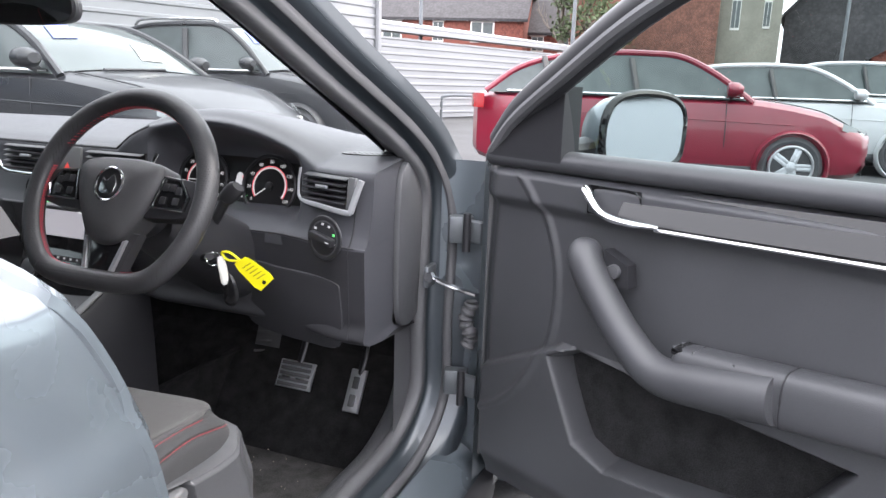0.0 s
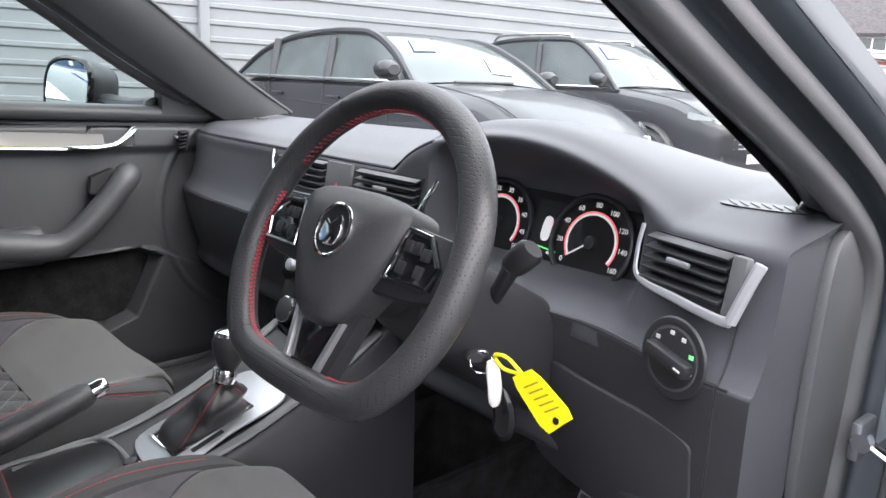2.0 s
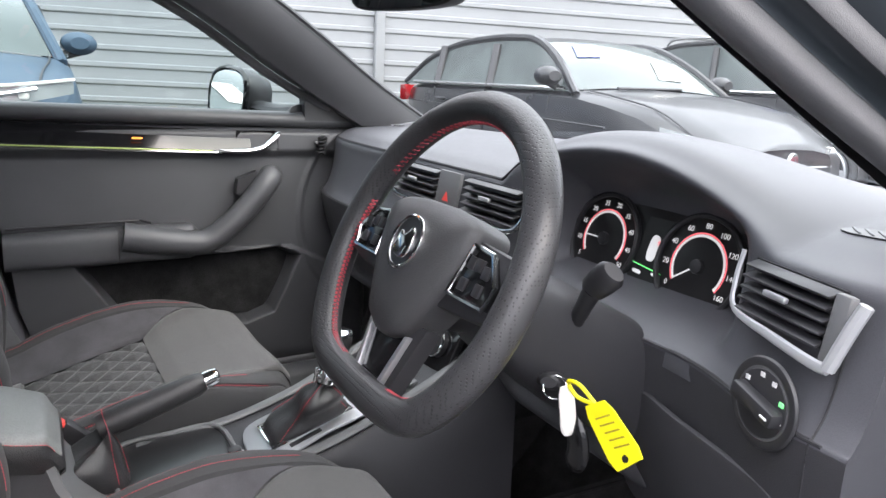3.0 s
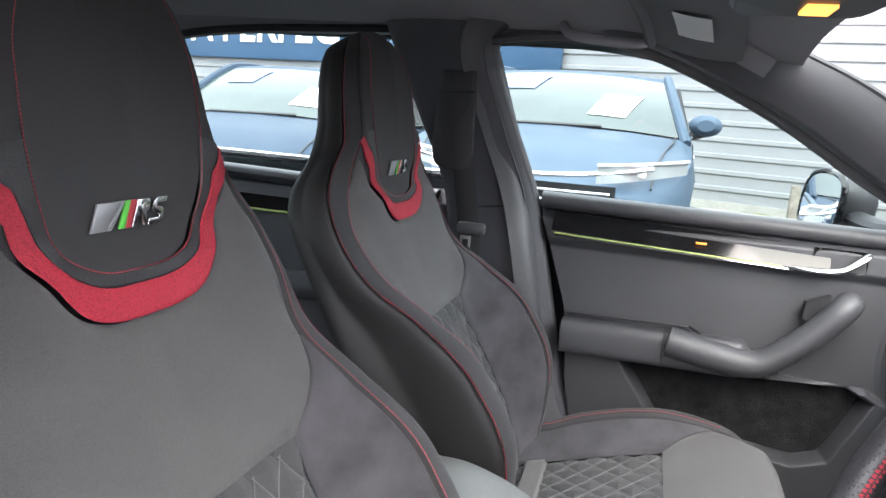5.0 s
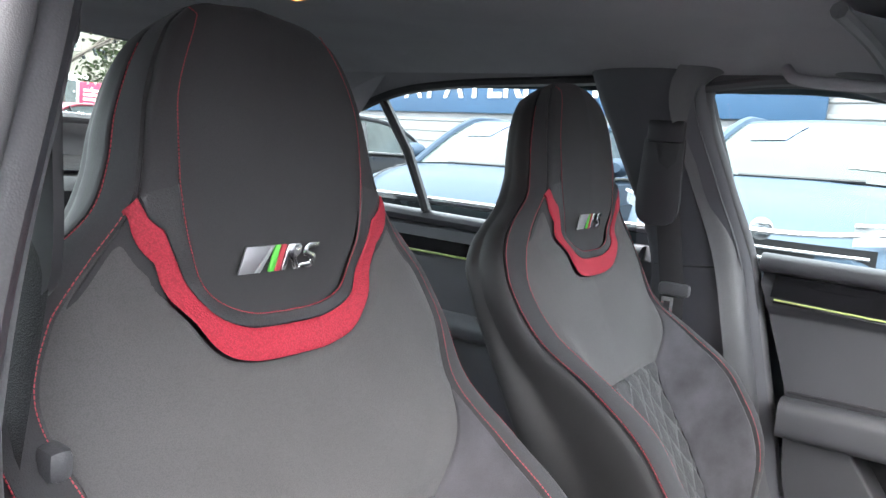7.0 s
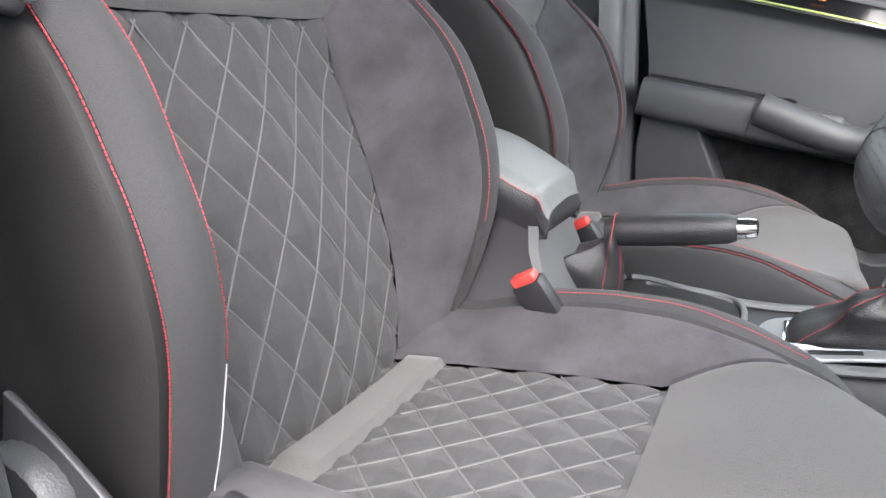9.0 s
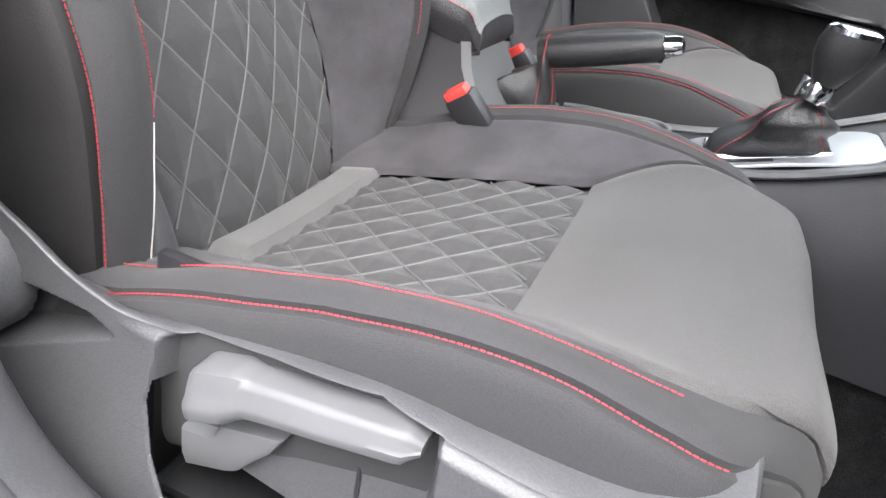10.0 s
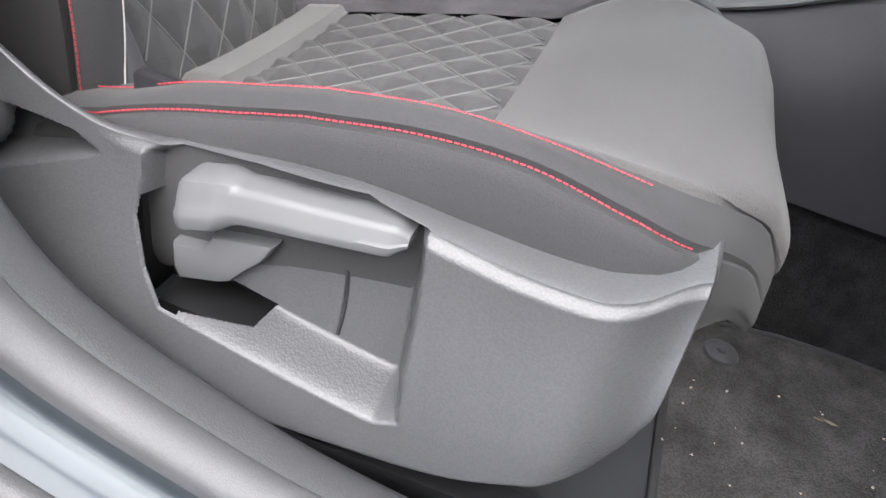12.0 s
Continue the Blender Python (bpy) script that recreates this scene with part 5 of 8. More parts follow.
# lower seam, glove box edges and the driver's flap, as raised panels
flap = round_outline([(-0.16, 0.055), (-0.06, 0.06), (0.07, 0.058), (0.09, 0.03), (0.085, -0.06), (0.02, -0.075), (-0.14, -0.07), (-0.165, -0.02)], 48)
part("driver_flap", plate(flap, 0.006, facing(0.60, 1.172, 0.672, -3, -13), 0.003), M_CONSOLE, dash)
part("flap_grip", plate(round_outline([(-0.05, 0.014), (0.05, 0.012), (0.045, -0.012), (-0.02, -0.016)], 24), 0.008, facing(0.578, 1.178, 0.712, 0, -12), 0.003), M_SOFT, dash)
part("blank_cover", plate([(-0.028, -0.010), (0.028, -0.010), (0.028, 0.010), (-0.028, 0.010)], 0.003, facing(0.523, 1.194, 0.782, 3, -6), 0.001), M_SOFT, dash)
part("trim_seam", tube([dash_point(u, 0.685) + Vector((0, -0.0005, 0)) for u in np.linspace(0.66, 0.985, 30)], 0.0016, 6), M_DARK, dash)
part("glovebox_seam", tube([dash_point(u, 0.67) + Vector((0, -0.0005, 0)) for u in np.linspace(0.02, 0.36, 30)], 0.0022, 6), M_DARK, dash)
part("glovebox_latch", block((0.045, 0.012, 0.026), (-0.20, 1.204, 0.752), 0.005), M_DARK, dash)
part("top_seam", tube([dash_point(u, 0.325) + Vector((0, 0, 0.0)) for u in np.linspace(0.03, 0.63, 50)], 0.003, 6), M_DARK, dash)


def vent(name, w, h, m, slats, wheel_side=1, skew=0.0):
    """An air vent: dark box, slats, chrome surround and thumb slider."""
    v = part(name, plate([(-w / 2, -h / 2), (w / 2, -h / 2), (w / 2 + skew, h / 2), (-w / 2 + skew, h / 2)], 0.004, m @ pose(0, 0, -0.002)), M_FACE, dash, "air vent with dark slats")
    for i in range(slats):
        z = -h / 2 + h * (i + 0.5) / slats
        sh = skew * (z / h + 0.5)
        part("slat", block((w * 0.97, 0.0026, 0.014), (sh, z, 0.008), 0.0008, (25, 0, 0)), M_DARK, v).matrix_world = m
    part("slider", block((0.030, 0.006, 0.006), (skew / 2, 0.002, 0.018), 0.002), M_SATIN, v).matrix_world = m
    return v


m = facing(0.640, 1.186, 0.889, 8, -17)
v = vent("side_vent", 0.115, 0.052, m, 5)
ct = tube(along([(-0.068, 0.030, 0.010), (-0.067, 0.0, 0.012), (-0.056, -0.026, 0.013), (0.0, -0.033, 0.013), (0.055, -0.037, 0.013), (0.073, -0.036, 0.012)], 30), [0.0028 + 0.0022 * ss(8, 20, i) for i in range(31)], 8, True, None, 0.7)
part("chrome_edge", ct, M_TRIM, v, "chrome vent edge").matrix_world = m
part("chrome_edge", tube(along([(0.073, -0.036, 0.012), (0.083, 0.0, 0.011), (0.089, 0.022, 0.009)], 14), 0.0058, 8), M_TRIM, v, "silver vent edge").matrix_world = m
part("vent_wheel", block((0.018, 0.058, 0.010), (0.068, -0.004, 0.008), 0.003), M_LEVER, v).matrix_world = m
for sgx, w0, x0 in ((1, 0.150, 0.118), (-1, 0.150, -0.118)):
    m = facing(x0 + 0.015, 1.200, 0.893, 10)
    v = vent("centre_vent", w0, 0.056, m, 5)
    part("chrome_edge", tube(along([(-sgx * 0.078, -0.034, 0.010), (0, -0.036, 0.012), (sgx * 0.072, -0.030, 0.011), (sgx * 0.098, 0.006, 0.008), (sgx * 0.108, 0.030, 0.004)], 24), 0.004, 8, True, None, 0.6), M_CHROME, v, "chrome vent edge").matrix_world = m
m = facing(0.012, 1.194, 0.893, 10)
hz = part("hazard_panel", plate([(-0.034, -0.030), (0.034, -0.030), (0.034, 0.030), (-0.034, 0.030)], 0.006, m, 0.002), M_LEVER, dash, "grey switch panel with a red hazard triangle")
part("hazard_triangle", plate([(-0.009, -0.018), (0.009, -0.018), (0, -0.003)], 0.001, m @ pose(0, 0, 0.006)), M_REDP, hz)
m = facing(-0.692, 1.235, 0.900, 8, -12)
v = vent("side_vent", 0.085, 0.042, m, 5)
part("chrome_edge", tube(along([(-0.052, 0.022, 0.010), (-0.060, 0.0, 0.010), (-0.064, -0.026, 0.010)], 12), 0.004, 8), M_CHROME, v, "chrome vent edge").matrix_world = m

# defroster grilles on the top
for gx, gy, w, tilt in ((0.655, 1.288, 0.095, -6), (-0.655, 1.40, 0.05, 12)):
    gu, gv = (gx + 0.735) / 1.47, 0.214 if gx > 0 else 0.15
    p0 = dash_point(gu, gv)
    ex = (dash_point(gu + 0.02, gv) - dash_point(gu - 0.02, gv)).normalized()
    ey = (dash_point(gu, gv - 0.02) - dash_point(gu, gv + 0.02)).normalized()
    nz = ex.cross(ey).normalized()
    m = Matrix.Translation(p0 - nz * 0.0018) @ Matrix((ex, nz.cross(ex), nz)).transposed().to_4x4()
    g = part("defroster_grille", plate(round_outline([(-w / 2, 0), (-w / 4, 0.014), (w / 3, 0.014), (w / 2, -0.004), (w / 4, -0.014), (-w / 3, -0.012)], 24), 0.003, m), M_FACE, dash)
    for i in range(7):
        part("slat", block((0.0028, 0.022, 0.0016), (-w * 0.36 + w * 0.72 * i / 6, 0, 0.0032), 0.0008, (0, 0, 35)), M_HARD, g).matrix_world = m

# light switch
m = facing(0.655, 1.148, 0.806, 2, -13)
ls = part("light_switch", disc(0.040, 0.003, m, 40, 0.0015), M_HARD, dash, "round black headlight switch")
part("switch_ring", ring(0.031, 0.041, 0.003, m @ pose(0, 0, 0.001)), M_DARK, ls)
part("switch_face", disc(0.030, 0.003, m @ pose(0, 0, 0.001), 40, 0.001), M_DARK, ls)
part("switch_grip", block((0.056, 0.015, 0.016), (0, 0, 0.008), 0.004, (0, 0, -12)), M_DARK, ls).matrix_world = m
part("switch_mark", block((0.008, 0.0015, 0.001), (0.019, -0.004, 0.0164), 0, (0, 0, -12)), M_DIALW, ls).matrix_world = m
for a, ma in ((140, M_MARK), (95, M_MARK), (60, M_MARK), (20, M_DIALG), (-15, M_MARK)):
    part("switch_symbol", block((0.005, 0.004, 0.001), (0.0255 * math.cos(radians(a)), 0.0255 * math.sin(radians(a)), 0.0044), 0), ma, ls).matrix_world = m

# ---- instruments ----
m = facing(0.362, 1.296, 0.862, 14)
cluster = thing("instrument_cluster", "black instrument cluster with two round dials lit red", "instrument cluster")
part("cluster_face", plate(round_outline([(-0.165, -0.055), (-0.175, 0.02), (-0.12, 0.075), (0.0, 0.095), (0.12, 0.075), (0.175, 0.02), (0.165, -0.055), (0, -0.07)], 50), 0.012, m @ pose(0, 0, -0.012), 0.004), M_FACE, cluster)


def text(body, size, at, ma, parent, m, turn=0.0):
    c = bpy.data.curves.new("letters", "FONT")
    c.body, c.size, c.align_x, c.align_y = body, size, "CENTER", "CENTER"
    c.extrude = size * 0.02
    t = bpy.data.objects.new("tmp", c)
    me = bpy.data.meshes.new_from_object(t)
    bpy.data.objects.remove(t)
    me.materials.append(ma)
    ob = new("lettering", me)
    ob.matrix_world = m @ pose(*at, 0, 0, turn)
    ob.parent = parent
    return ob


def dial(x, numbers, a0, a1, needle, red_from=1.0):
    d = part("dial", disc(0.062, 0.003, m @ pose(x, 0.0, 0.0), 48, 0.001), M_FACE, cluster, "round dial with white figures and a red band")
    part("dial_rim", ring(0.058, 0.066, 0.005, m @ pose(x, 0, 0.004), 56), M_DARK, d)
    md = m @ pose(x, 0, 0)
    def band(r0, r1, ma, b0, b1):
        g = bmesh.new()
        n = 48
        A = [[g.verts.new(md @ Vector((r * math.cos(radians(b0 + (b1 - b0) * i / n)), r * math.sin(radians(b0 + (b1 - b0) * i / n)), 0.0042))) for r in (r0, r1)] for i in range(n + 1)]
        for p, q in zip(A, A[1:]):
            g.faces.new((p[0], q[0], q[1], p[1]))
        part("dial_band", g, ma, d)
    band(0.0395, 0.0415, M_DIALR, a0, a1)
    band(0.036, 0.0392, M_DIALW, a0, a0 + (a1 - a0) * red_from)
    for i, nmb in enumerate(numbers):
        a = a0 + (a1 - a0) * i / (len(numbers) - 1)
        text(nmb, 0.0095, (0.0495 * math.cos(radians(a)), 0.0495 * math.sin(radians(a)), 0.0042), M_DIALW, d, md)
    g = block((0.036, 0.0018, 0.001), (0.018, 0, 0.007), 0)
    part("needle", g, M_DIALW, d).matrix_world = md @ pose(0, 0, 0, 0, 0, needle)
    part("needle_hub", disc(0.009, 0.006, md @ pose(0, 0, 0.003), 24, 0.002), M_DARK, d)


dial(-0.088, ["5", "10", "15", "20", "25", "30", "35", "40", "45", "50"], 215, -35, 180)
dial(0.078, ["0", "20", "40", "60", "80", "100", "120", "140", "160"], 215, -35, 215)
part("display", plate([(-0.030, -0.045), (0.022, -0.045), (0.034, 0.045), (-0.018, 0.045)], 0.002, m @ pose(0, 0, 0.001)), M_FACE, cluster)
for x, y, w, h, ma in ((0.003, 0.006, 0.013, 0.028, M_DIALW), (0.013, 0.014, 0.008, 0.005, M_DIALR), (0.0, -0.020, 0.044, 0.0012, M_DIALG), (-0.014, -0.028, 0.012, 0.004, M_DIALW), (0.016, -0.026, 0.008, 0.003, M_DIALW),
                       (-0.014, -0.044, 0.007, 0.005, M_DIALR), (0.010, -0.045, 0.006, 0.004, M_ORANGE)):
    part("display_mark", plate(round_outline([(-w / 2, -h / 2), (w / 2, -h / 2), (w / 2, h / 2), (-w / 2, h / 2)], 16), 0.0008, m @ pose(x, y, 0.0035, 0, 0, -6)), ma, cluster)

# ---- steering wheel ----
wheel = thing("steering_wheel", "black perforated leather steering wheel with red stitching", "steering wheel", at=(0.392, 0.964, 0.878))
WM = pose(0, 0, 0, 90 - 26, 0, 0)


def rim_at(a):
    """Middle of the wheel's rim at angle a, flattened at the bottom."""
    x, y = 0.172 * math.cos(a), 0.168 * math.sin(a)
    y = y if y > -0.110 else -0.110 - 0.034 * math.tanh((-0.110 - y) / 0.034)
    return Vector((x, y, 0.022))


def rim_part(a0, a1, n, ma, r=0.0172, name="rim", label=""):
    def f(u, v):
        a = a0 + (a1 - a0) * u
        p, q = rim_at(a), rim_at(a + 0.01)
        d = (q - p).normalized()
        o = Vector((d.y, -d.x, 0))
        b = 2 * math.pi * v
        return WM @ (p + r * (o * math.cos(b) * 1.0 + Vector((0, 0, 1)) * math.sin(b) * 0.95))
    return part(name, surf(f, n, 18, False, True), ma, wheel, label)


rim_part(radians(60), radians(120), 30, M_LEATHER, 0.0172, "rim_top", "smooth leather upper rim")
rim_part(radians(120), radians(232), 50, M_PERF, 0.0176, "rim_grip", "perforated leather grip")
rim_part(radians(-52), radians(60), 50, M_PERF, 0.0176, "rim_grip", "perforated leather grip")
rim_part(radians(232), radians(308), 40, M_PERF, 0.0170, "rim_bottom", "flat leather lower rim")
for a0, a1 in ((25, 150), (165, 250), (290, 335)):
    pts = []
    for i in range(91):
        a = radians(a0 + (a1 - a0) * i / 90)
        p = rim_at(a)
        o = Vector((math.cos(a), math.sin(a), 0))
        pts.append(WM @ (p - o * 0.0168 + Vector((0, 0, 0.005 if i % 2 else -0.004))))
    part("rim_stitching", thread(pts, bmesh.new(), 0.02, 0.0009), M_STITCH, wheel, "red cross stitching")
boss = round_outline([(-0.086, 0.030), (-0.080, 0.052), (-0.040, 0.060), (0, 0.061), (0.040, 0.060), (0.080, 0.052), (0.086, 0.030), (0.074, -0.010), (0.050, -0.052), (0.030, -0.076), (0.0, -0.084), (-0.030, -0.076), (-0.050, -0.052), (-0.074, -0.010)], 72)
loops = []
for k, dz in ((1.0, -0.012), (1.0, 0.020), (0.985, 0.026), (0.9, 0.034), (0.6, 0.041), (0.2, 0.043)):
    loops.append([WM @ Vector((x * k, y * k, dz)) for x, y in boss])
part("airbag_cover", loft(loops), M_BAG, wheel, "grained black airbag cover")
part("emblem_ring", ring(0.025, 0.0295, 0.003, WM @ pose(0, 0.010, 0.0435)), M_CHROME, wheel, "round chrome emblem")
em = part("emblem_disc", disc(0.026, 0.003, WM @ pose(0, 0.010, 0.041), 32), M_FACE, wheel)
part("emblem_shape", plate(round_outline([(-0.014, -0.014), (0.010, -0.016), (0.015, 0.0), (0.007, 0.016), (-0.005, 0.005), (-0.014, 0.009)], 24), 0.003, WM @ pose(0, 0.010, 0.0435), 0.001), M_CHROME, em)
for sg in (-1, 1):
    sp = [(sg * x, y) for x, y in ((0.056, 0.042), (0.150, 0.034), (0.162, 0.012), (0.158, -0.022), (0.120, -0.030), (0.050, -0.034))]
    s = part("spoke", plate(sp[::-sg], 0.026, WM @ pose(0, 0, -0.006), 0.004), M_DARK, wheel)
    bt = [(sg * x, y) for x, y in ((0.090, 0.034), (0.122, 0.031), (0.143, 0.006), (0.139, -0.016), (0.078, -0.016))]
    part("button_pad", plate(bt[::-sg], 0.007, WM @ pose(0, 0, 0.019), 0.002), M_GLOSS, s, "gloss black button pad")
    part("button_edge", tube([WM @ Vector((x, y, 0.0265)) for x, y in bt + bt[:1]], 0.0026, 6), M_CHROME, s, "chrome edge")
    for bx, by in ((0.098, 0.018), (0.111, 0.018), (0.124, 0.014), (0.097, -0.003), (0.122, -0.003)):
        part("button", block((0.011, 0.012, 0.003), (sg * bx, by, 0.0272), 0.001), M_DARK, s).matrix_world = WM
low = [(-0.058, -0.058), (0.058, -0.058), (0.034, -0.150), (-0.034, -0.150)]
s = part("lower_spoke", plate(low[::-1], 0.018, WM @ pose(0, 0, -0.004), 0.004), M_DARK, wheel, "lower spoke with a silver frame")
for sg in (-1, 1):
    bar_o = [(sg * x, y) for x, y in ((0.036, -0.074), (0.043, -0.072), (0.027, -0.146), (0.019, -0.142))]
    part("spoke_frame", plate(bar_o[::sg], 0.006, WM @ pose(0, 0, 0.015), 0.0015), M_SATIN, s, "satin silver frame bar")
part("spoke_foot", plate([(-0.0195, -0.146), (0.0195, -0.146), (0.0225, -0.126), (-0.0225, -0.126)], 0.006, WM @ pose(0, 0, 0.0145), 0.0015), M_SATIN, s)
part("spoke_inset", plate([(-0.020, -0.124), (0.020, -0.124), (0.034, -0.074), (-0.034, -0.074)], 0.003, WM @ pose(0, 0, 0.0145), 0.001), M_GLOSS, s)
part("spoke_emblem", block((0.026, 0.008, 0.002), (0, -0.136, 0.0212), 0.0006), M_FACE, s).matrix_world = WM
part("hub", tube([WM @ Vector((0, 0, -0.012)), WM @ Vector((0, 0, -0.05))], [0.062, 0.055], 32), M_DARK, wheel)

# ---- steering column, stalk, key ----
column = thing("steering_column", "black plastic steering column shroud with ignition lock", "steering column")
ax = WM.to_3x3() @ Vector((0, 0, -1))
c0 = Vector((0.392, 0.964, 0.878)) + ax * 0.045
part("shroud", loft([[c0 + ax * d + Vector((w * math.copysign(abs(math.cos(a)) ** 0.6, math.cos(a)), 0, h * math.copysign(abs(math.sin(a)) ** 0.6, math.sin(a)) - dz)) for a in np.linspace(0, 2 * pi, 33)[:-1]] for d, w, h, dz in ((0, 0.055, 0.045, 0.01), (0.02, 0.066, 0.058, 0.015), (0.12, 0.075, 0.075, 0.025), (0.32, 0.085, 0.085, 0.04))]), M_CONSOLE, column)
part("stalk", tube(along([(0.440, 1.105, 0.800), (0.462, 1.098, 0.830), (0.490, 1.090, 0.868)], 10), [0.012, 0.010, 0.009, 0.009, 0.0085, 0.0085, 0.009, 0.009, 0.0095, 0.010, 0.010], 12), M_DARK, column, "black indicator stalk")
part("stalk_end", loft([[Vector((0.492 + d, 1.089, 0.870 + d * 0.9)) + Vector((0.6 * math.cos(a), 0.4 * math.cos(a), -0.6 * math.cos(a))) * w + Vector((0, 0.8, 0.5)) * 0.6 * w * math.sin(a) for a in np.linspace(0, 2 * pi, 17)[:-1]] for d, w in ((-0.006, 0.010), (0.0, 0.015), (0.010, 0.0165), (0.022, 0.0165), (0.026, 0.012))]), M_DARK, column)
part("stalk_boot", disc(0.024, 0.014, facing(0.425, 1.085, 0.808, 15, 25), 24, 0.006), M_RUBBER, column)
part("ignition_ring", ring(0.017, 0.025, 0.006, facing(0.437, 1.105, 0.748, 15, 25)), M_DARK, column, "ignition lock ring")
part("ignition_barrel", disc(0.018, 0.018, facing(0.437, 1.105, 0.748, 15, 25), 24, 0.003), M_FACE, column)
key = thing("car_key", "black car key in the ignition with a yellow tag", "key")
part("key_head", loft([[Vector((0.447, 1.09, 0.756)) + Vector((0.62, -0.7, 0.28)) * d + Vector((0.6, 0.6, 0)) * w * math.cos(a) + Vector((0, 0, 1)) * 0.55 * w * math.sin(a) for a in np.linspace(0, 2 * pi, 17)[:-1]] for d, w in ((0, 0.012), (0.008, 0.017), (0.03, 0.018), (0.05, 0.016), (0.056, 0.010))]), M_DARK, key)
part("key_ring", ring(0.011, 0.0125, 0.001, pose(0.487, 1.055, 0.768, 60, 20, 30)), M_CHROME, key, "thin steel key ring")
tag = [Vector(p) for p in ((0.522, 1.064, 0.760), (0.546, 1.070, 0.777), (0.606, 1.066, 0.748), (0.578, 1.060, 0.719))]
tn = (tag[1] - tag[0]).cross(tag[2] - tag[1]).normalized()
b = bmesh.new()
ctr = sum(tag, Vector()) / 4
cut = []
for i in range(4):
    for q in (-1, 1):
        cut.append(tag[i].lerp(tag[(i + q) % 4], 0.10 if (i + (q > 0)) % 2 else 0.18))
loopb = [v for i in range(4) for v in (cut[2 * i], cut[2 * i + 1])]
part("key_tag", loft([[v + tn * d for v in loopb] for d in (-0.0012, 0.0012)]), M_YELLOW, key, "yellow plastic tag with writing")
part("tag_hole", disc(0.0038, 0.0008, Matrix.Translation(tag[2].lerp(tag[3], 0.5).lerp(ctr, 0.2) - tn * 0.0016) @ tn.to_track_quat("Z", "Y").to_matrix().to_4x4(), 16), M_FACE, key)
part("tag_loop", tube(along([tag[0].lerp(tag[1], 0.5), (0.518, 1.06, 0.782), (0.503, 1.058, 0.780), (0.512, 1.062, 0.768), tag[0].lerp(tag[1], 0.4)], 24), 0.0022, 8), M_YELLOW, key)
for i in range(5):
    w = (tag[2] - tag[1]).normalized()
    h = (tag[1] - tag[0]).normalized()
    p = tag[0] + w * (0.016 + 0.0085 * i) + h * 0.006 + (-tn if tn.y > 0 else tn) * 0.0016
    part("tag_writing", loft([[p, p + h * 0.018, p + h * 0.018 + w * 0.0018, p + w * 0.0018], [q + (-tn if tn.y > 0 else tn) * 0.0003 for q in (p, p + h * 0.018, p + h * 0.018 + w * 0.0018, p + w * 0.0018)]]), M_INK, key)
part("white_fob", tube(along([(0.497, 1.060, 0.772), (0.502, 1.062, 0.745), (0.503, 1.064, 0.722)], 10), [0.006, 0.008, 0.009, 0.0095, 0.0095, 0.0095, 0.0095, 0.0095, 0.009, 0.008, 0.005], 12, True, None, 0.6, (1, 0, 0)), M_WHITEP, key, "white plastic fob")
part("spare_key", tube(along([(0.500, 1.072, 0.74), (0.508, 1.075, 0.705), (0.500, 1.075, 0.682)], 10), [0.006, 0.012, 0.014, 0.015, 0.015, 0.015, 0.015, 0.015, 0.014, 0.012, 0.006], 12, True, None, 0.5, (0, 1, 0)), M_GLOSS, key, "second black key")

# ---- pedals and footwell ----
for nm, x, z, w, h, ma, lb in (("brake_pedal", 0.392, 0.385, 0.095, 0.066, M_RUBBER, "brake pedal with steel edge and black rubber pads"), ("accelerator_pedal", 0.552, 0.375, 0.040, 0.10, M_SATIN, "brushed steel accelerator pedal with rubber studs")):
    pd = thing(nm, lb, "pedal")
    m = facing(x, 1.455, z, 30)
    part("pedal_plate", plate([(-w / 2, -h / 2), (w / 2, -h / 2), (w / 2, h / 2), (-w / 2, h / 2)], 0.008, m, 0.004), M_SATIN, pd)
    if nm[0] == "b":
        for i in range(5):
            part("rubber_rib", block((w * 0.86, 0.0085, 0.004), (0, -h * 0.38 + i * h * 0.19, 0.009), 0.0015), ma if i != 1 else M_RUBBER, pd).matrix_world = m
        for i in (-1, 1):
            part("steel_bar", block((w * 0.24, 0.004, 0.003), (i * w * 0.2, -h * 0.14, 0.0115), 0.001), M_CHROME, pd).matrix_world = m
    else:
        for i in range(2):
            part("rubber_pad", block((w * 0.4, 0.028, 0.004), (0, -0.024 + i * 0.042, 0.009), 0.002), M_RUBBER, pd).matrix_world = m
    part("pedal_arm", tube(along([m @ Vector((0, h * 0.3, 0)), (x + 0.01, 1.49, z + 0.10), (x + 0.02, 1.50, z + 0.26)], 10), 0.010, 8, True, None, 0.6), M_STEEL, pd)
mat_o = [(0.21, 1.032), (0.60, 1.028), (0.62, 1.06), (0.60, 1.44), (0.44, 1.46), (0.40, 1.52), (0.36, 1.72), (0.165, 1.72), (0.150, 1.30), (0.160, 1.16), (0.180, 1.06)]
fm = tagged(part("floor_mat", plate(mat_o, 0.010, pose(0, 0, 0.192), 0.004), M_MAT), "black carpet floor mat with a round fixing stud", "floor mat")
part("mat_stud", disc(0.021, 0.005, pose(0.232, 1.088, 0.202), 32, 0.003), M_HARD, fm, "round grey fixing stud")
part("stud_centre", disc(0.006, 0.004, pose(0.232, 1.088, 0.206), 20, 0.002), M_HARD, fm)
part("mat_edge", tube([Vector((x, y, 0.2)) for x, y in mat_o + mat_o[:1]], 0.005, 8), M_CLOTH, fm)
rnd = random.Random(11)
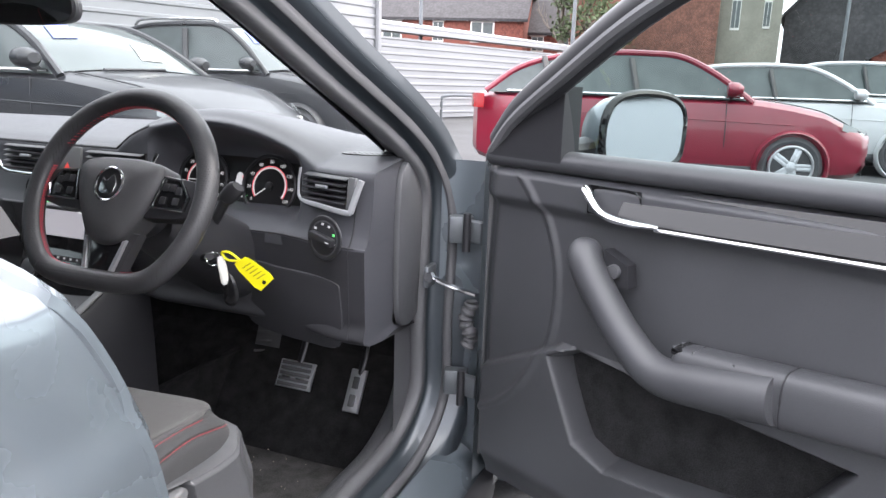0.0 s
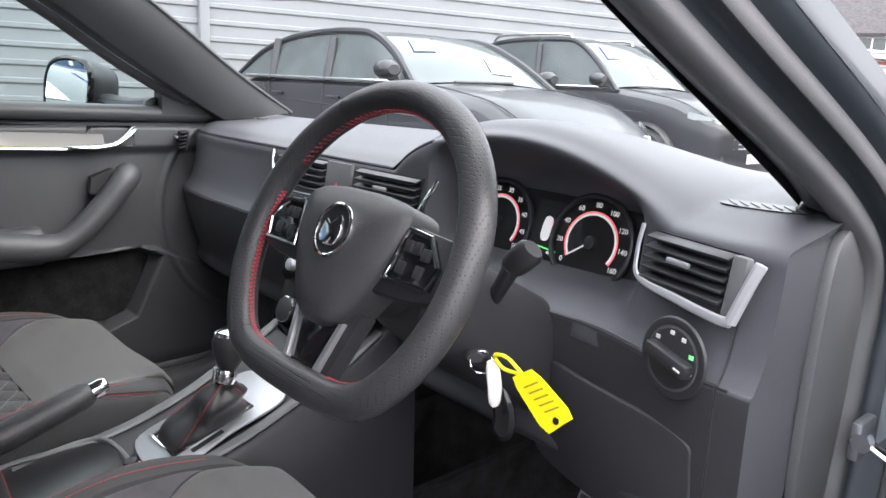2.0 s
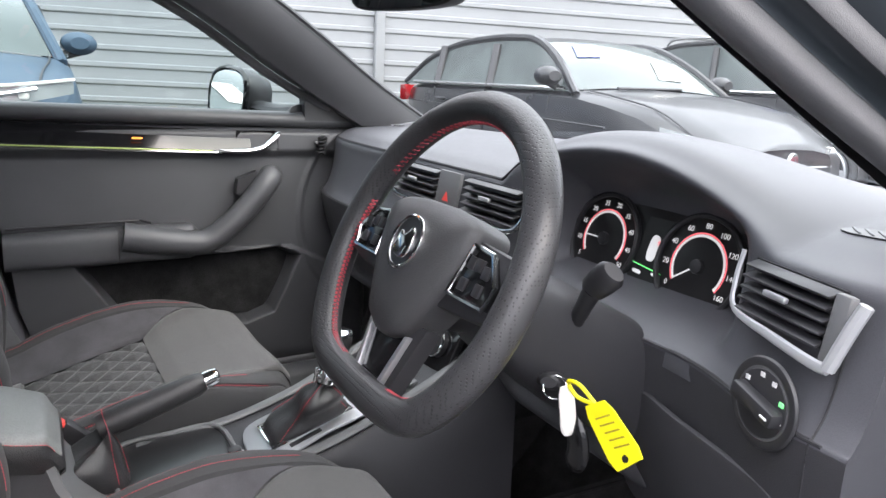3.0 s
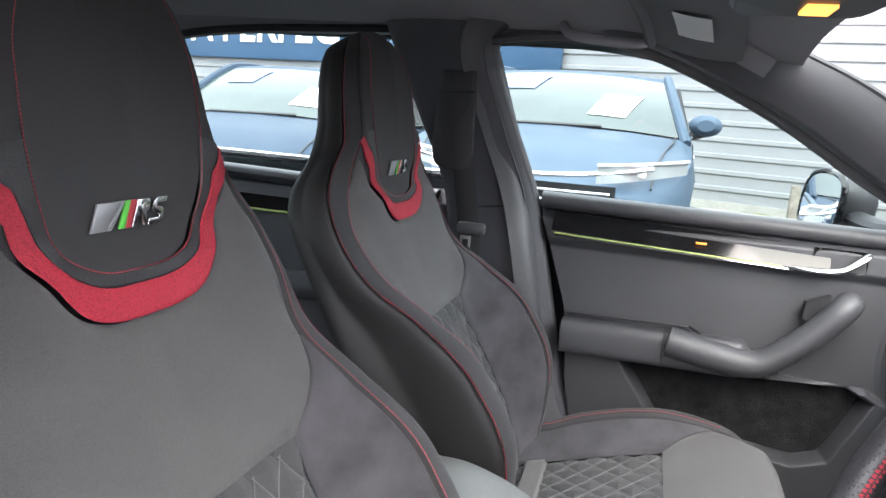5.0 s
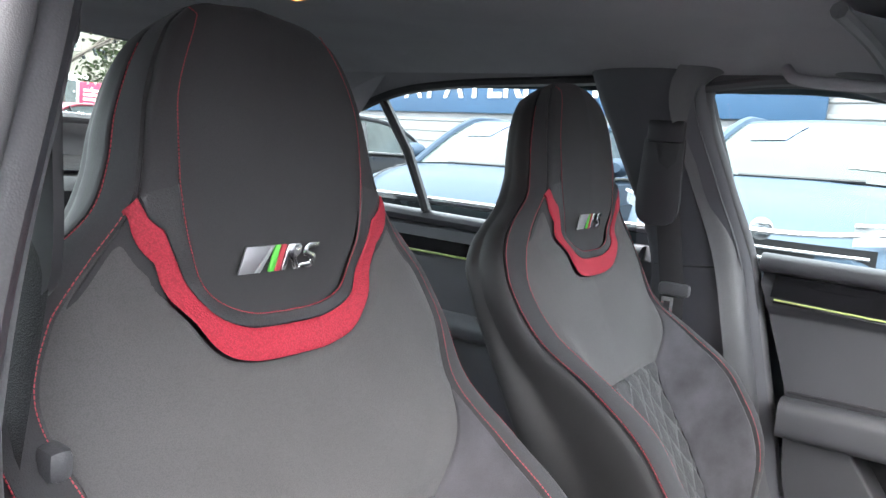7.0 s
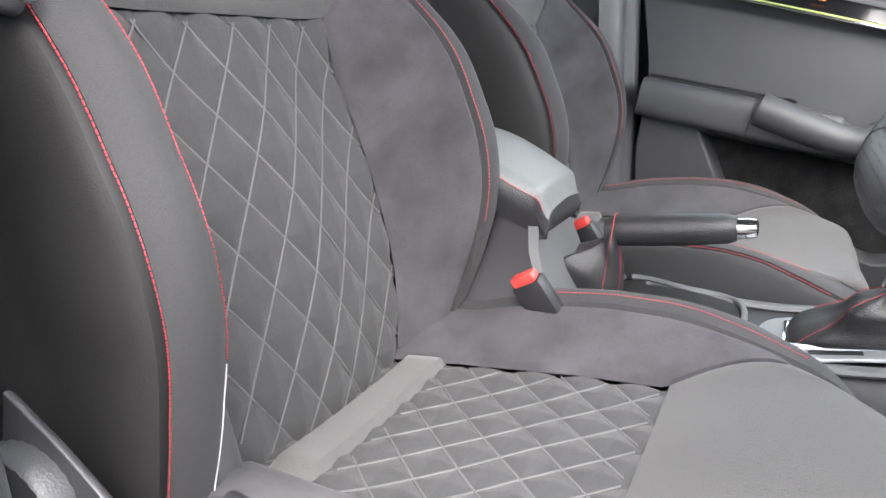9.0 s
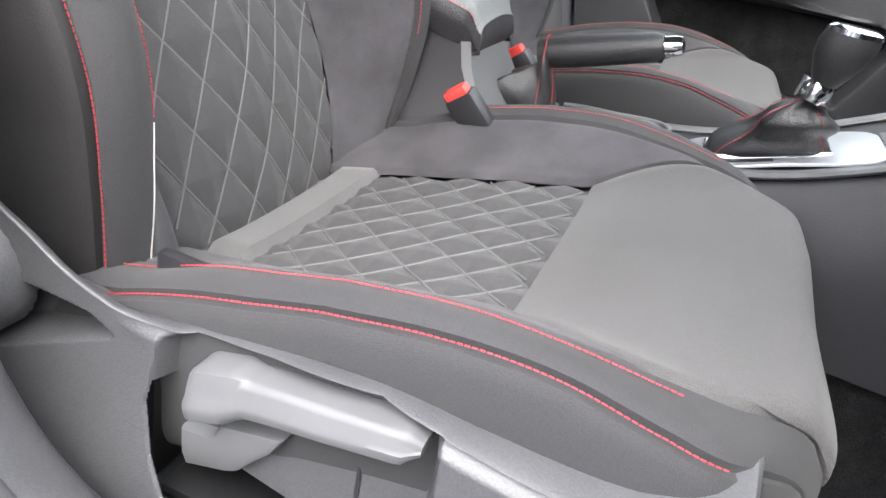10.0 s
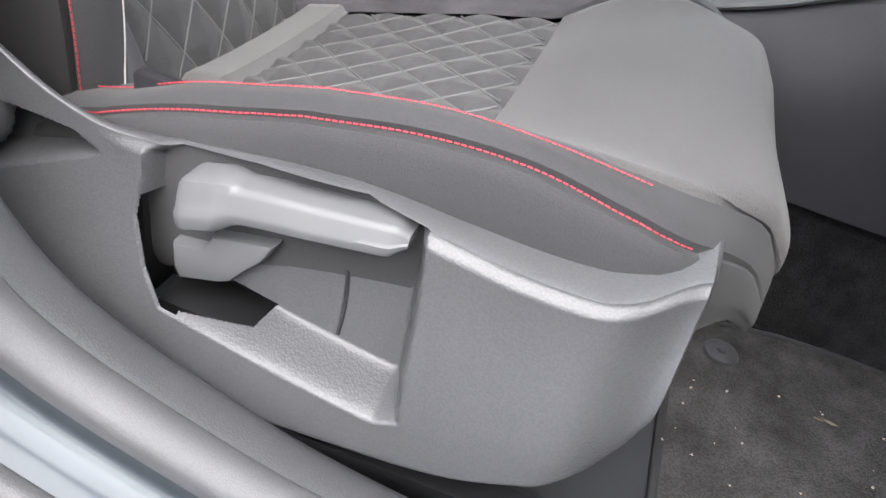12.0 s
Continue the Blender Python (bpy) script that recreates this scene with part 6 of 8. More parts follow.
lf = tagged(part("dry_leaf", loft([[Vector((0.285 + 0.013 * k * w + 0.004 * w * w, 1.202 + 0.011 * k, 0.204 + 0.003 * abs(w) + t)) for k, w in ((-1, 0), (-0.3, 0.5), (0.6, 0.35), (1.3, 0), (0.4, -0.3), (-0.4, -0.4))] for t in (0.0, 0.0015)]), M_CRUMB), "small curled dry leaf lying on the floor mat", "leaf")
b = bmesh.new()
for i in range(46):
    c = Vector((rnd.uniform(0.22, 0.52), rnd.uniform(1.02, 1.42), 0.203))
    r = rnd.uniform(0.0006, 0.0022)
    vs = [b.verts.new(c + Vector((r * math.cos(a) * rnd.uniform(0.6, 1.4), r * math.sin(a), rnd.uniform(0, r)))) for a in (0, 1.6, 3.1, 4.7)]
    tip = b.verts.new(c + Vector((0, 0, r * 1.4)))
    for k in range(4):
        b.faces.new((vs[k], vs[(k + 1) % 4], tip))
tagged(part("crumbs", b, M_CRUMB), "pale crumbs scattered on the floor mat", "crumbs", kind="stuff")
fr = tagged(part("footrest", surf(lambda u, v: (0.185 + 0.075 * u, 1.52 + 0.10 * v, 0.24 + 0.26 * v), 4, 30), M_RUBBER), "black ribbed footrest beside the console", "footrest")
for i in range(9):
    part("rib", block((0.06, 0.006, 0.006), (0.222, 1.535 + 0.009 * i, 0.285 + 0.0235 * i), 0.002, (68, 0, 25)), M_RUBBER, fr)
for sg in (-1, 1):
    part("tunnel_carpet", surf(lambda u, v: (0.008 + sg * (0.134 + 0.014 * v * v), 0.30 + 1.30 * u, 0.382 - 0.190 * v), 30, 8), M_CARPET, car_body, "black carpet on the tunnel")
    part("tunnel_edge", tube([(0.008 + sg * 0.140, 0.30 + 1.30 * k / 10, 0.374) for k in range(11)], 0.004, 6), M_CARPET, car_body)
part("firewall", surf(lambda u, v: (-0.72 + 1.44 * u, 1.60 + 0.05 * v, 0.2 + 0.45 * v), 12, 8), M_CARPET, car_body)
for sg in (-1, 1):
    part("kick_panel", surf(lambda u, v: (sg * 0.722, 1.30 + 0.36 * u, 0.2 + 0.55 * v), 8, 8), M_HARD, car_body)

# ---- centre console ----
console = thing("centre_console", "dark grey centre console with cup holder and switches", "centre console")


def con_top(y):
    return float(tab(((0.30, 0.46), (0.55, 0.485), (0.75, 0.495), (0.88, 0.517), (0.98, 0.548), (1.08, 0.595), (1.16, 0.64), (1.25, 0.70)), y)[0])


def con_point(u, v):
    y = 0.30 + 0.95 * v
    z = con_top(y)
    w = 0.105 + 0.02 * ss(0.85, 1.2, y)
    sec = [(-w - 0.030, 0.374), (-w - 0.02, z - 0.10), (-w, z - 0.022), (-w + 0.014, z - 0.002), (-w + 0.035, z - 0.004), (0, z - 0.010), (w - 0.035, z - 0.004), (w - 0.014, z - 0.002), (w, z - 0.022), (w + 0.02, z - 0.10), (w + 0.030, 0.374)]
    x, z = spl(sec, u)
    return Vector((x + 0.008, y, z))


part("console_body", surf(con_point, 80, 60), M_CONSOLE, console)
for sg in (-1, 1):
    part("console_edge", tube([Vector((0.008 + sg * (0.092 + 0.02 * ss(0.85, 1.2, y)), y, con_top(y) + 0.002)) for y in np.linspace(0.72, 1.2, 30)], 0.010, 8, True, None, 0.5), M_LEVER, console, "grey console edge trim")
# gear lever
gear = thing("gear_lever", "automatic gear lever with a chrome-capped knob and red-stitched gaiter", "gear lever")
def lie(x, y, dz=0.0):
    s = math.degrees(math.atan2(con_top(y + 0.05) - con_top(y - 0.05), 0.1))
    return pose(x, y, con_top(y) + dz, s, 0, 0)
m = lie(0.025, 0.965, 0.006)
part("shift_plate", plate(round_outline([(-0.058, -0.098), (0.058, -0.098), (0.062, 0.0), (0.058, 0.098), (-0.058, 0.098), (-0.062, 0)], 40), 0.004, m, 0.002), M_SATIN, gear, "satin silver shift plate")
for i in range(6):
    part("console_button", block((0.024, 0.016, 0.006), (-0.030 + 0.027 * (i % 3) + 0.030, 0.128 + 0.020 * (i // 3), 0.006), 0.0015), M_HARD, gear, "grey console button").matrix_world = m
part("gaiter_frame", tube([m @ Vector((x, y, 0.006)) for x, y in ((-0.038, -0.078), (0.038, -0.078), (0.038, 0.050), (-0.038, 0.050), (-0.038, -0.078))], 0.004, 8), M_CHROME, gear)
top = Vector((0.058, 0.970, 0.618))
def gaiter(u, v):
    a = 2 * pi * u
    bx, by = 0.038 * math.copysign(abs(math.cos(a)) ** 0.45, math.cos(a)), -0.014 + 0.064 * math.copysign(abs(math.sin(a)) ** 0.45, math.sin(a))
    base = m @ Vector((bx, by, 0.004))
    tp = top + Vector((0.013 * math.cos(a), 0.013 * math.sin(a), 0))
    k = ss(0, 1, v) ** 0.8
    p = base.lerp(tp, k)
    fold = 0.006 * math.sin(3 * a + 5 * v) * math.sin(pi * v) + 0.005 * math.sin(v * 14 + a) * math.sin(pi * v)
    out = Vector((math.cos(a), math.sin(a), 0))
    return p + out * (fold + 0.012 * math.sin(pi * v) * (1 - v))
part("gaiter", surf(gaiter, 64, 40, True), M_LEATHER, gear, "black leather gaiter")
for a in (0.12, 0.38, 0.62, 0.88):
    part("gaiter_stitching", thread([gaiter(a, v) + Vector((0, 0, 0.002)) for v in np.linspace(0.02, 0.96, 30)], bmesh.new()), M_STITCH, gear, "red thread stitching")
part("lever_collar", tube([top, top + Vector((0, 0.003, 0.012)), top + Vector((0, 0.004, 0.02))], [0.014, 0.016, 0.013], 20), M_CHROME, gear)
part("lever_pin", tube([top + Vector((-0.006, -0.014, 0.0)), top + Vector((-0.004, -0.012, 0.022))], 0.003, 8), M_CHROME, gear)
part("knob", loft([[top + Vector((rx * math.cos(a), 0.006 + dy + ry * math.sin(a), dz)) for a in np.linspace(0, 2 * pi, 25)[:-1]] for dz, rx, ry, dy in ((0.018, 0.013, 0.013, 0), (0.030, 0.017, 0.019, 0.002), (0.046, 0.020, 0.026, 0.004), (0.062, 0.021, 0.029, 0.006), (0.072, 0.019, 0.027, 0.008))]), M_LEATHER, gear, "black leather knob")
part("knob_cap", loft([[top + Vector((rx * math.cos(a), 0.014 + ry * math.sin(a), dz)) for a in np.linspace(0, 2 * pi, 25)[:-1]] for dz, rx, ry in ((0.071, 0.0195, 0.0275), (0.076, 0.019, 0.027), (0.079, 0.015, 0.022))]), M_CHROME, gear, "chrome knob cap")
part("shift_mark", block((0.010, 0.05, 0.0008), (0.049, -0.03, 0.0045), 0), M_DARK, gear).matrix_world = m
# buttons ahead of the lever
for i in range(3):
    part("console_button", block((0.034, 0.026, 0.008), (-0.026 + 0.036 * i, 0.118, 0.004), 0.002), M_LEVER, console, "grey switch").matrix_world = lie(0.02, 0.965, 0.004)
# cup holder and 12 V socket behind the lever
m = lie(-0.005, 0.77, 0.002)
part("cup_holder", plate(round_outline([(-0.075, -0.075), (0.065, -0.075), (0.075, 0.0), (0.06, 0.062), (-0.06, 0.065), (-0.08, 0.0)], 40), 0.005, m, 0.002), M_FACE, console, "open cup holder")
part("cup_rim", tube([m @ Vector((x, y, 0.006)) for x, y in round_outline([(-0.08, -0.08), (0.07, -0.08), (0.08, 0.0), (0.064, 0.068), (-0.064, 0.07), (-0.085, 0.0)], 40)], 0.004, 8), M_LEVER, console)
part("power_socket", disc(0.015, 0.010, lie(0.040, 0.842, 0.0), 24, 0.003), M_SATIN, console, "chrome-ringed power socket")
part("socket_cap", disc(0.010, 0.016, lie(0.040, 0.842, 0.004), 20, 0.003), M_DARK, console)

# centre stack: screen and heater controls
stack = thing("centre_stack", "gloss black centre stack with touch screen and heater controls", "centre stack")
m = facing(0.0, 1.206, 0.775, 16)
part("screen_frame", plate(round_outline([(-0.125, -0.080), (0.125, -0.080), (0.13, 0.0), (0.125, 0.075), (-0.125, 0.075), (-0.13, 0)], 48), 0.012, m, 0.004), M_GLOSS, stack)
sc = part("screen", plate([(-0.085, -0.050), (0.085, -0.050), (0.085, 0.050), (-0.085, 0.050)], 0.002, m @ pose(0, 0, 0.012)), M_SCREEN, stack, "lit touch screen")
part("screen_band", plate([(-0.084, 0.020), (0.084, 0.020), (0.084, 0.034), (-0.084, 0.034)], 0.0006, m @ pose(0, 0, 0.0142)), M_DIALG, sc)
part("screen_car", plate(round_outline([(-0.02, -0.006), (0.02, -0.006), (0.014, 0.008), (-0.012, 0.008)], 20), 0.0006, m @ pose(0.045, 0.01, 0.0142)), M_DIALW, sc)
for sg in (-1, 1):
    part("screen_knob", disc(0.011, 0.014, m @ pose(sg * 0.106, -0.05, 0.010), 24, 0.003), M_SATIN, stack)
m = facing(0.0, 1.165, 0.655, 22)
part("heater_panel", plate([(-0.115, -0.045), (0.115, -0.045), (0.12, 0.05), (-0.12, 0.05)], 0.012, m, 0.004), M_GLOSS, stack)
for sg in (-1, 1):
    kn = part("heater_knob", disc(0.022, 0.016, m @ pose(sg * 0.075, 0.0, 0.010), 32, 0.003), M_DARK, stack, "heater dial with a chrome ring")
    part("knob_ring", ring(0.019, 0.024, 0.003, m @ pose(sg * 0.075, 0, 0.022)), M_CHROME, kn)
for i in range(6):
    part("heater_button", block((0.014, 0.010, 0.004), (-0.045 + 0.018 * i, 0.03, 0.013), 0.001), M_DARK, stack).matrix_world = m
    part("button_mark", block((0.005, 0.004, 0.0006), (-0.045 + 0.018 * i, 0.03, 0.0155), 0), M_MARK, stack).matrix_world = m

# handbrake
hb = thing("handbrake", "black handbrake lever with chrome button and red-stitched gaiter", "handbrake")
g0, g1 = Vector((-0.008, 0.665, 0.573)), Vector((-0.006, 0.812, 0.622))
gd = (g1 - g0).normalized()
part("grip", tube([g0 + gd * d for d in (0, 0.01, 0.05, 0.10, 0.14, 0.150)], [0.017, 0.0185, 0.0195, 0.0185, 0.0175, 0.014], 18), M_LEATHER, hb)
part("button", tube([g1 - gd * 0.004, g1 + gd * 0.008, g1 + gd * 0.016, g1 + gd * 0.018], [0.0125, 0.0125, 0.0105, 0.006], 16), M_CHROME, hb, "chrome release button")
def hb_gaiter(u, v):
    a = 2 * pi * u
    base = Vector((-0.006 + 0.042 * math.copysign(abs(math.cos(a)) ** 0.5, math.cos(a)), 0.628 + 0.075 * math.copysign(abs(math.sin(a)) ** 0.5, math.sin(a)), 0.494))
    n1 = Vector((math.cos(a) * 0.021, 0, 0)) + Vector((0, -gd.z, gd.y)) * math.sin(a) * 0.021
    p = base.lerp(g0 + gd * 0.012 + n1, v ** 0.9)
    return p + Vector((math.cos(a), 0.2 * math.sin(a), 0.3)) * (0.008 * math.sin(4 * a + 6 * v) + 0.010) * math.sin(pi * v)
part("gaiter", surf(hb_gaiter, 64, 36, True), M_LEATHER, hb, "black leather gaiter")
for a in (0.10, 0.24, 0.40):
    part("gaiter_stitching", thread([hb_gaiter(a, v) + Vector((0, 0, 0.002)) for v in np.linspace(0.05, 1, 26)], bmesh.new()), M_STITCH, hb, "red thread stitching")
part("gaiter_stitching", thread([hb_gaiter(a, 0.99) + Vector((0, 0, 0.0015)) for a in np.linspace(0, 1, 30)], bmesh.new()), M_STITCH, hb)

# socket knob in front of the cup holder
sk_ = thing("socket_knob", "black knob with a chrome ring on the console", "knob")
part("knob_ring", ring(0.012, 0.017, 0.004, pose(0.094, 0.848, con_top(0.848) + 0.001), 32), M_CHROME, sk_)
part("knob_cap", disc(0.009, 0.016, pose(0.094, 0.848, con_top(0.848) + 0.001), 24, 0.003), M_DARK, sk_)

# armrest
arm = thing("armrest_box", "grey leather armrest box with red stitching", "armrest")
def arm_lid(u, v):
    y = 0.36 + 0.262 * v
    w = 0.088 - 0.010 * ss(0.75, 1.0, v) - 0.004
    z = 0.650 - 0.02 * ss(0.5, 1.0, v) + 0.010 * math.sin(pi * v)
    sec = [(-w + 0.004, z - 0.052), (-w - 0.002, z - 0.026), (-w + 0.006, z - 0.006), (-w * 0.6, z), (0, z + 0.003), (w * 0.6, z), (w - 0.006, z - 0.006), (w + 0.002, z - 0.026), (w - 0.004, z - 0.052)]
    x, zz = spl(sec, u)
    end = ss(0.90, 1.0, v)
    return Vector((x * (1 - 0.12 * end) + 0.042, y - 0.004 * end, zz - 0.020 * end * end * (zz > z - 0.03)))
# One leather all round: lit top painted pale, shaded sides and front dark
part("lid", surf(lambda u, v: arm_lid(0.20 + 0.60 * u, v), 40, 40), M_ARM, arm, "grey leather lid, painted pale for the light on its top")
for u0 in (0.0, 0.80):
    part("lid_side", surf(lambda u, v: arm_lid(u0 + 0.20 * u, v), 12, 40), M_LEATHER, arm, "leather side of the lid, painted dark for its shade")
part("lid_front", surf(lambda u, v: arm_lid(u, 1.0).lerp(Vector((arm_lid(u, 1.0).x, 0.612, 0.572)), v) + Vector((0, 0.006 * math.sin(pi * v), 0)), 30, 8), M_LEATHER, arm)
part("lid_stitching", thread([arm_lid(0.80, v) + Vector((0.002, 0, 0.001)) for v in np.linspace(0.05, 0.97, 50)], bmesh.new()), M_STITCH, arm)
part("lid_stitching", thread([arm_lid(0.20, v) + Vector((-0.002, 0, 0.001)) for v in np.linspace(0.05, 0.97, 50)], bmesh.new()), M_STITCH, arm)
part("box", loft([[Vector((0.040 + sx, y, z)) for sx, y, z in ((-w, 0.36, z), (w, 0.36, z), (w, yf, z), (-w, yf, z))] for z, w, yf in ((0.44, 0.100, 0.680), (0.48, 0.100, 0.673), (0.50, 0.092, 0.651), (0.53, 0.083, 0.627), (0.56, 0.077, 0.609), (0.600, 0.073, 0.597))]), M_CONSOLE, arm)
part("front_pillar", loft([[Vector((0.040 + sx, y + dy, z)) for sx, dy in ((-w, -0.004), (w, -0.004), (w - 0.006, 0.006), (-w + 0.006, 0.006))] for z, w, y in ((0.480, 0.104, 0.676), (0.500, 0.096, 0.654), (0.530, 0.086, 0.630), (0.560, 0.079, 0.612), (0.600, 0.0735, 0.600))]), M_LEVER, arm, "grey plastic front of the box")
for nm, x, y, z, tx in (("seat_belt_buckle", 0.152, 0.622, 0.540, 14), ("seat_belt_buckle", -0.085, 0.615, 0.548, 10)):
    bk = thing(nm, "black seat belt buckle with a red release button", "buckle", "seat belt buckles")
    m = pose(x, y, z, 42, tx, 0)
    part("buckle_body", block((0.022, 0.038, 0.056), (0, 0, -0.028), 0.006), M_DARK, bk).matrix_world = m
    part("release_button", block((0.016, 0.030, 0.014), (0.002, 0.0, 0.002), 0.004), M_REDP, bk, "red release button").matrix_world = m
    part("buckle_stalk", tube([m @ Vector((0, 0, -0.05)), m @ Vector((0, 0.0, -0.12))], 0.012, 8, True, None, 0.4), M_DARK, bk)


# ---- front doors ----
def door(sg, label, mirror_turn):
    """A front door in its own frame: hinge edge at the origin, a along the door, n towards the cabin."""
    D = lambda a, n, z: Vector((-sg * n, -a, z))
    d = thing("front_door", label, "car door", "doors of the car")
    pocket = [(0.735, 0.622), (0.660, 0.514), (0.385, 0.475), (0.326, 0.496), (0.268, 0.622), (0.30, 0.640)]

    rear_end = lambda z: float(tab(((0.24, 0.76), (0.325, 0.79), (0.45, 0.835), (0.55, 0.865), (0.71, 0.885), (0.90, 0.945), (0.96, 0.965)), z)[0])

    def inner(u, v):
        z = 0.325 + 0.625 * v
        a = 0.045 + (rear_end(z) - 0.045) * u
        n = 0.012 * math.sin(pi * v) - 0.045 * ss(0.955, 1.0, v) - 0.030 * ss(0.06, 0.0, u) - 0.020 * ss(0.10, 0.0, v)
        n += 0.016 * ss(0.86, 0.90, v)
        n += 0.022 * ss(0.005, -0.005, z - 0.648 + 0.5 * max(0, 0.27 - a) - 0.10 * max(0, a - 0.40)) * ss(0.0, 0.06, u)
        n -= 0.110 * ss(-0.014, 0.014, depth_in(a, -z, [(p, -q) for p, q in pocket]))
        n += 0.014 * ss(0.012, 0.0, abs(math.hypot(a + 0.02, (z - 0.72)) - 0.27)) * 0.4
        return D(a, n, z)
    part("inner_panel", surf(inner, 300, 210), M_DOOR, d, "dark grey soft inner panel")
    # dark lining over the walls and bottom of the pocket
    pa, pz = sum(p for p, q in pocket) / 6, sum(q for p, q in pocket) / 6
    liner = round_outline(pocket, 48)
    part("pocket_liner", loft([[D(pa + (a - pa) * k, n, pz + (z - pz) * k) for a, z in liner] for k, n in ((0.975, -0.016), (0.93, -0.046), (0.89, -0.062), (0.5, -0.066), (0.02, -0.066))]), M_CARPET, d, "dark lining of the pocket")
    # top pad along the window
    part("belt_pad", tube([D(a, -0.012, 0.952 + 0.012 * a) for a in np.linspace(0.06, 0.965, 24)], 0.026, 14, True, None, 0.75), M_DOOR, d)
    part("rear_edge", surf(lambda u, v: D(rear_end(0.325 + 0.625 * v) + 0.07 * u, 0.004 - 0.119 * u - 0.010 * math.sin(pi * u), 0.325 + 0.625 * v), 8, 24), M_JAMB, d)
    # decor strip, light line and handle
    strip = surf(lambda u, v: D(0.372 + 0.560 * u, 0.034 - 0.022 * v - 0.006 * v * v, 0.883 + 0.020 * u + (0.046 - 0.006 * u) * v), 40, 6)
    st = part("decor_strip", strip, M_GLOSS, d, "gloss black decor strip")
    part("strip_edge", tube([D(a, 0.032, 0.878 + 0.020 * (a - 0.372) / 0.658) for a in np.linspace(0.44, 0.925, 20)], 0.003, 6), M_CHROME, st)
    if sg < 0:
        part("light_strip", tube([D(a, 0.034, 0.8815 + 0.020 * (a - 0.372) / 0.658) for a in np.linspace(0.46, 0.925, 20)], 0.0015, 6), M_LINE, d, "thin pale green light strip")
        part("strip_lamp", block((0.004, 0.022, 0.004), (0.036, -0.62, 0.912), 0.001), M_ORANGE, d, "small orange lamp")
    part("handle_bowl", surf(lambda u, v: D(0.305 + 0.10 * u, 0.020 - 0.018 * math.sin(pi * u) * math.sin(pi * v), 0.884 + 0.046 * v), 14, 10), M_GLOSS, d)
    part("door_handle", tube(along([D(0.306, 0.028, 0.926), D(0.328, 0.038, 0.908), D(0.352, 0.042, 0.892), D(0.39, 0.041, 0.885), D(0.448, 0.034, 0.885)], 24), [0.007, 0.009, 0.010, 0.010, 0.010] + [0.0095] * 15 + [0.009, 0.008, 0.007, 0.006, 0.004], 12, True, None, 0.7), M_CHROME, d, "chrome door handle")
    # pull handle sweeping into the armrest
    pts = along([D(0.325, 0.026, 0.835), D(0.340, 0.058, 0.818), D(0.385, 0.064, 0.765), D(0.435, 0.066, 0.716), D(0.49, 0.066, 0.682), D(0.57, 0.066, 0.688), D(0.66, 0.062, 0.702)], 48)
    part("pull_handle", tube(pts, [0.014 + 0.014 * ss(0, 0.10, i / 48) + 0.006 * ss(0.5, 1, i / 48) for i in range(49)], 16, True, None, 0.95), M_DOOR, d, "curved pull handle")
    def armr(u, v):
        a = 0.47 + 0.415 * u
        b = 2 * pi * v
        z = 0.684 + (0.039 if sg > 0 else -0.008) * u
        top = 0.034 - 0.002 * u
        grow = ss(0.0, 0.12, u)
        return D(a, 0.010 + (0.062 * grow) * (0.5 + 0.5 * math.copysign(abs(math.cos(b)) ** 0.55, math.cos(b))), z + (top * grow + 0.006) * math.copysign(abs(math.sin(b)) ** 0.6, math.sin(b)) - 0.010 * (1 - grow))
    arm_ = part("door_armrest", surf(armr, 50, 28, False, True), M_DOOR, d, "padded door armrest")
    part("armrest_seam", tube([armr(0.48, v) for v in np.linspace(0, 1, 28)], 0.0014, 5), M_DARK, arm_)
    part("lid_gap", tube([D(a, 0.020 + 0.045 * ss(0.62, 0.60, a), 0.729 + (0.085 if sg > 0 else -0.03) * (a - 0.6)) for a in np.linspace(0.60, 0.88, 16)], 0.003, 6), M_DARK, arm_)
    # switches
    sw = part("mirror_switch", loft([[D(0.385 + dx, n, 0.808 + dz) for dx, dz in ((-0.022, 0.030), (0.022, 0.012), (0.026, -0.022), (0.0, -0.03), (-0.018, -0.008))] for n in (0.02, 0.040, 0.043)]), M_DARK, d, "mirror adjuster")
    if sg > 0:
        part("adjuster_knob", disc(0.011, 0.012, Matrix.Translation(D(0.386, 0.040, 0.808)) @ pose(0, 0, 0, 0, -90, 0), 20, 0.003), M_HARD, sw)
        for i in range(4):
            part("window_switch", block((0.024, 0.018, 0.010), tuple(D(0.515 + 0.030 * (i // 2), 0.030 + 0.022 * (i % 2), 0.722)), 0.003), M_GLOSS, arm_, "window switch with a metal edge")
            part("switch_edge", block((0.020, 0.003, 0.004), tuple(D(0.509 + 0.030 * (i // 2), 0.030 + 0.022 * (i % 2), 0.728)), 0.001), M_CHROME, arm_)
    # window frame, rubber and glass
    fr = [(0.066, 0.975), (0.13, 1.035), (0.24, 1.100), (0.44, 1.205), (0.66, 1.285), (0.90, 1.322), (1.105, 1.306)]
    lean = lambda z: 0.115 * ss(0.93, 1.34, z) - 0.02
    part("window_frame", tube(along([D(a, lean(z), z) for a, z in fr], 50), 0.022, 12, True, None, 1.3), M_DARK, d, "black window frame")
    part("frame_seal", tube(along([D(a, lean(z) + 0.020, z - 0.016) for a, z in fr], 50), 0.011, 8), M_RUBBER, d)
    part("rear_frame", tube(along([D(1.105, lean(1.30), 1.306), D(1.065, lean(1.15), 1.16), D(1.005, lean(0.97), 0.95)], 20), 0.024, 10), M_DARK, d)
    def pane(u, v):
        a, z = spl(fr, u)
        b0 = 0.10 + (1.0 - 0.10) * u
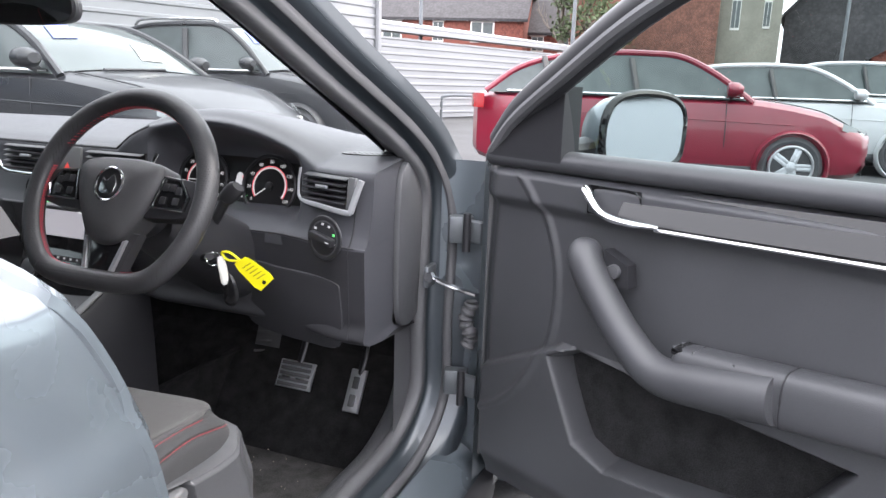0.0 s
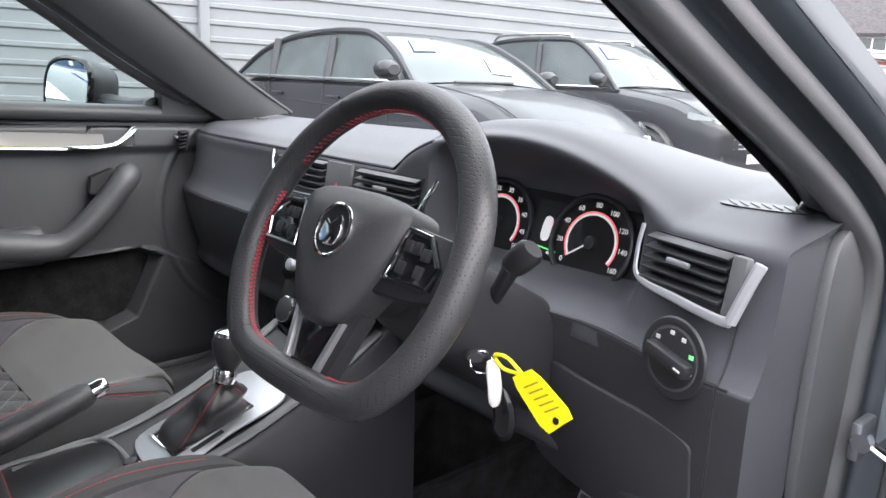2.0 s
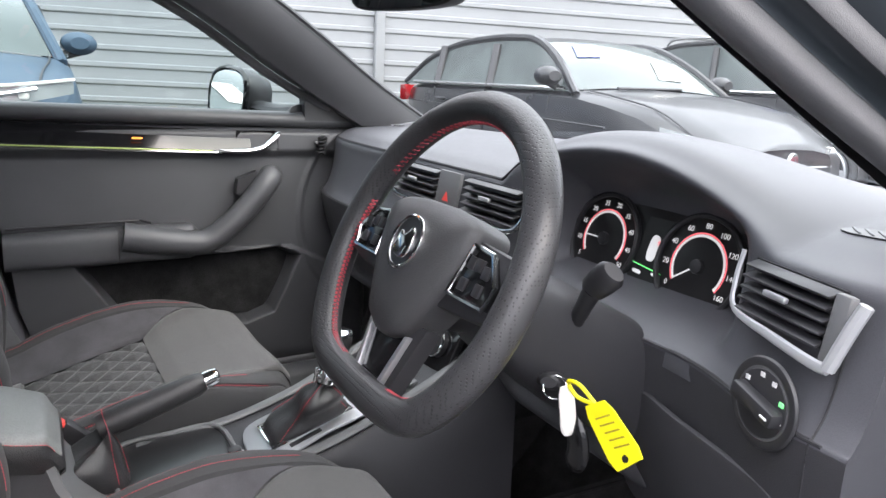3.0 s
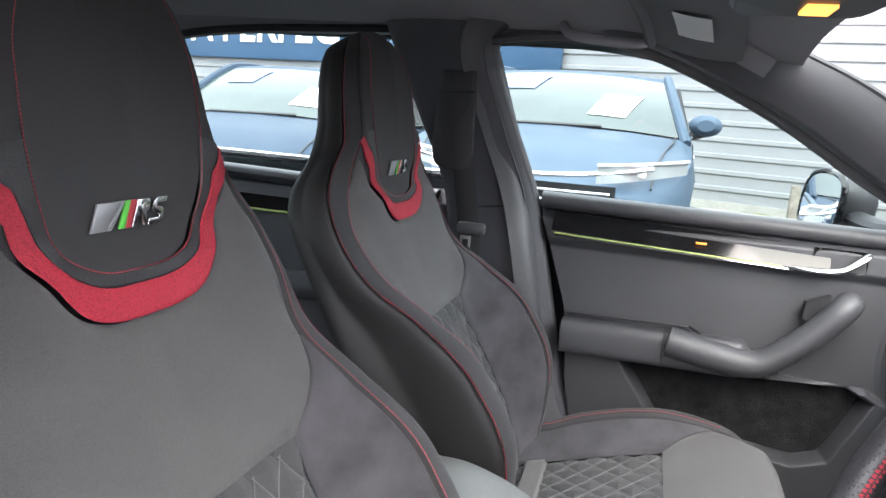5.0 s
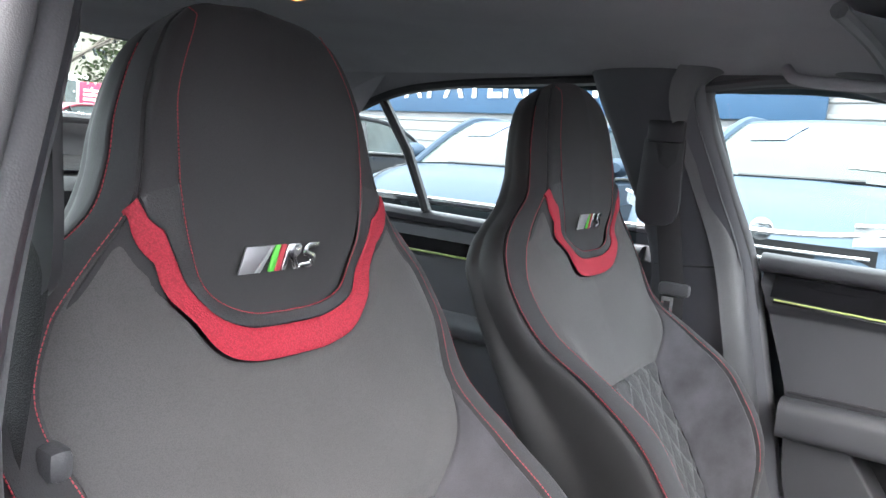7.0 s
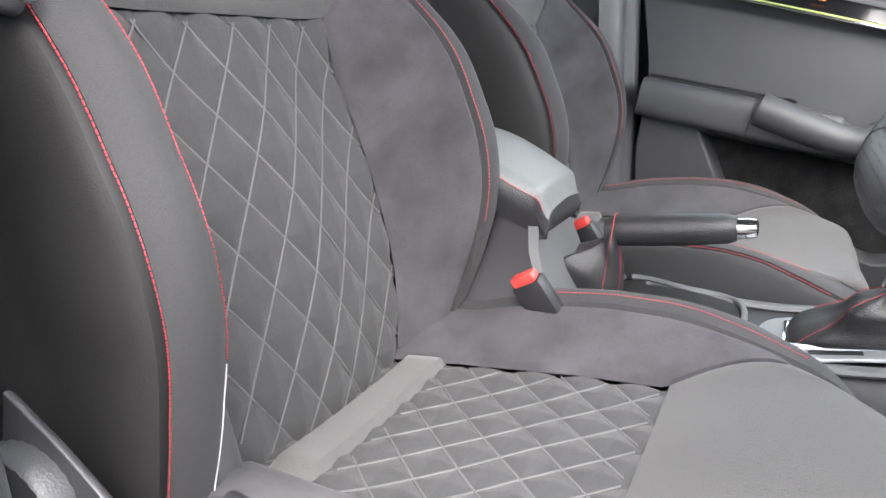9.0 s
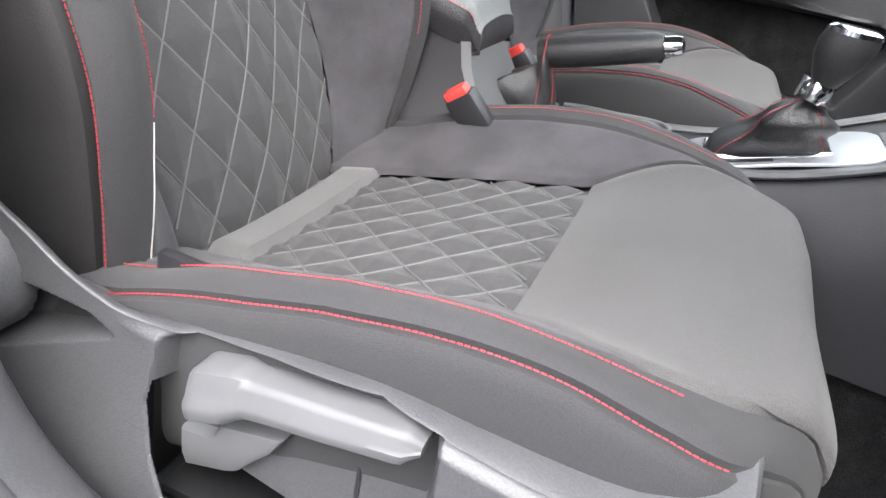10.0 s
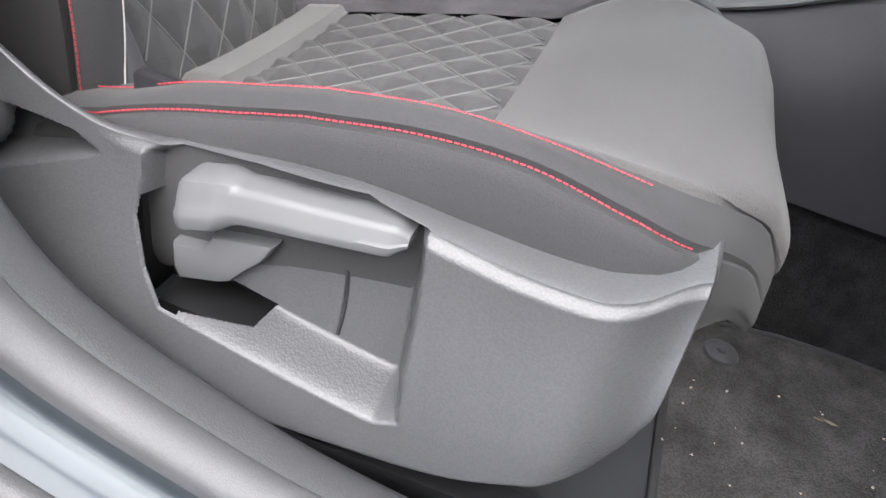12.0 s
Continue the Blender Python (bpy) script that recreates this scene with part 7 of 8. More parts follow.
        aa, zz = b0 + (a - b0) * v, 0.94 + (z - 0.94) * v
        return D(aa, lean(zz) - 0.004, zz)
    g = part("window_pane", surf(pane, 40, 14), M_GLASSR, d, "side window with a tint added to dim the bright outside")
    g.visible_shadow = False
    # mirror base and outside mirror
    part("mirror_sail", loft([[D(a, n, z) for a, z in ((0.066, 0.955), (0.238, 0.955), (0.238, 1.080), (0.150, 1.030))] for n in (-0.03, 0.014)]), M_DARK, d)
    mc = D(0.205, -0.245, 1.000) if sg > 0 else D(0.335, -0.300, 1.000)
    mm = Matrix.Translation(mc) @ pose(0, 0, 0, -4, 0, mirror_turn)
    out = [(-0.115, -0.055), (-0.118, 0.01), (-0.09, 0.060), (-0.02, 0.078), (0.07, 0.072), (0.112, 0.045), (0.115, -0.01), (0.095, -0.062), (0.02, -0.078), (-0.07, -0.072)]
    out = round_outline(out, 48)
    out = [(x * 0.86, z * 0.92) for x, z in out]
    hs = part("mirror_housing", loft([[mm @ Vector((x * k, y, z * k)) for x, z in out] for y, k in ((-0.012, 0.97), (0.0, 1.0), (0.03, 0.98), (0.07, 0.80), (0.09, 0.5))], caps=True), M_PAINT if sg > 0 else M_DARK, d, "door mirror housing")
    part("mirror_surround", tube([mm @ Vector((x * 0.98, -0.014, z * 0.98)) for x, z in out + out[:1]], 0.008, 8), M_GLOSS, hs)
    part("mirror_glass", plate([(x * 0.93, z * 0.93) for x, z in out], 0.003, mm @ pose(0, -0.016, 0, 90, 0, 0)), M_MIRROR, hs, "silvered mirror glass")
    part("mirror_arm", tube(along([D(0.14, -0.01, 0.975), D(0.15, -0.10, 0.968), D(0.16, -0.18, 0.975)] if sg > 0 else [D(0.24, -0.01, 0.975), D(0.26, -0.12, 0.968), D(0.29, -0.23, 0.975)], 12), 0.030, 10, True, None, 0.6), M_DARK, d)
    # painted shell
    part("outer_skin", surf(lambda u, v: D(-0.01 + 1.06 * u, -0.115 - 0.030 * math.sin(pi * min(1, v * 1.1)), 0.24 + 0.70 * v), 24, 20), M_PAINT, d)
    part("front_edge", surf(lambda u, v: D(0.0 + 0.045 * u, -0.115 + 0.115 * u, 0.28 + 0.66 * v), 6, 12), M_PAINT, d)
    part("bottom_edge", surf(lambda u, v: D(0.0 + 1.03 * u, -0.115 + 0.115 * v, 0.24 + 0.09 * v), 20, 4), M_PAINT, d)
    part("edge_seal", tube([D(0.030, -0.03, z) for z in np.linspace(0.33, 0.95, 20)], 0.012, 8), M_RUBBER, d)
    return d


door_driver = door(1, "open driver's door with black pull handle and gloss strip", -12)
door_driver.matrix_basis = pose(0.838, 1.375, 0, 0, 0, 62)
door_passenger = door(-1, "closed passenger door with black pull handle and gloss strip", 14)
door_passenger.matrix_basis = pose(-0.722, 1.43, 0)

# hinges, check strap and cable boot between pillar and open door
for z in (0.795, 0.47):
    hg = thing("door_hinge", "grey painted steel door hinge", "hinge", "hinges of the open door")
    part("hinge_leaf", block((0.05, 0.030, 0.055), (0.815, 1.405, z), 0.006, (0, 0, 20)), M_STEELG, hg)
    part("hinge_arm", block((0.045, 0.022, 0.045), (0.848, 1.392, z), 0.006, (0, 0, -15)), M_STEELG, hg)
    part("hinge_pin", tube([(0.838, 1.375, z - 0.038), (0.838, 1.375, z + 0.038)], 0.008, 10), M_STEEL, hg)
cs = thing("check_strap", "bright steel door check strap", "check strap")
part("strap", tube(along([(0.772, 1.365, 0.700), (0.80, 1.360, 0.690), (0.84, 1.358, 0.682), (0.872, 1.352, 0.678)], 14), 0.008, 8, True, None, 0.5), M_CHROME, cs)
part("strap_bracket", block((0.012, 0.045, 0.045), (0.764, 1.372, 0.700), 0.004), M_STEELG, cs)
part("strap_bolt", disc(0.011, 0.014, pose(0.770, 1.362, 0.702, 90, 0, 0), 6), M_CHROME, cs)
bt = thing("cable_boot", "black ribbed rubber cable boot", "cable boot")
part("boot", tube([(0.845 + 0.006 * math.sin(i * 0.3), 1.385, 0.56 + 0.0035 * i) for i in range(28)], [0.016 if i % 4 < 2 else 0.012 for i in range(28)], 12), M_RUBBER, bt)


# ---- pillars, side walls and rear ----
def side_wall(sg):
    X = lambda z: sg * (side_x(z) - 0.03)
    front = lambda z: float(tab(((0.30, 0.62), (0.45, 0.575), (0.53, 0.548), (0.71, 0.503), (0.96, 0.443), (1.12, 0.388), (1.27, 0.345), (1.34, 0.34)), z)[0])
    rear = lambda z: float(tab(((0.30, 0.34), (0.5, 0.29), (0.7, 0.265), (0.95, 0.246), (1.2, 0.165), (1.34, 0.11)), z)[0])
    part("b_pillar_trim", surf(lambda u, v: Vector((X(0.30 + 1.04 * v) - sg * (0.022 + 0.03 * ss(0.3, 0.0, v)) * math.sin(pi * u) ** 0.5, rear(0.30 + 1.04 * v) + (front(0.30 + 1.04 * v) + 0.01 - rear(0.30 + 1.04 * v)) * u, 0.30 + 1.04 * v)), 24, 50), M_SOFT, car_body, "grained grey pillar trim")
    part("pillar_seam", tube([Vector((X(0.93) - sg * 0.024 * math.sin(pi * q) ** 0.5, rear(0.93) + (front(0.93) - rear(0.93)) * q, 0.93 + 0.02 * q)) for q in np.linspace(0.05, 0.95, 12)], 0.0016, 5), M_DARK, car_body)
    # rear side window opening: belt, divider and roof rail
    part("rear_door_panel", surf(lambda u, v: Vector((sg * (0.722 - 0.03 * math.sin(pi * v) + 0.03 * ss(0.95, 1, v)), 0.25 - 1.05 * u, 0.32 + 0.64 * v)), 40, 40), M_SOFT, car_body, "dark grey rear door panel")
    part("rear_belt_pad", tube([Vector((sg * 0.730, y, 0.952 - 0.02 * (y + 0.3))) for y in np.linspace(0.22, -0.80, 20)], 0.026, 12, True, None, 0.7), M_SOFT, car_body)
    part("rear_decor_strip", surf(lambda u, v: Vector((sg * 0.688, 0.18 - 0.90 * u, 0.866 + 0.005 * u + 0.036 * v)), 16, 3), M_GLOSS, car_body, "gloss black decor strip")
    part("rear_light_strip", tube([Vector((sg * 0.685, y, 0.868)) for y in np.linspace(0.10, -0.46, 12)], 0.0028, 6), M_LINE, car_body, "thin pale green light strip")
    part("rear_armrest", tube(along([(sg * 0.69, 0.12, 0.70), (sg * 0.665, -0.1, 0.70), (sg * 0.665, -0.5, 0.70), (sg * 0.70, -0.72, 0.71)], 20), 0.034, 12), M_SOFT, car_body)
    part("window_divider", tube([Vector((sg * 0.715, -0.372, 0.97)), Vector((sg * 0.70, -0.436, 1.12)), Vector((sg * 0.660, -0.520, 1.275))], 0.014, 8), M_DARK, car_body, "black quarter window divider")
    rr = [(0.14, 1.312), (-0.05, 1.306), (-0.25, 1.298), (-0.43, 1.278), (-0.56, 1.238), (-0.66, 1.190), (-0.80, 1.06)]
    part("rear_rail_trim", surf(lambda u, v: Vector((sg * (0.655 - 0.05 * v), *spl(rr, u))) + Vector((0, 0, 0.05 * v)), 30, 6), M_HEAD, car_body)
    part("rear_window_frame", tube(along([(sg * 0.66, y, z) for y, z in rr], 30), 0.014, 8), M_DARK, car_body)
    part("c_pillar_trim", surf(lambda u, v: Vector((sg * (0.70 - 0.09 * v - 0.06 * u), -0.80 - 0.42 * u + 0.36 * v * (1 - 0.3 * u), 0.98 + 0.35 * v)), 14, 14), M_HEAD, car_body)
    g = part("rear_side_glass", surf(lambda u, v: Vector((sg * (0.735 - 0.075 * v), 0.20 - 0.98 * u + 0.25 * v * u, 0.95 + 0.37 * v)), 12, 8), M_GLASSR, car_body, "tinted rear side glass")
    g.visible_shadow = False
    # roof rail between door opening and headliner
    part("roof_rail_trim", surf(lambda u, v: opening(0.46 + 0.115 * u, -0.085 - 0.05 * v, 0.035 + 0.03 * v, sg), 40, 6), M_HEAD, car_body)
    # windscreen pillar trim: from the door opening across to the windscreen
    ws = ((1.50, 0.965), (1.34, 1.055), (1.19, 1.150), (1.04, 1.238), (0.90, 1.300))
    ap = ((1.33, 0.945), (1.20, 1.018), (1.08, 1.090), (0.92, 1.186), (0.70, 1.282))
    def apil(u, v):
        a, b = spl(ap, u), spl(ws, u)
        y, z = a + (b - a) * v
        x = sg * (side_x(z) - 0.055 - 0.012 * math.sin(pi * v) - 0.01 * v)
        return Vector((x, y, z))
    part("a_pillar_trim", surf(apil, 30, 12), M_DOOR, car_body, "grey plastic windscreen pillar trim")
    part("screen_edge", tube([apil(u, 1.0) + Vector((sg * 0.004, 0.004, 0)) for u in np.linspace(0, 1, 24)], 0.006, 6), M_DARK, car_body)
    def outer(u, v):
        p, q = apil(u, 1.0), opening(0.352 + 0.148 * u, 0.050, 0.05, sg)
        return Vector(p).lerp(q, v) + Vector((sg * 0.022 * math.sin(pi * v), 0.02 * math.sin(pi * v), 0.012 * math.sin(pi * v)))
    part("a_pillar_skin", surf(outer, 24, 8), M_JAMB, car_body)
    # painted shell behind the door opening
    edge = lambda z: float(tab(((0.20, 0.50), (0.50, 0.492), (0.739, 0.474), (0.84, 0.448), (0.915, 0.408), (0.975, 0.350)), z)[0])
    bulge = lambda z: 0.905 + 0.012 * math.sin(pi * (z - 0.2) / 0.8) - 0.045 * ss(0.90, 0.985, z) ** 2 + 0.006 * ss(0.83, 0.80, z)
    def skin(u, v):
        z = 0.20 + 0.78 * v
        return Vector((sg * (bulge(z) - 0.02 * ss(0.03, 0.0, u) - 0.14 * ss(0.66, 1.0, u) ** 1.5), edge(z) - 1.98 * u, z))
    sk = part("rear_door_skin", surf(skin, 60, 50), M_PAINT, car_body, "grey-blue painted rear door")
    part("skin_edge", tube([Vector((sg * (bulge(z) - 0.028), edge(z) - 0.002, z)) for z in np.linspace(0.2, 0.98, 40)], 0.012, 8), M_PAINT, sk)
    part("jamb_panel", surf(lambda u, v: Vector((sg * (0.83 + 0.05 * u), edge(0.2 + 0.78 * v) - 0.03 + 0.05 * (1 - u), 0.2 + 0.78 * v)), 6, 20), M_PAINT, car_body)
    part("outer_b_pillar", surf(lambda u, v: Vector((sg * (0.86 - 0.16 * v), 0.40 - 0.10 * v - 0.16 * u, 0.97 + 0.36 * v)), 6, 12), M_GLOSS, car_body, "gloss black outer pillar")
    part("belt_moulding", tube([Vector((sg * 0.868, y, 0.985)) for y in np.linspace(0.34, -1.1, 20)], 0.012, 8), M_CHROME, sk)
    # front wing, seen past the open door
    part("front_wing", surf(lambda u, v: Vector((sg * (0.905 - 0.045 * v ** 3 - 0.20 * ss(0.5, 1, u) ** 1.6), 1.42 + 1.32 * u, 0.24 + 0.62 * v - 0.15 * u * v)), 30, 20), M_PAINT, car_body, "grey-blue front wing")
    part("hinge_pillar", surf(lambda u, v: Vector((sg * (0.765 + 0.12 * u), 1.42 + 0.012 * math.sin(pi * u), 0.25 + 0.68 * v)), 8, 16), M_PAINT, car_body)
    part("sill_skin", surf(lambda u, v: Vector((sg * (0.80 + 0.10 * math.sin(pi * 0.5 * v)), 1.42 - 0.95 * u, 0.33 - 0.16 * (1 - math.cos(pi * 0.5 * v)))), 20, 10), M_PAINT, car_body)


for sg in (-1, 1):
    side_wall(sg)
part("bonnet", surf(lambda u, v: Vector(((-0.84 + 1.68 * u) * (1 - 0.16 * v ** 3), 1.60 + 1.10 * v, 0.915 - 0.13 * v - 0.10 * v ** 6 - 0.06 * abs(2 * u - 1) ** 4)), 40, 24), M_PAINT, car_body, "grey-blue bonnet")
g = part("windscreen", surf(lambda u, v: Vector(((-0.69 + 1.38 * u) * (1 - 0.14 * v), 1.72 - 0.24 * (2 * u - 1) ** 2 - 0.66 * v + 0.08 * v * (2 * u - 1) ** 2, 0.955 + 0.345 * v)), 30, 20), M_GLASS, car_body, "clear windscreen")
g.visible_shadow = False
part("tailgate_trim", surf(lambda u, v: Vector((-0.58 + 1.16 * u, -1.40, 0.60 + 0.545 * v)), 12, 8), M_HARD, car_body)
part("tailgate_edge", tube([Vector((x, -1.37, 1.140)) for x in np.linspace(-0.58, 0.58, 12)], 0.016, 8), M_HARD, car_body)
part("rear_header", surf(lambda u, v: Vector((-0.60 + 1.20 * u, -0.86 - 0.10 * v, 1.352 - 0.012 * v - 0.08 * abs(2 * u - 1) ** 3)), 20, 4), M_HEAD, car_body)
g = part("rear_screen", surf(lambda u, v: Vector((-0.58 + 1.16 * u, -1.40 + 0.46 * v, 1.13 + 0.21 * v)), 12, 6), M_GLASSR, car_body, "rear window wet with drops")
g.visible_shadow = False
rnd = random.Random(4)
b = bmesh.new()
for i in range(150):
    u, v = rnd.random() * 0.5 + 0.2, rnd.random() ** 1.6
    c = Vector((-0.58 + 1.16 * u, -1.398 + 0.46 * v, 1.133 + 0.21 * v))
    r = rnd.uniform(0.002, 0.006)
    vs = [b.verts.new(c + Vector((r * math.cos(k * 1.05), 0.002, r * math.sin(k * 1.05)))) for k in range(6)]
    t = b.verts.new(c + Vector((0, 0.006, 0)))
    for k in range(6):
        b.faces.new((vs[k], vs[(k + 1) % 6], t))
tagged(part("rain_drops", b, M_DROP), "rain drops on the rear window", "drops", kind="stuff")

# ---- rear bench ----
bench = thing("rear_bench", "black cloth rear bench seat", "rear seat")
part("bench_cushion", surf(lambda u, v: Vector((-0.64 + 1.28 * u, -0.28 - 0.48 * v, 0.30 + 0.15 * min(1, v * 6) - 0.05 * v + 0.02 * math.sin(pi * v))), 30, 20), M_CLOTH, bench)
part("bench_back", surf(lambda u, v: Vector((-0.64 + 1.28 * u, -0.72 - 0.24 * v - 0.10 * ss(0.93, 1.0, v), 0.42 + 0.60 * v - 0.02 * ss(0.95, 1, v) + 0.0 * u)) + Vector((0, 0.03 * math.sin(3 * pi * u) ** 2, 0)), 40, 24), M_CLOTH, bench)
for x in (-0.36, 0.36):
    part("head_restraint", loft([[Vector((x + 0.12 * k * math.copysign(abs(math.cos(a)) ** 0.5, math.cos(a)), -0.97 + dy, 1.05 + 0.055 * k * math.copysign(abs(math.sin(a)) ** 0.6, math.sin(a)))) for a in np.linspace(0, 2 * pi, 25)[:-1]] for dy, k in ((-0.05, 0.7), (-0.03, 1.0), (0.02, 1.0), (0.04, 0.7))]), M_CLOTH, bench, "black head restraint")
part("parcel_shelf", surf(lambda u, v: Vector((-0.60 + 1.20 * u, -1.02 - 0.38 * v, 1.01 + 0.02 * v)), 12, 8), M_CARPET, bench)

# ---- seat belts ----
for sg, z0 in ((-1, 1.185), (1, 1.185)):
    sb = thing("seat_belt", "black seat belt with a steel tongue on the pillar", "seat belt", "front seat belts")
    x = sg * 0.600
    back = 0.0 if sg < 0 else 0.06
    part("webbing", tube([Vector((x, 0.29, z0)), Vector((x + sg * 0.006, 0.305, 1.05)), Vector((x + sg * 0.01, 0.33 - back, 0.90)), Vector((x + sg * 0.02, 0.35 - back, 0.55))], 0.024, 8, True, None, 0.10, (1, 0, 0)), M_BELT, sb, "black woven webbing")
    part("height_slot", plate(round_outline([(-0.040, -0.10), (0.034, -0.10), (0.040, 0.0), (0.030, 0.13), (-0.030, 0.13), (-0.045, 0.0)], 32), 0.008, Matrix.Translation((x - sg * 0.004 + sg * 0.012, 0.285, 1.13)) @ pose(0, 0, 0, 90, 0, -90 * sg), 0.003), M_DARK, sb)
    part("guide", block((0.018, 0.075, 0.045), (x - sg * 0.006, 0.288, 1.205), 0.008), M_DARK, sb, "black belt guide")
    part("tongue_grip", block((0.020, 0.062, 0.026), (x - sg * 0.010, 0.342 - back, 0.900), 0.008), M_HARD, sb)
    part("tongue", plate([(-0.012, -0.022), (0.012, -0.022), (0.012, 0.016), (-0.012, 0.016)], 0.003, Matrix.Translation((x - sg * 0.012, 0.332 - back, 0.868)) @ pose(0, 0, 0, 90, 0, -90 * sg)), M_CHROME, sb, "steel tongue")
    part("tongue_slot", plate([(-0.006, -0.012), (0.006, -0.012), (0.006, 0.008), (-0.006, 0.008)], 0.0036, Matrix.Translation((x - sg * 0.012 - sg * 0.0005, 0.332 - back, 0.868)) @ pose(0, 0, 0, 90, 0, -90 * sg)), M_DARK, sb)

# ---- roof fittings ----
rl = thing("reading_lamp", "lit orange reading lamp in the headliner", "reading lamp")
part("lamp_frame", plate(round_outline([(-0.075, -0.028), (0.075, -0.028), (0.08, 0.0), (0.075, 0.028), (-0.075, 0.028), (-0.08, 0)], 32), 0.010, pose(0.130, -0.050, 1.350, 180, 0, -8), 0.003), M_DARK, rl)
for i in (-1, 0, 1):
    part("lamp_lens", plate([(-0.021, -0.020), (0.021, -0.020), (0.021, 0.020), (-0.021, 0.020)], 0.004, pose(0.130 + 0.046 * i, -0.050 - 0.0065 * i, 1.3395, 180, 0, -8), 0.001), M_LAMP, rl, "glowing lens")
oc = thing("overhead_console", "black overhead console with a lit lamp", "overhead console")
part("console_shell", loft([[Vector((x * k, 0.845 + y * k, z)) for x, y in round_outline([(-0.10, -0.07), (0.10, -0.07), (0.11, 0), (0.10, 0.08), (-0.10, 0.08), (-0.11, 0)], 32)] for z, k in ((1.335, 1.0), (1.290, 0.97), (1.283, 0.9))]), M_DARK, oc)
part("lamp_lens", plate([(-0.03, -0.016), (0.03, -0.016), (0.03, 0.016), (-0.03, 0.016)], 0.004, pose(-0.035, 0.865, 1.283, 180, 0, 0), 0.001), M_LAMP, oc, "glowing lens")
for sg in (-1, 1):
    sv = thing("sun_visor", "grey folded sun visor under the headliner", "sun visor", "sun visors")
    def vis(u, v, s=sg):
        x = s * (0.13 + 0.42 * u)
        y = 0.800 - 0.165 * v + 0.03 * u
        return Vector((x, y, roof_z(x, y) - 0.016 - 0.010 * math.sin(pi * v)))
    part("visor_pad", surf(vis, 20, 10), M_VISOR, sv)
    vb = part("visor_edge", tube([vis(u, 1.0) + Vector((0, 0, -0.004)) for u in np.linspace(0, 1, 20)], 0.010, 8), M_VISOR, sv)
    part("visor_label", surf(lambda u, v, s=sg: vis(0.30 + 0.40 * u, 0.30 + 0.35 * v) - Vector((0, 0, 0.006)), 4, 4), M_WHITEP, sv, "white warning label")
    gh = thing("grab_handle", "black fold-down grab handle on the roof rail", "grab handle", "grab handles")
    part("handle_bar", tube(along([(sg * 0.545, 0.50, 1.318), (sg * 0.525, 0.525, 1.298), (sg * 0.525, 0.60, 1.290), (sg * 0.535, 0.645, 1.290), (sg * 0.55, 0.665, 1.298)], 24), 0.010, 10), M_HEAD, gh)
rv = thing("rear_view_mirror", "black interior rear-view mirror on the windscreen", "rear-view mirror")
RM = Matrix.Translation((0.03, 1.09, 1.195)) @ pose(0, 0, 0, 0, 0, 14)
rout = round_outline([(-0.118, -0.020), (-0.115, 0.022), (-0.06, 0.036), (0.06, 0.036), (0.115, 0.022), (0.118, -0.020), (0.07, -0.034), (-0.07, -0.034)], 40)
part("housing", loft([[RM @ Vector((x * k, y, z * k)) for x, z in rout] for y, k in ((-0.006, 0.98), (0.0, 1.0), (0.02, 0.95), (0.035, 0.6))]), M_DARK, rv)
part("glass", plate([(x * 0.93, z * 0.90) for x, z in rout], 0.002, RM @ pose(0, -0.0065, 0, 90, 0, 0)), M_MIRROR, rv, "silvered mirror glass")
part("stem", tube([RM @ Vector((0, 0.03, 0)), Vector((0.01, 1.17, 1.245))], 0.012, 8), M_DARK, rv)


# ---- outer shell of the car: nose, tail, roof edges and wheels ----
part("front_bumper", surf(lambda u, v: Vector(((-0.70 + 1.40 * u), 2.78 - 0.16 * abs(2 * u - 1) ** 2.5 - 0.05 * (2 * v - 1) ** 2 - 0.03 * v, 0.20 + 0.50 * v)), 40, 16), M_PAINT, car_body, "grey-blue front bumper")
part("lower_grille", block((0.90, 0.02, 0.12), (0, 2.775, 0.33), 0.008), M_DARK, car_body)
gr = part("grille", block((0.78, 0.02, 0.10), (0, 2.745, 0.615), 0.01), M_GLOSS, car_body, "black front grille")
for i in range(14):
    part("grille_slat", block((0.006, 0.012, 0.085), (-0.34 + 0.052 * i, 2.757, 0.615), 0.002), M_DARK, gr)
part("tail_panel", surf(lambda u, v: Vector(((-0.74 + 1.48 * u), -1.56 + 0.14 * abs(2 * u - 1) ** 2.5 + 0.05 * v * v, 0.22 + 0.88 * v)), 30, 20), M_PAINT, car_body, "grey-blue tail panel")
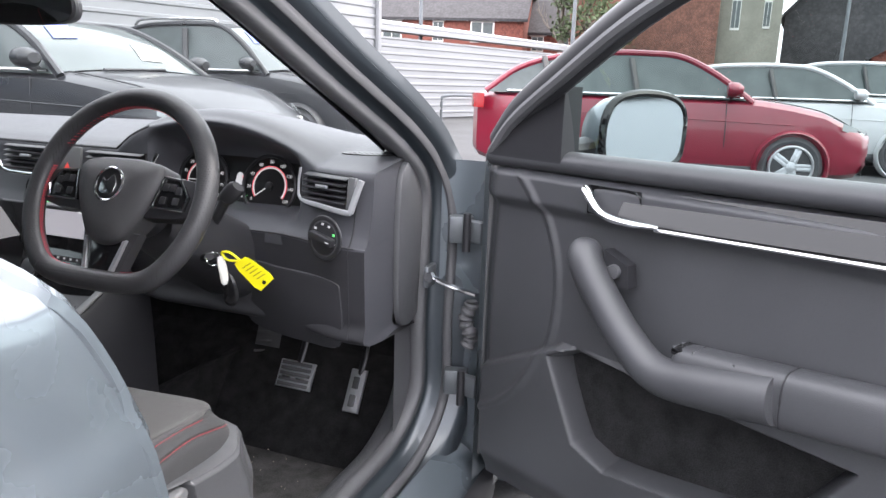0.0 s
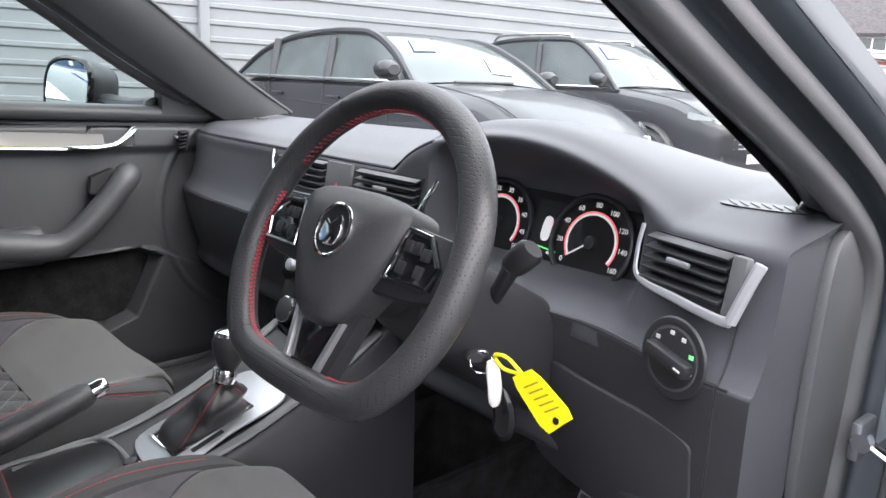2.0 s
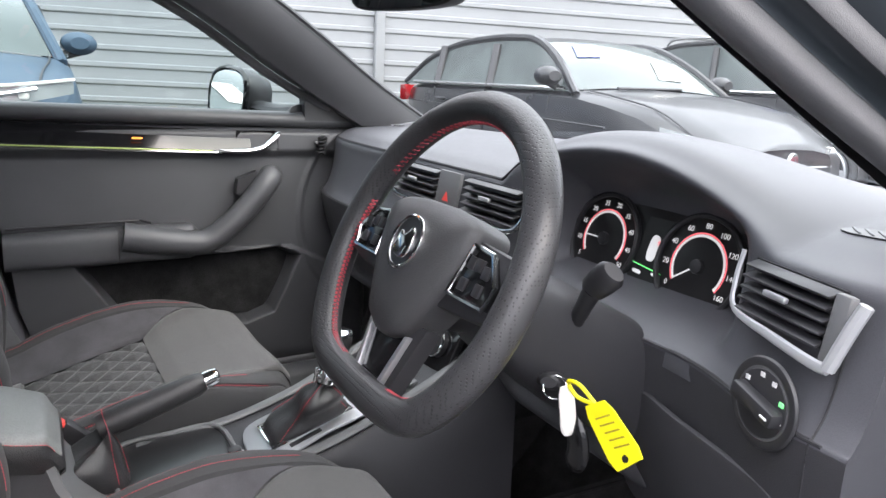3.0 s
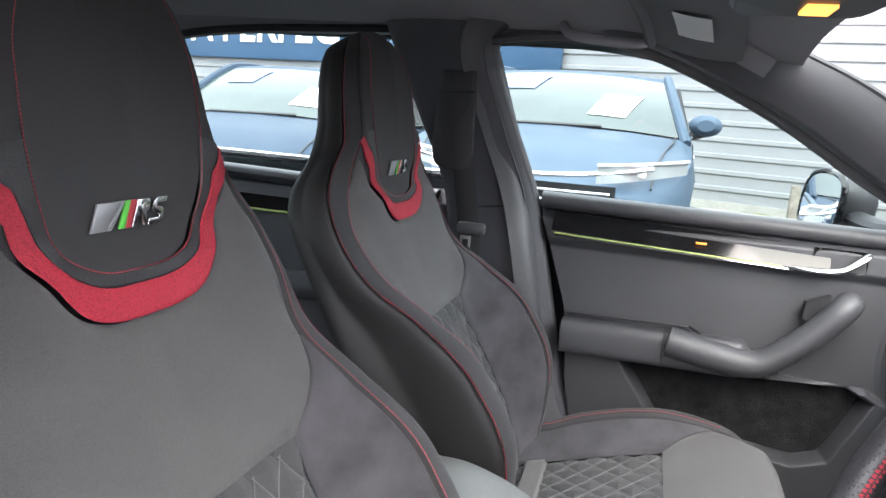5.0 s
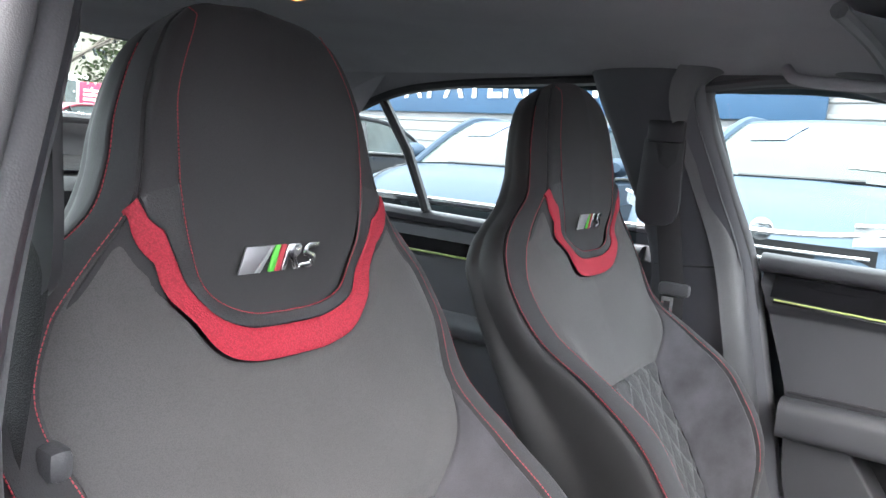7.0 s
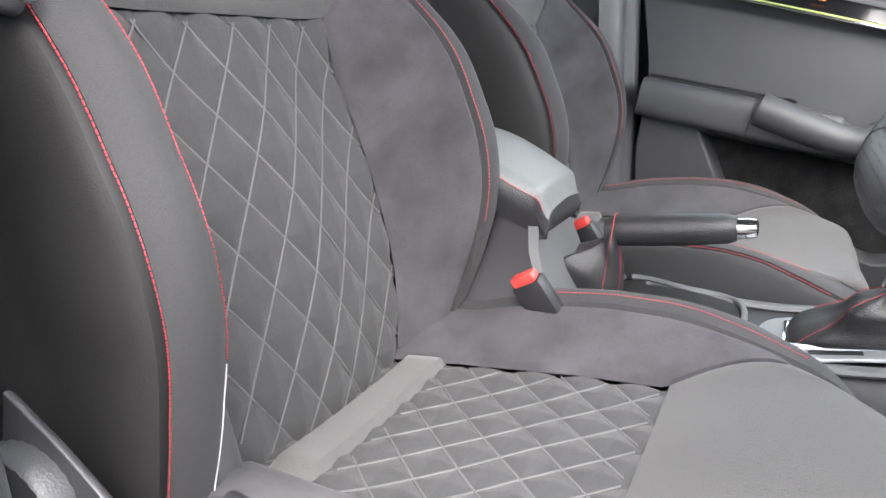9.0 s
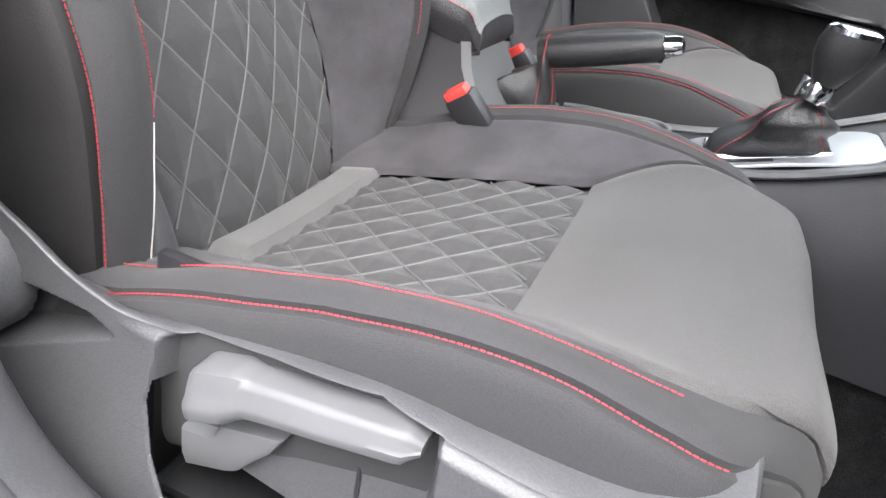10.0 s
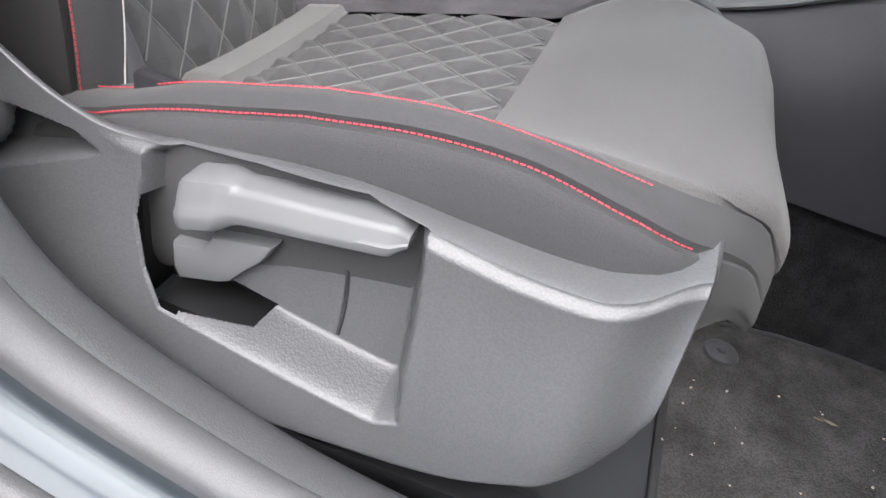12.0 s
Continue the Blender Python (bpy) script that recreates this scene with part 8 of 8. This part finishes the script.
for sg in (-1, 1):
    part("headlamp", surf(lambda u, v: Vector((sg * (0.46 + 0.27 * u), 2.735 - 0.17 * u ** 1.6, 0.60 + 0.02 * u + 0.09 * v * (1 - 0.3 * u))), 14, 6), M_LAMPGLASS, car_body, "clear headlamp")
    part("tail_lamp", surf(lambda u, v: Vector((sg * (0.46 + 0.30 * u), -1.548 + 0.16 * u ** 2, 0.80 + 0.12 * v)), 12, 6), M_TAIL, car_body, "red tail lamp")
    part("roof_side", surf(lambda u, v: Vector((sg * (0.655 + 0.055 * v + 0.012 * math.sin(pi * v)), 0.90 - 1.92 * u, roof_z(0.594, 0.90 - 1.92 * u) + 0.05 - 0.075 * v)), 40, 8), M_PAINT, car_body)
    part("rear_quarter", surf(lambda u, v: Vector((sg * (0.868 - 0.16 * v - 0.10 * ss(0.5, 1, u)), -0.90 - 0.58 * u + 0.30 * v * (1 - 0.35 * u), 0.97 + 0.35 * v - 0.16 * u * v)), 16, 12), M_PAINT, car_body)
    part("sill_panel", surf(lambda u, v: Vector((sg * (0.885 + 0.015 * math.sin(pi * v)), 1.45 - 1.75 * u, 0.16 + 0.12 * v)), 20, 6), M_DARK, car_body)
    for wy in (2.03, -0.66):
        m = Matrix.Translation((sg * 0.765, wy, 0.325)) @ pose(0, 0, 0, 0, 90 * sg, 0)
        part("wheel_arch", ring(0.330, 0.375, 0.12, m @ pose(0, 0, 0.045), 40), M_PAINT, car_body)
        wh = part("wheel", ring(0.225, 0.325, 0.19, m @ pose(0, 0, -0.045), 48), M_RUBBER, car_body, "black tyre on an alloy rim")
        part("rim_dish", disc(0.23, 0.02, m @ pose(0, 0, 0.09), 32), M_DARK, wh)
        rimb = ring(0.208, 0.232, 0.03, m @ pose(0, 0, 0.118), 40)
        for i in range(10):
            sp = block((0.19, 0.030, 0.022), (0.115, 0.015 * (1 if i % 2 else -1), 0.125), 0.006, (0, 4, 0))
            bmesh.ops.transform(sp, matrix=m @ pose(0, 0, 0, 0, 0, 72 * (i // 2)), verts=sp.verts)
            join(rimb, sp)
        part("alloy_rim", rimb, M_SATIN, wh, "silver alloy rim")
part("underbody", block((1.50, 3.9, 0.06), (0, 0.55, 0.165), 0.02), M_DARK, car_body)
